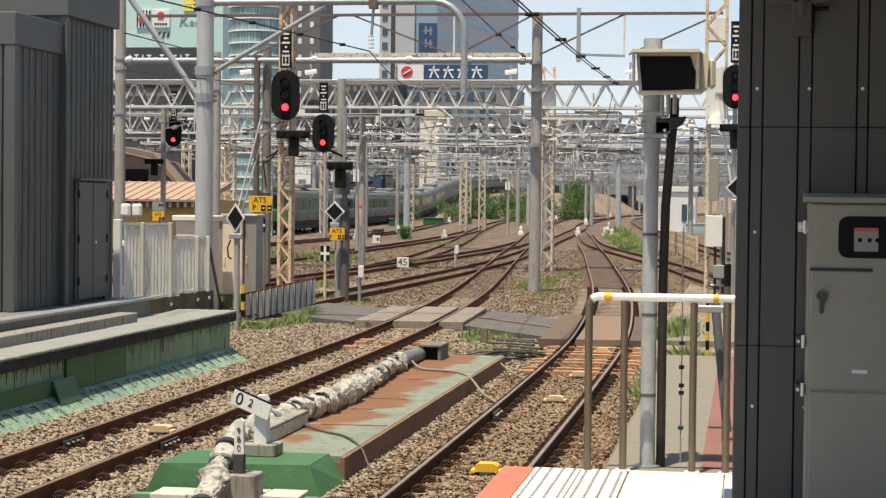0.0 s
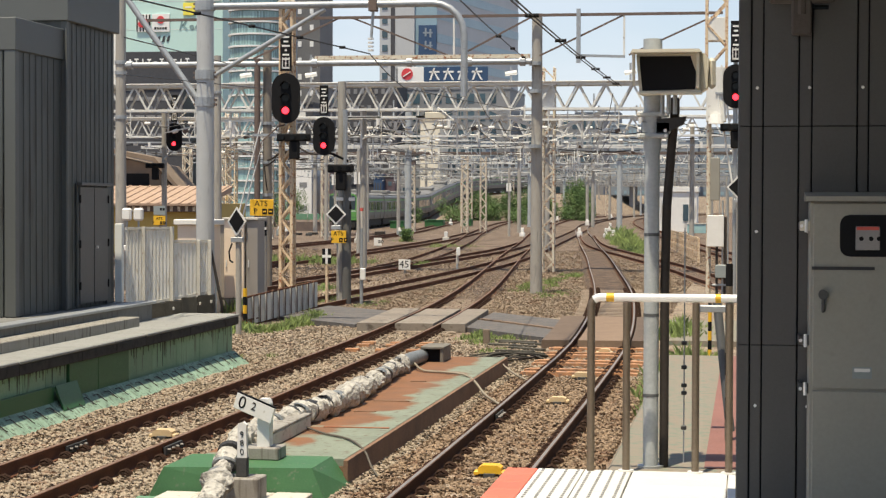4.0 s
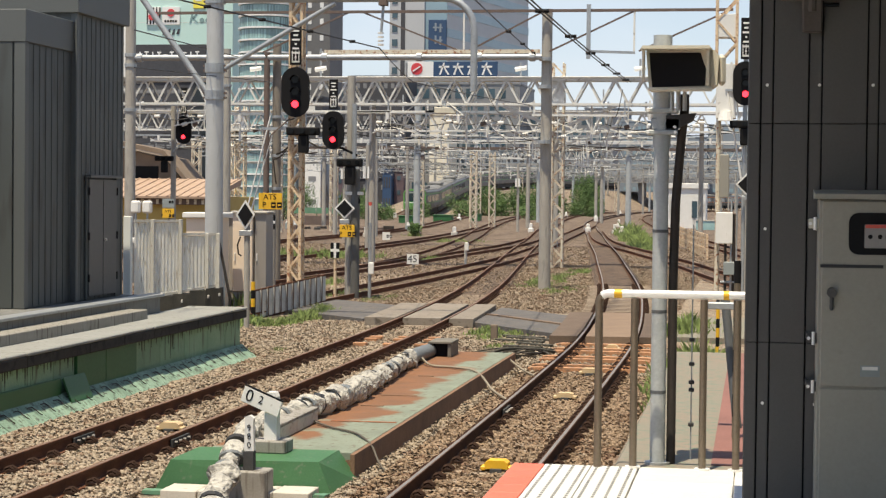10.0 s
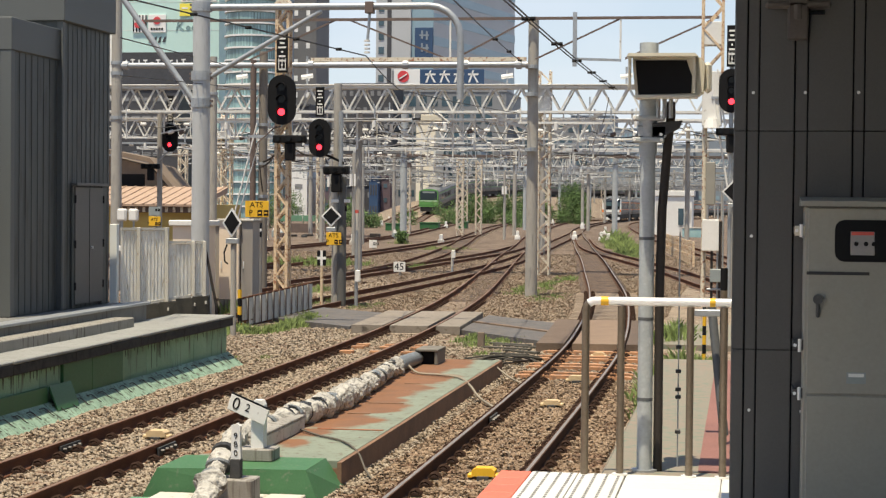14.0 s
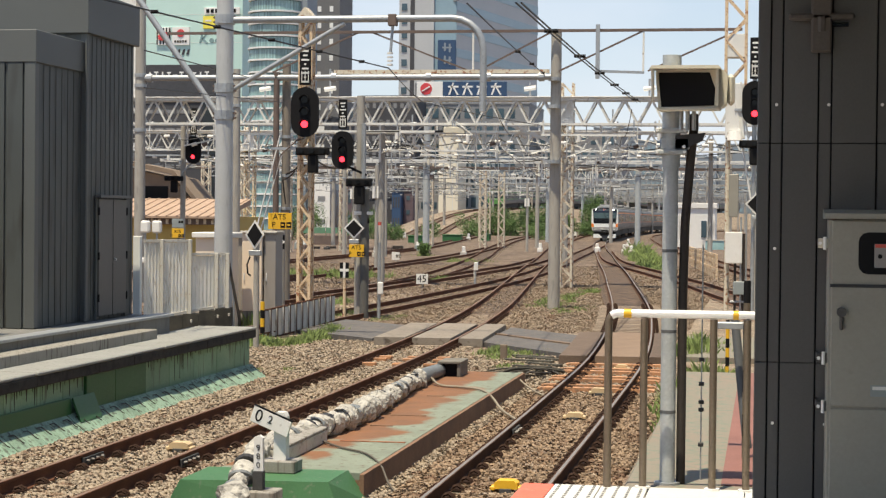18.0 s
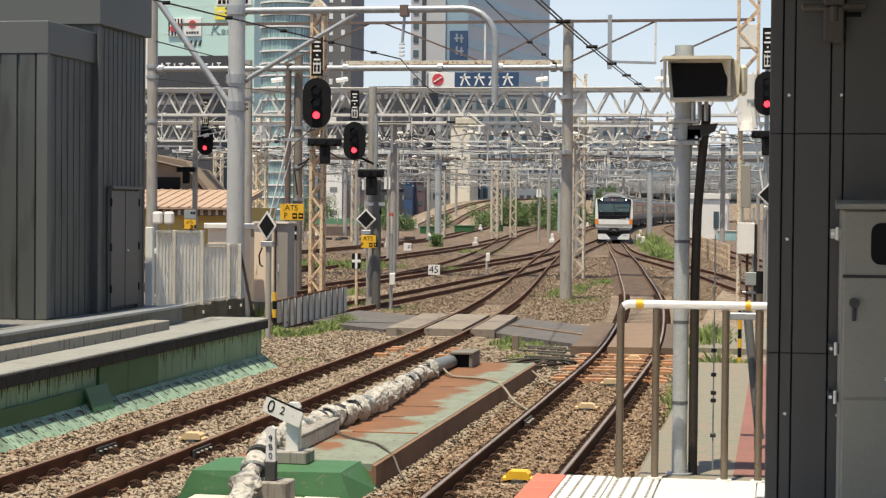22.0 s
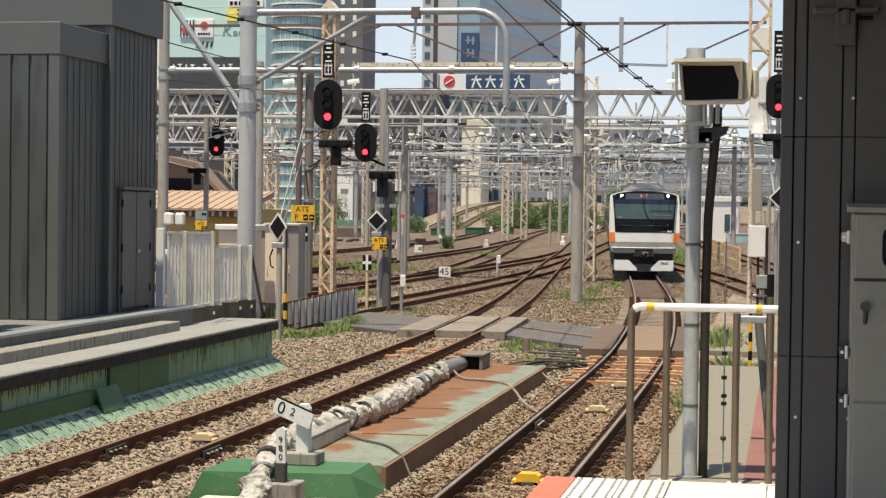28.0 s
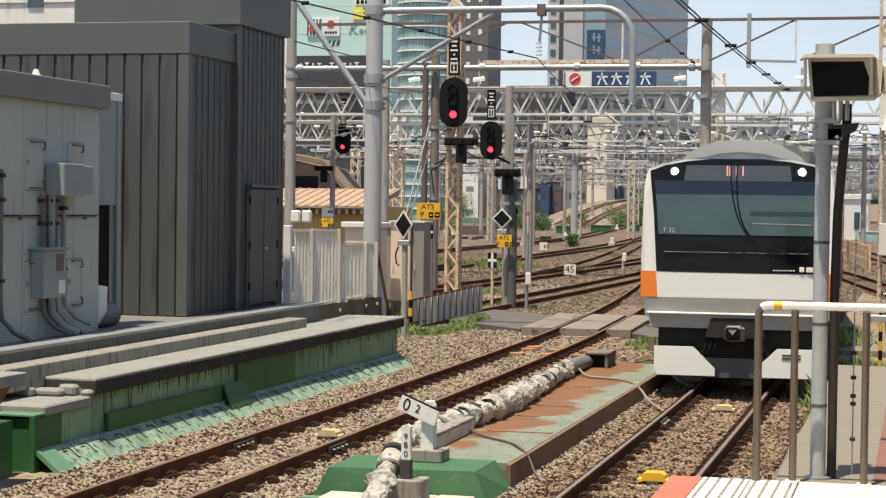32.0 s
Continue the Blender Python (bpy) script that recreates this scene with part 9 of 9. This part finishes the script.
gs = 50
for x, y, rx, ry, n, h in ((-5.75, 40.6, 0.5, 1.3, 1200, 0.2), (-10.9, 45.5, 0.35, 2.5, 1500, 0.3), (-11.4, 41.2, 0.35, 1.4, 900, 0.28), (-11.5, 36.6, 0.5, 0.7, 400, 0.12), (-5.4, 39.6, 0.75, 2.0, 1800, 0.22), (-4.9, 36.5, 0.5, 1.0, 500, 0.14), (-10.6, 43.5, 0.35, 3.2, 1800, 0.28), (-10.9, 41.0, 0.3, 1.0, 500, 0.3), (-9.3, 34.2, 0.5, 0.8, 500, 0.14), (-7.3, 66, 0.8, 6, 2000, 0.25), (-7.0, 74, 0.6, 4, 1200, 0.25),
                           (-6.3, 60, 0.8, 4, 1200, 0.16), (-0.9, 30, 0.7, 7, 3500, 0.55), (-1.4, 42, 0.6, 3, 1200, 0.5), (-21.0, 88, 3.2, 3.5, 2600, 0.5), (-15.6, 86, 1.1, 4, 1200, 0.3), (-12.5, 54.5, 1.0, 3.5, 1600, 0.2), (-10.9, 53.0, 0.5, 2.0, 700, 0.14), (-13.1, 47.5, 0.6, 1.5, 700, 0.9),
                           (-14.5, 61, 0.6, 3.0, 700, 0.4), (-7.0, 117, 0.9, 7, 1800, 0.75), (-8.4, 130, 1.0, 7, 1500, 0.9), (-10.0, 148, 1.0, 9, 1300, 1.0), (-6.2, 108, 0.5, 4, 700, 0.4), (-24.3, 131, 0.8, 1.0, 300, 0.5), (-19, 118, 2.0, 3, 700, 0.3)):
    gs += 1
    grass_patch(x, y, rx * 1.15, ry * 1.1, int(n * 1.2), h, gs)


# ---- ballast stones, nearest stretch dense ----
def on_slab(x, y):
    if -6.0 < x < -4.1 and 17.0 < y < 32.1:
        return True
    bare = (int(x * 1000) * 7 + int(y * 1000) * 13) % 5 < 2
    for rows in (T1, T2):
        c = float(np.interp(y, [r[0] for r in rows], [r[1] for r in rows]))
        if abs(abs(x - c) - GAUGE) < (0.15 if (int(x * 997) + int(y * 991)) % 3 else 0.075):
            return True
        if y > 48 and abs(x - c) < 0.78 and (int(x * 997) + int(y * 991)) % 3:
            return True
        if bare and abs(x - c) < 1.02 and rows is T1 and 30.4 < y < 37.2:
            return True
        if (rows is T1 and 37.2 < y < 45.7 or rows is T2 and 41.5 < y < 48.5) and abs(x - c) < 1.35:
            return True
    return (-6.5 < x < -4.2 and 39.5 < y < 48) or (x < -9.0 and y < 33.4) or (x < -9.2 and 43 < y < 48 and x > -12)


stones("ballast_near", 92000, -9.1, -3.9, 14.5, 31, 0.036, on_slab, 1, "tan and brown crushed stone ballast around the near siding")
stones("ballast_near", 42000, -3.9, -1.55, 14.5, 31, 0.036, on_slab, 9, "rust-dusted brown ballast around the platform track", STONE_RUST)
stones("ballast_mid", 105000, -13.2, -1.6, 31, 48, 0.037, on_slab, 2, "tan and brown crushed stone ballast near the crossings")
stones("ballast_far", 52000, -13.0, -2.0, 48, 82, 0.04, on_slab, 3, "brown crushed stone ballast further off", STONE_FAR)
stones("ballast_yard", 36000, -31.0, -0.5, 52, 110, 0.055, lambda x, y: x > -13.0 and y < 80 or x < -8.5 - y * 0.2, 6, "coarse brown gravel between the yard tracks", STONE_FAR)


# ---- what moves ----
def along(path):
    """Arc length of each point of a path; zero where y is 0."""
    d = [0.0]
    for a, b in zip(path, path[1:]):
        d.append(d[-1] + (b - a).length)
    ys = np.array([p.y for p in path])
    d = np.array(d)
    return d - np.interp(0.0, ys, d), np.array(path)


def place_on(table, s):
    d, p = table
    return Vector([float(np.interp(s, d, p[:, k])) for k in range(3)])


def run_train(cars, rows, times, stations):
    table = along(smooth_path(rows, 1.0))
    for k, car in enumerate(cars):
        keys = []
        for i in range(int(32 / 0.5) + 1):
            t = i * 0.5
            s = float(np.interp(t, times, stations)) + 20.0 * k
            a, b = place_on(table, s + 2.9), place_on(table, s + 16.7)
            way = (b - a).normalized()
            front = a - way * 2.9
            turn = -math.degrees(math.atan2(way.x, way.y))
            keys.append((t, pose(front.x, front.y, front.z + 0.055, 0, 0, turn) @ pose(0, 0, 0, math.degrees(math.asin(way.z)), 0, 0)))
        walk(car, keys)


def motions():
    """The orange train runs in on the platform track; the green train leaves over the loop."""
    t = np.linspace(0, 32, 65)
    run_train(orange_cars, [(-40, -2.78)] + T1, t, np.interp(t, ORANGE_T, ORANGE_S))
    run_train(green_cars, TG, t, np.interp(t, GREEN_T, GREEN_S))


ORANGE_T = (0, 14.5, 16, 17, 18, 19, 20, 21, 22, 23, 24, 25.5, 28, 30, 32)
ORANGE_S = (600, 280, 245, 224, 207, 191.5, 175, 160, 147, 135.5, 124.8, 108.4, 78.2, 52.8, 28.6)
GREEN_T = (0, 2, 7, 10, 14, 17, 32)
GREEN_S = (138, 155, 196, 232, 271, 314, 520)
motions()
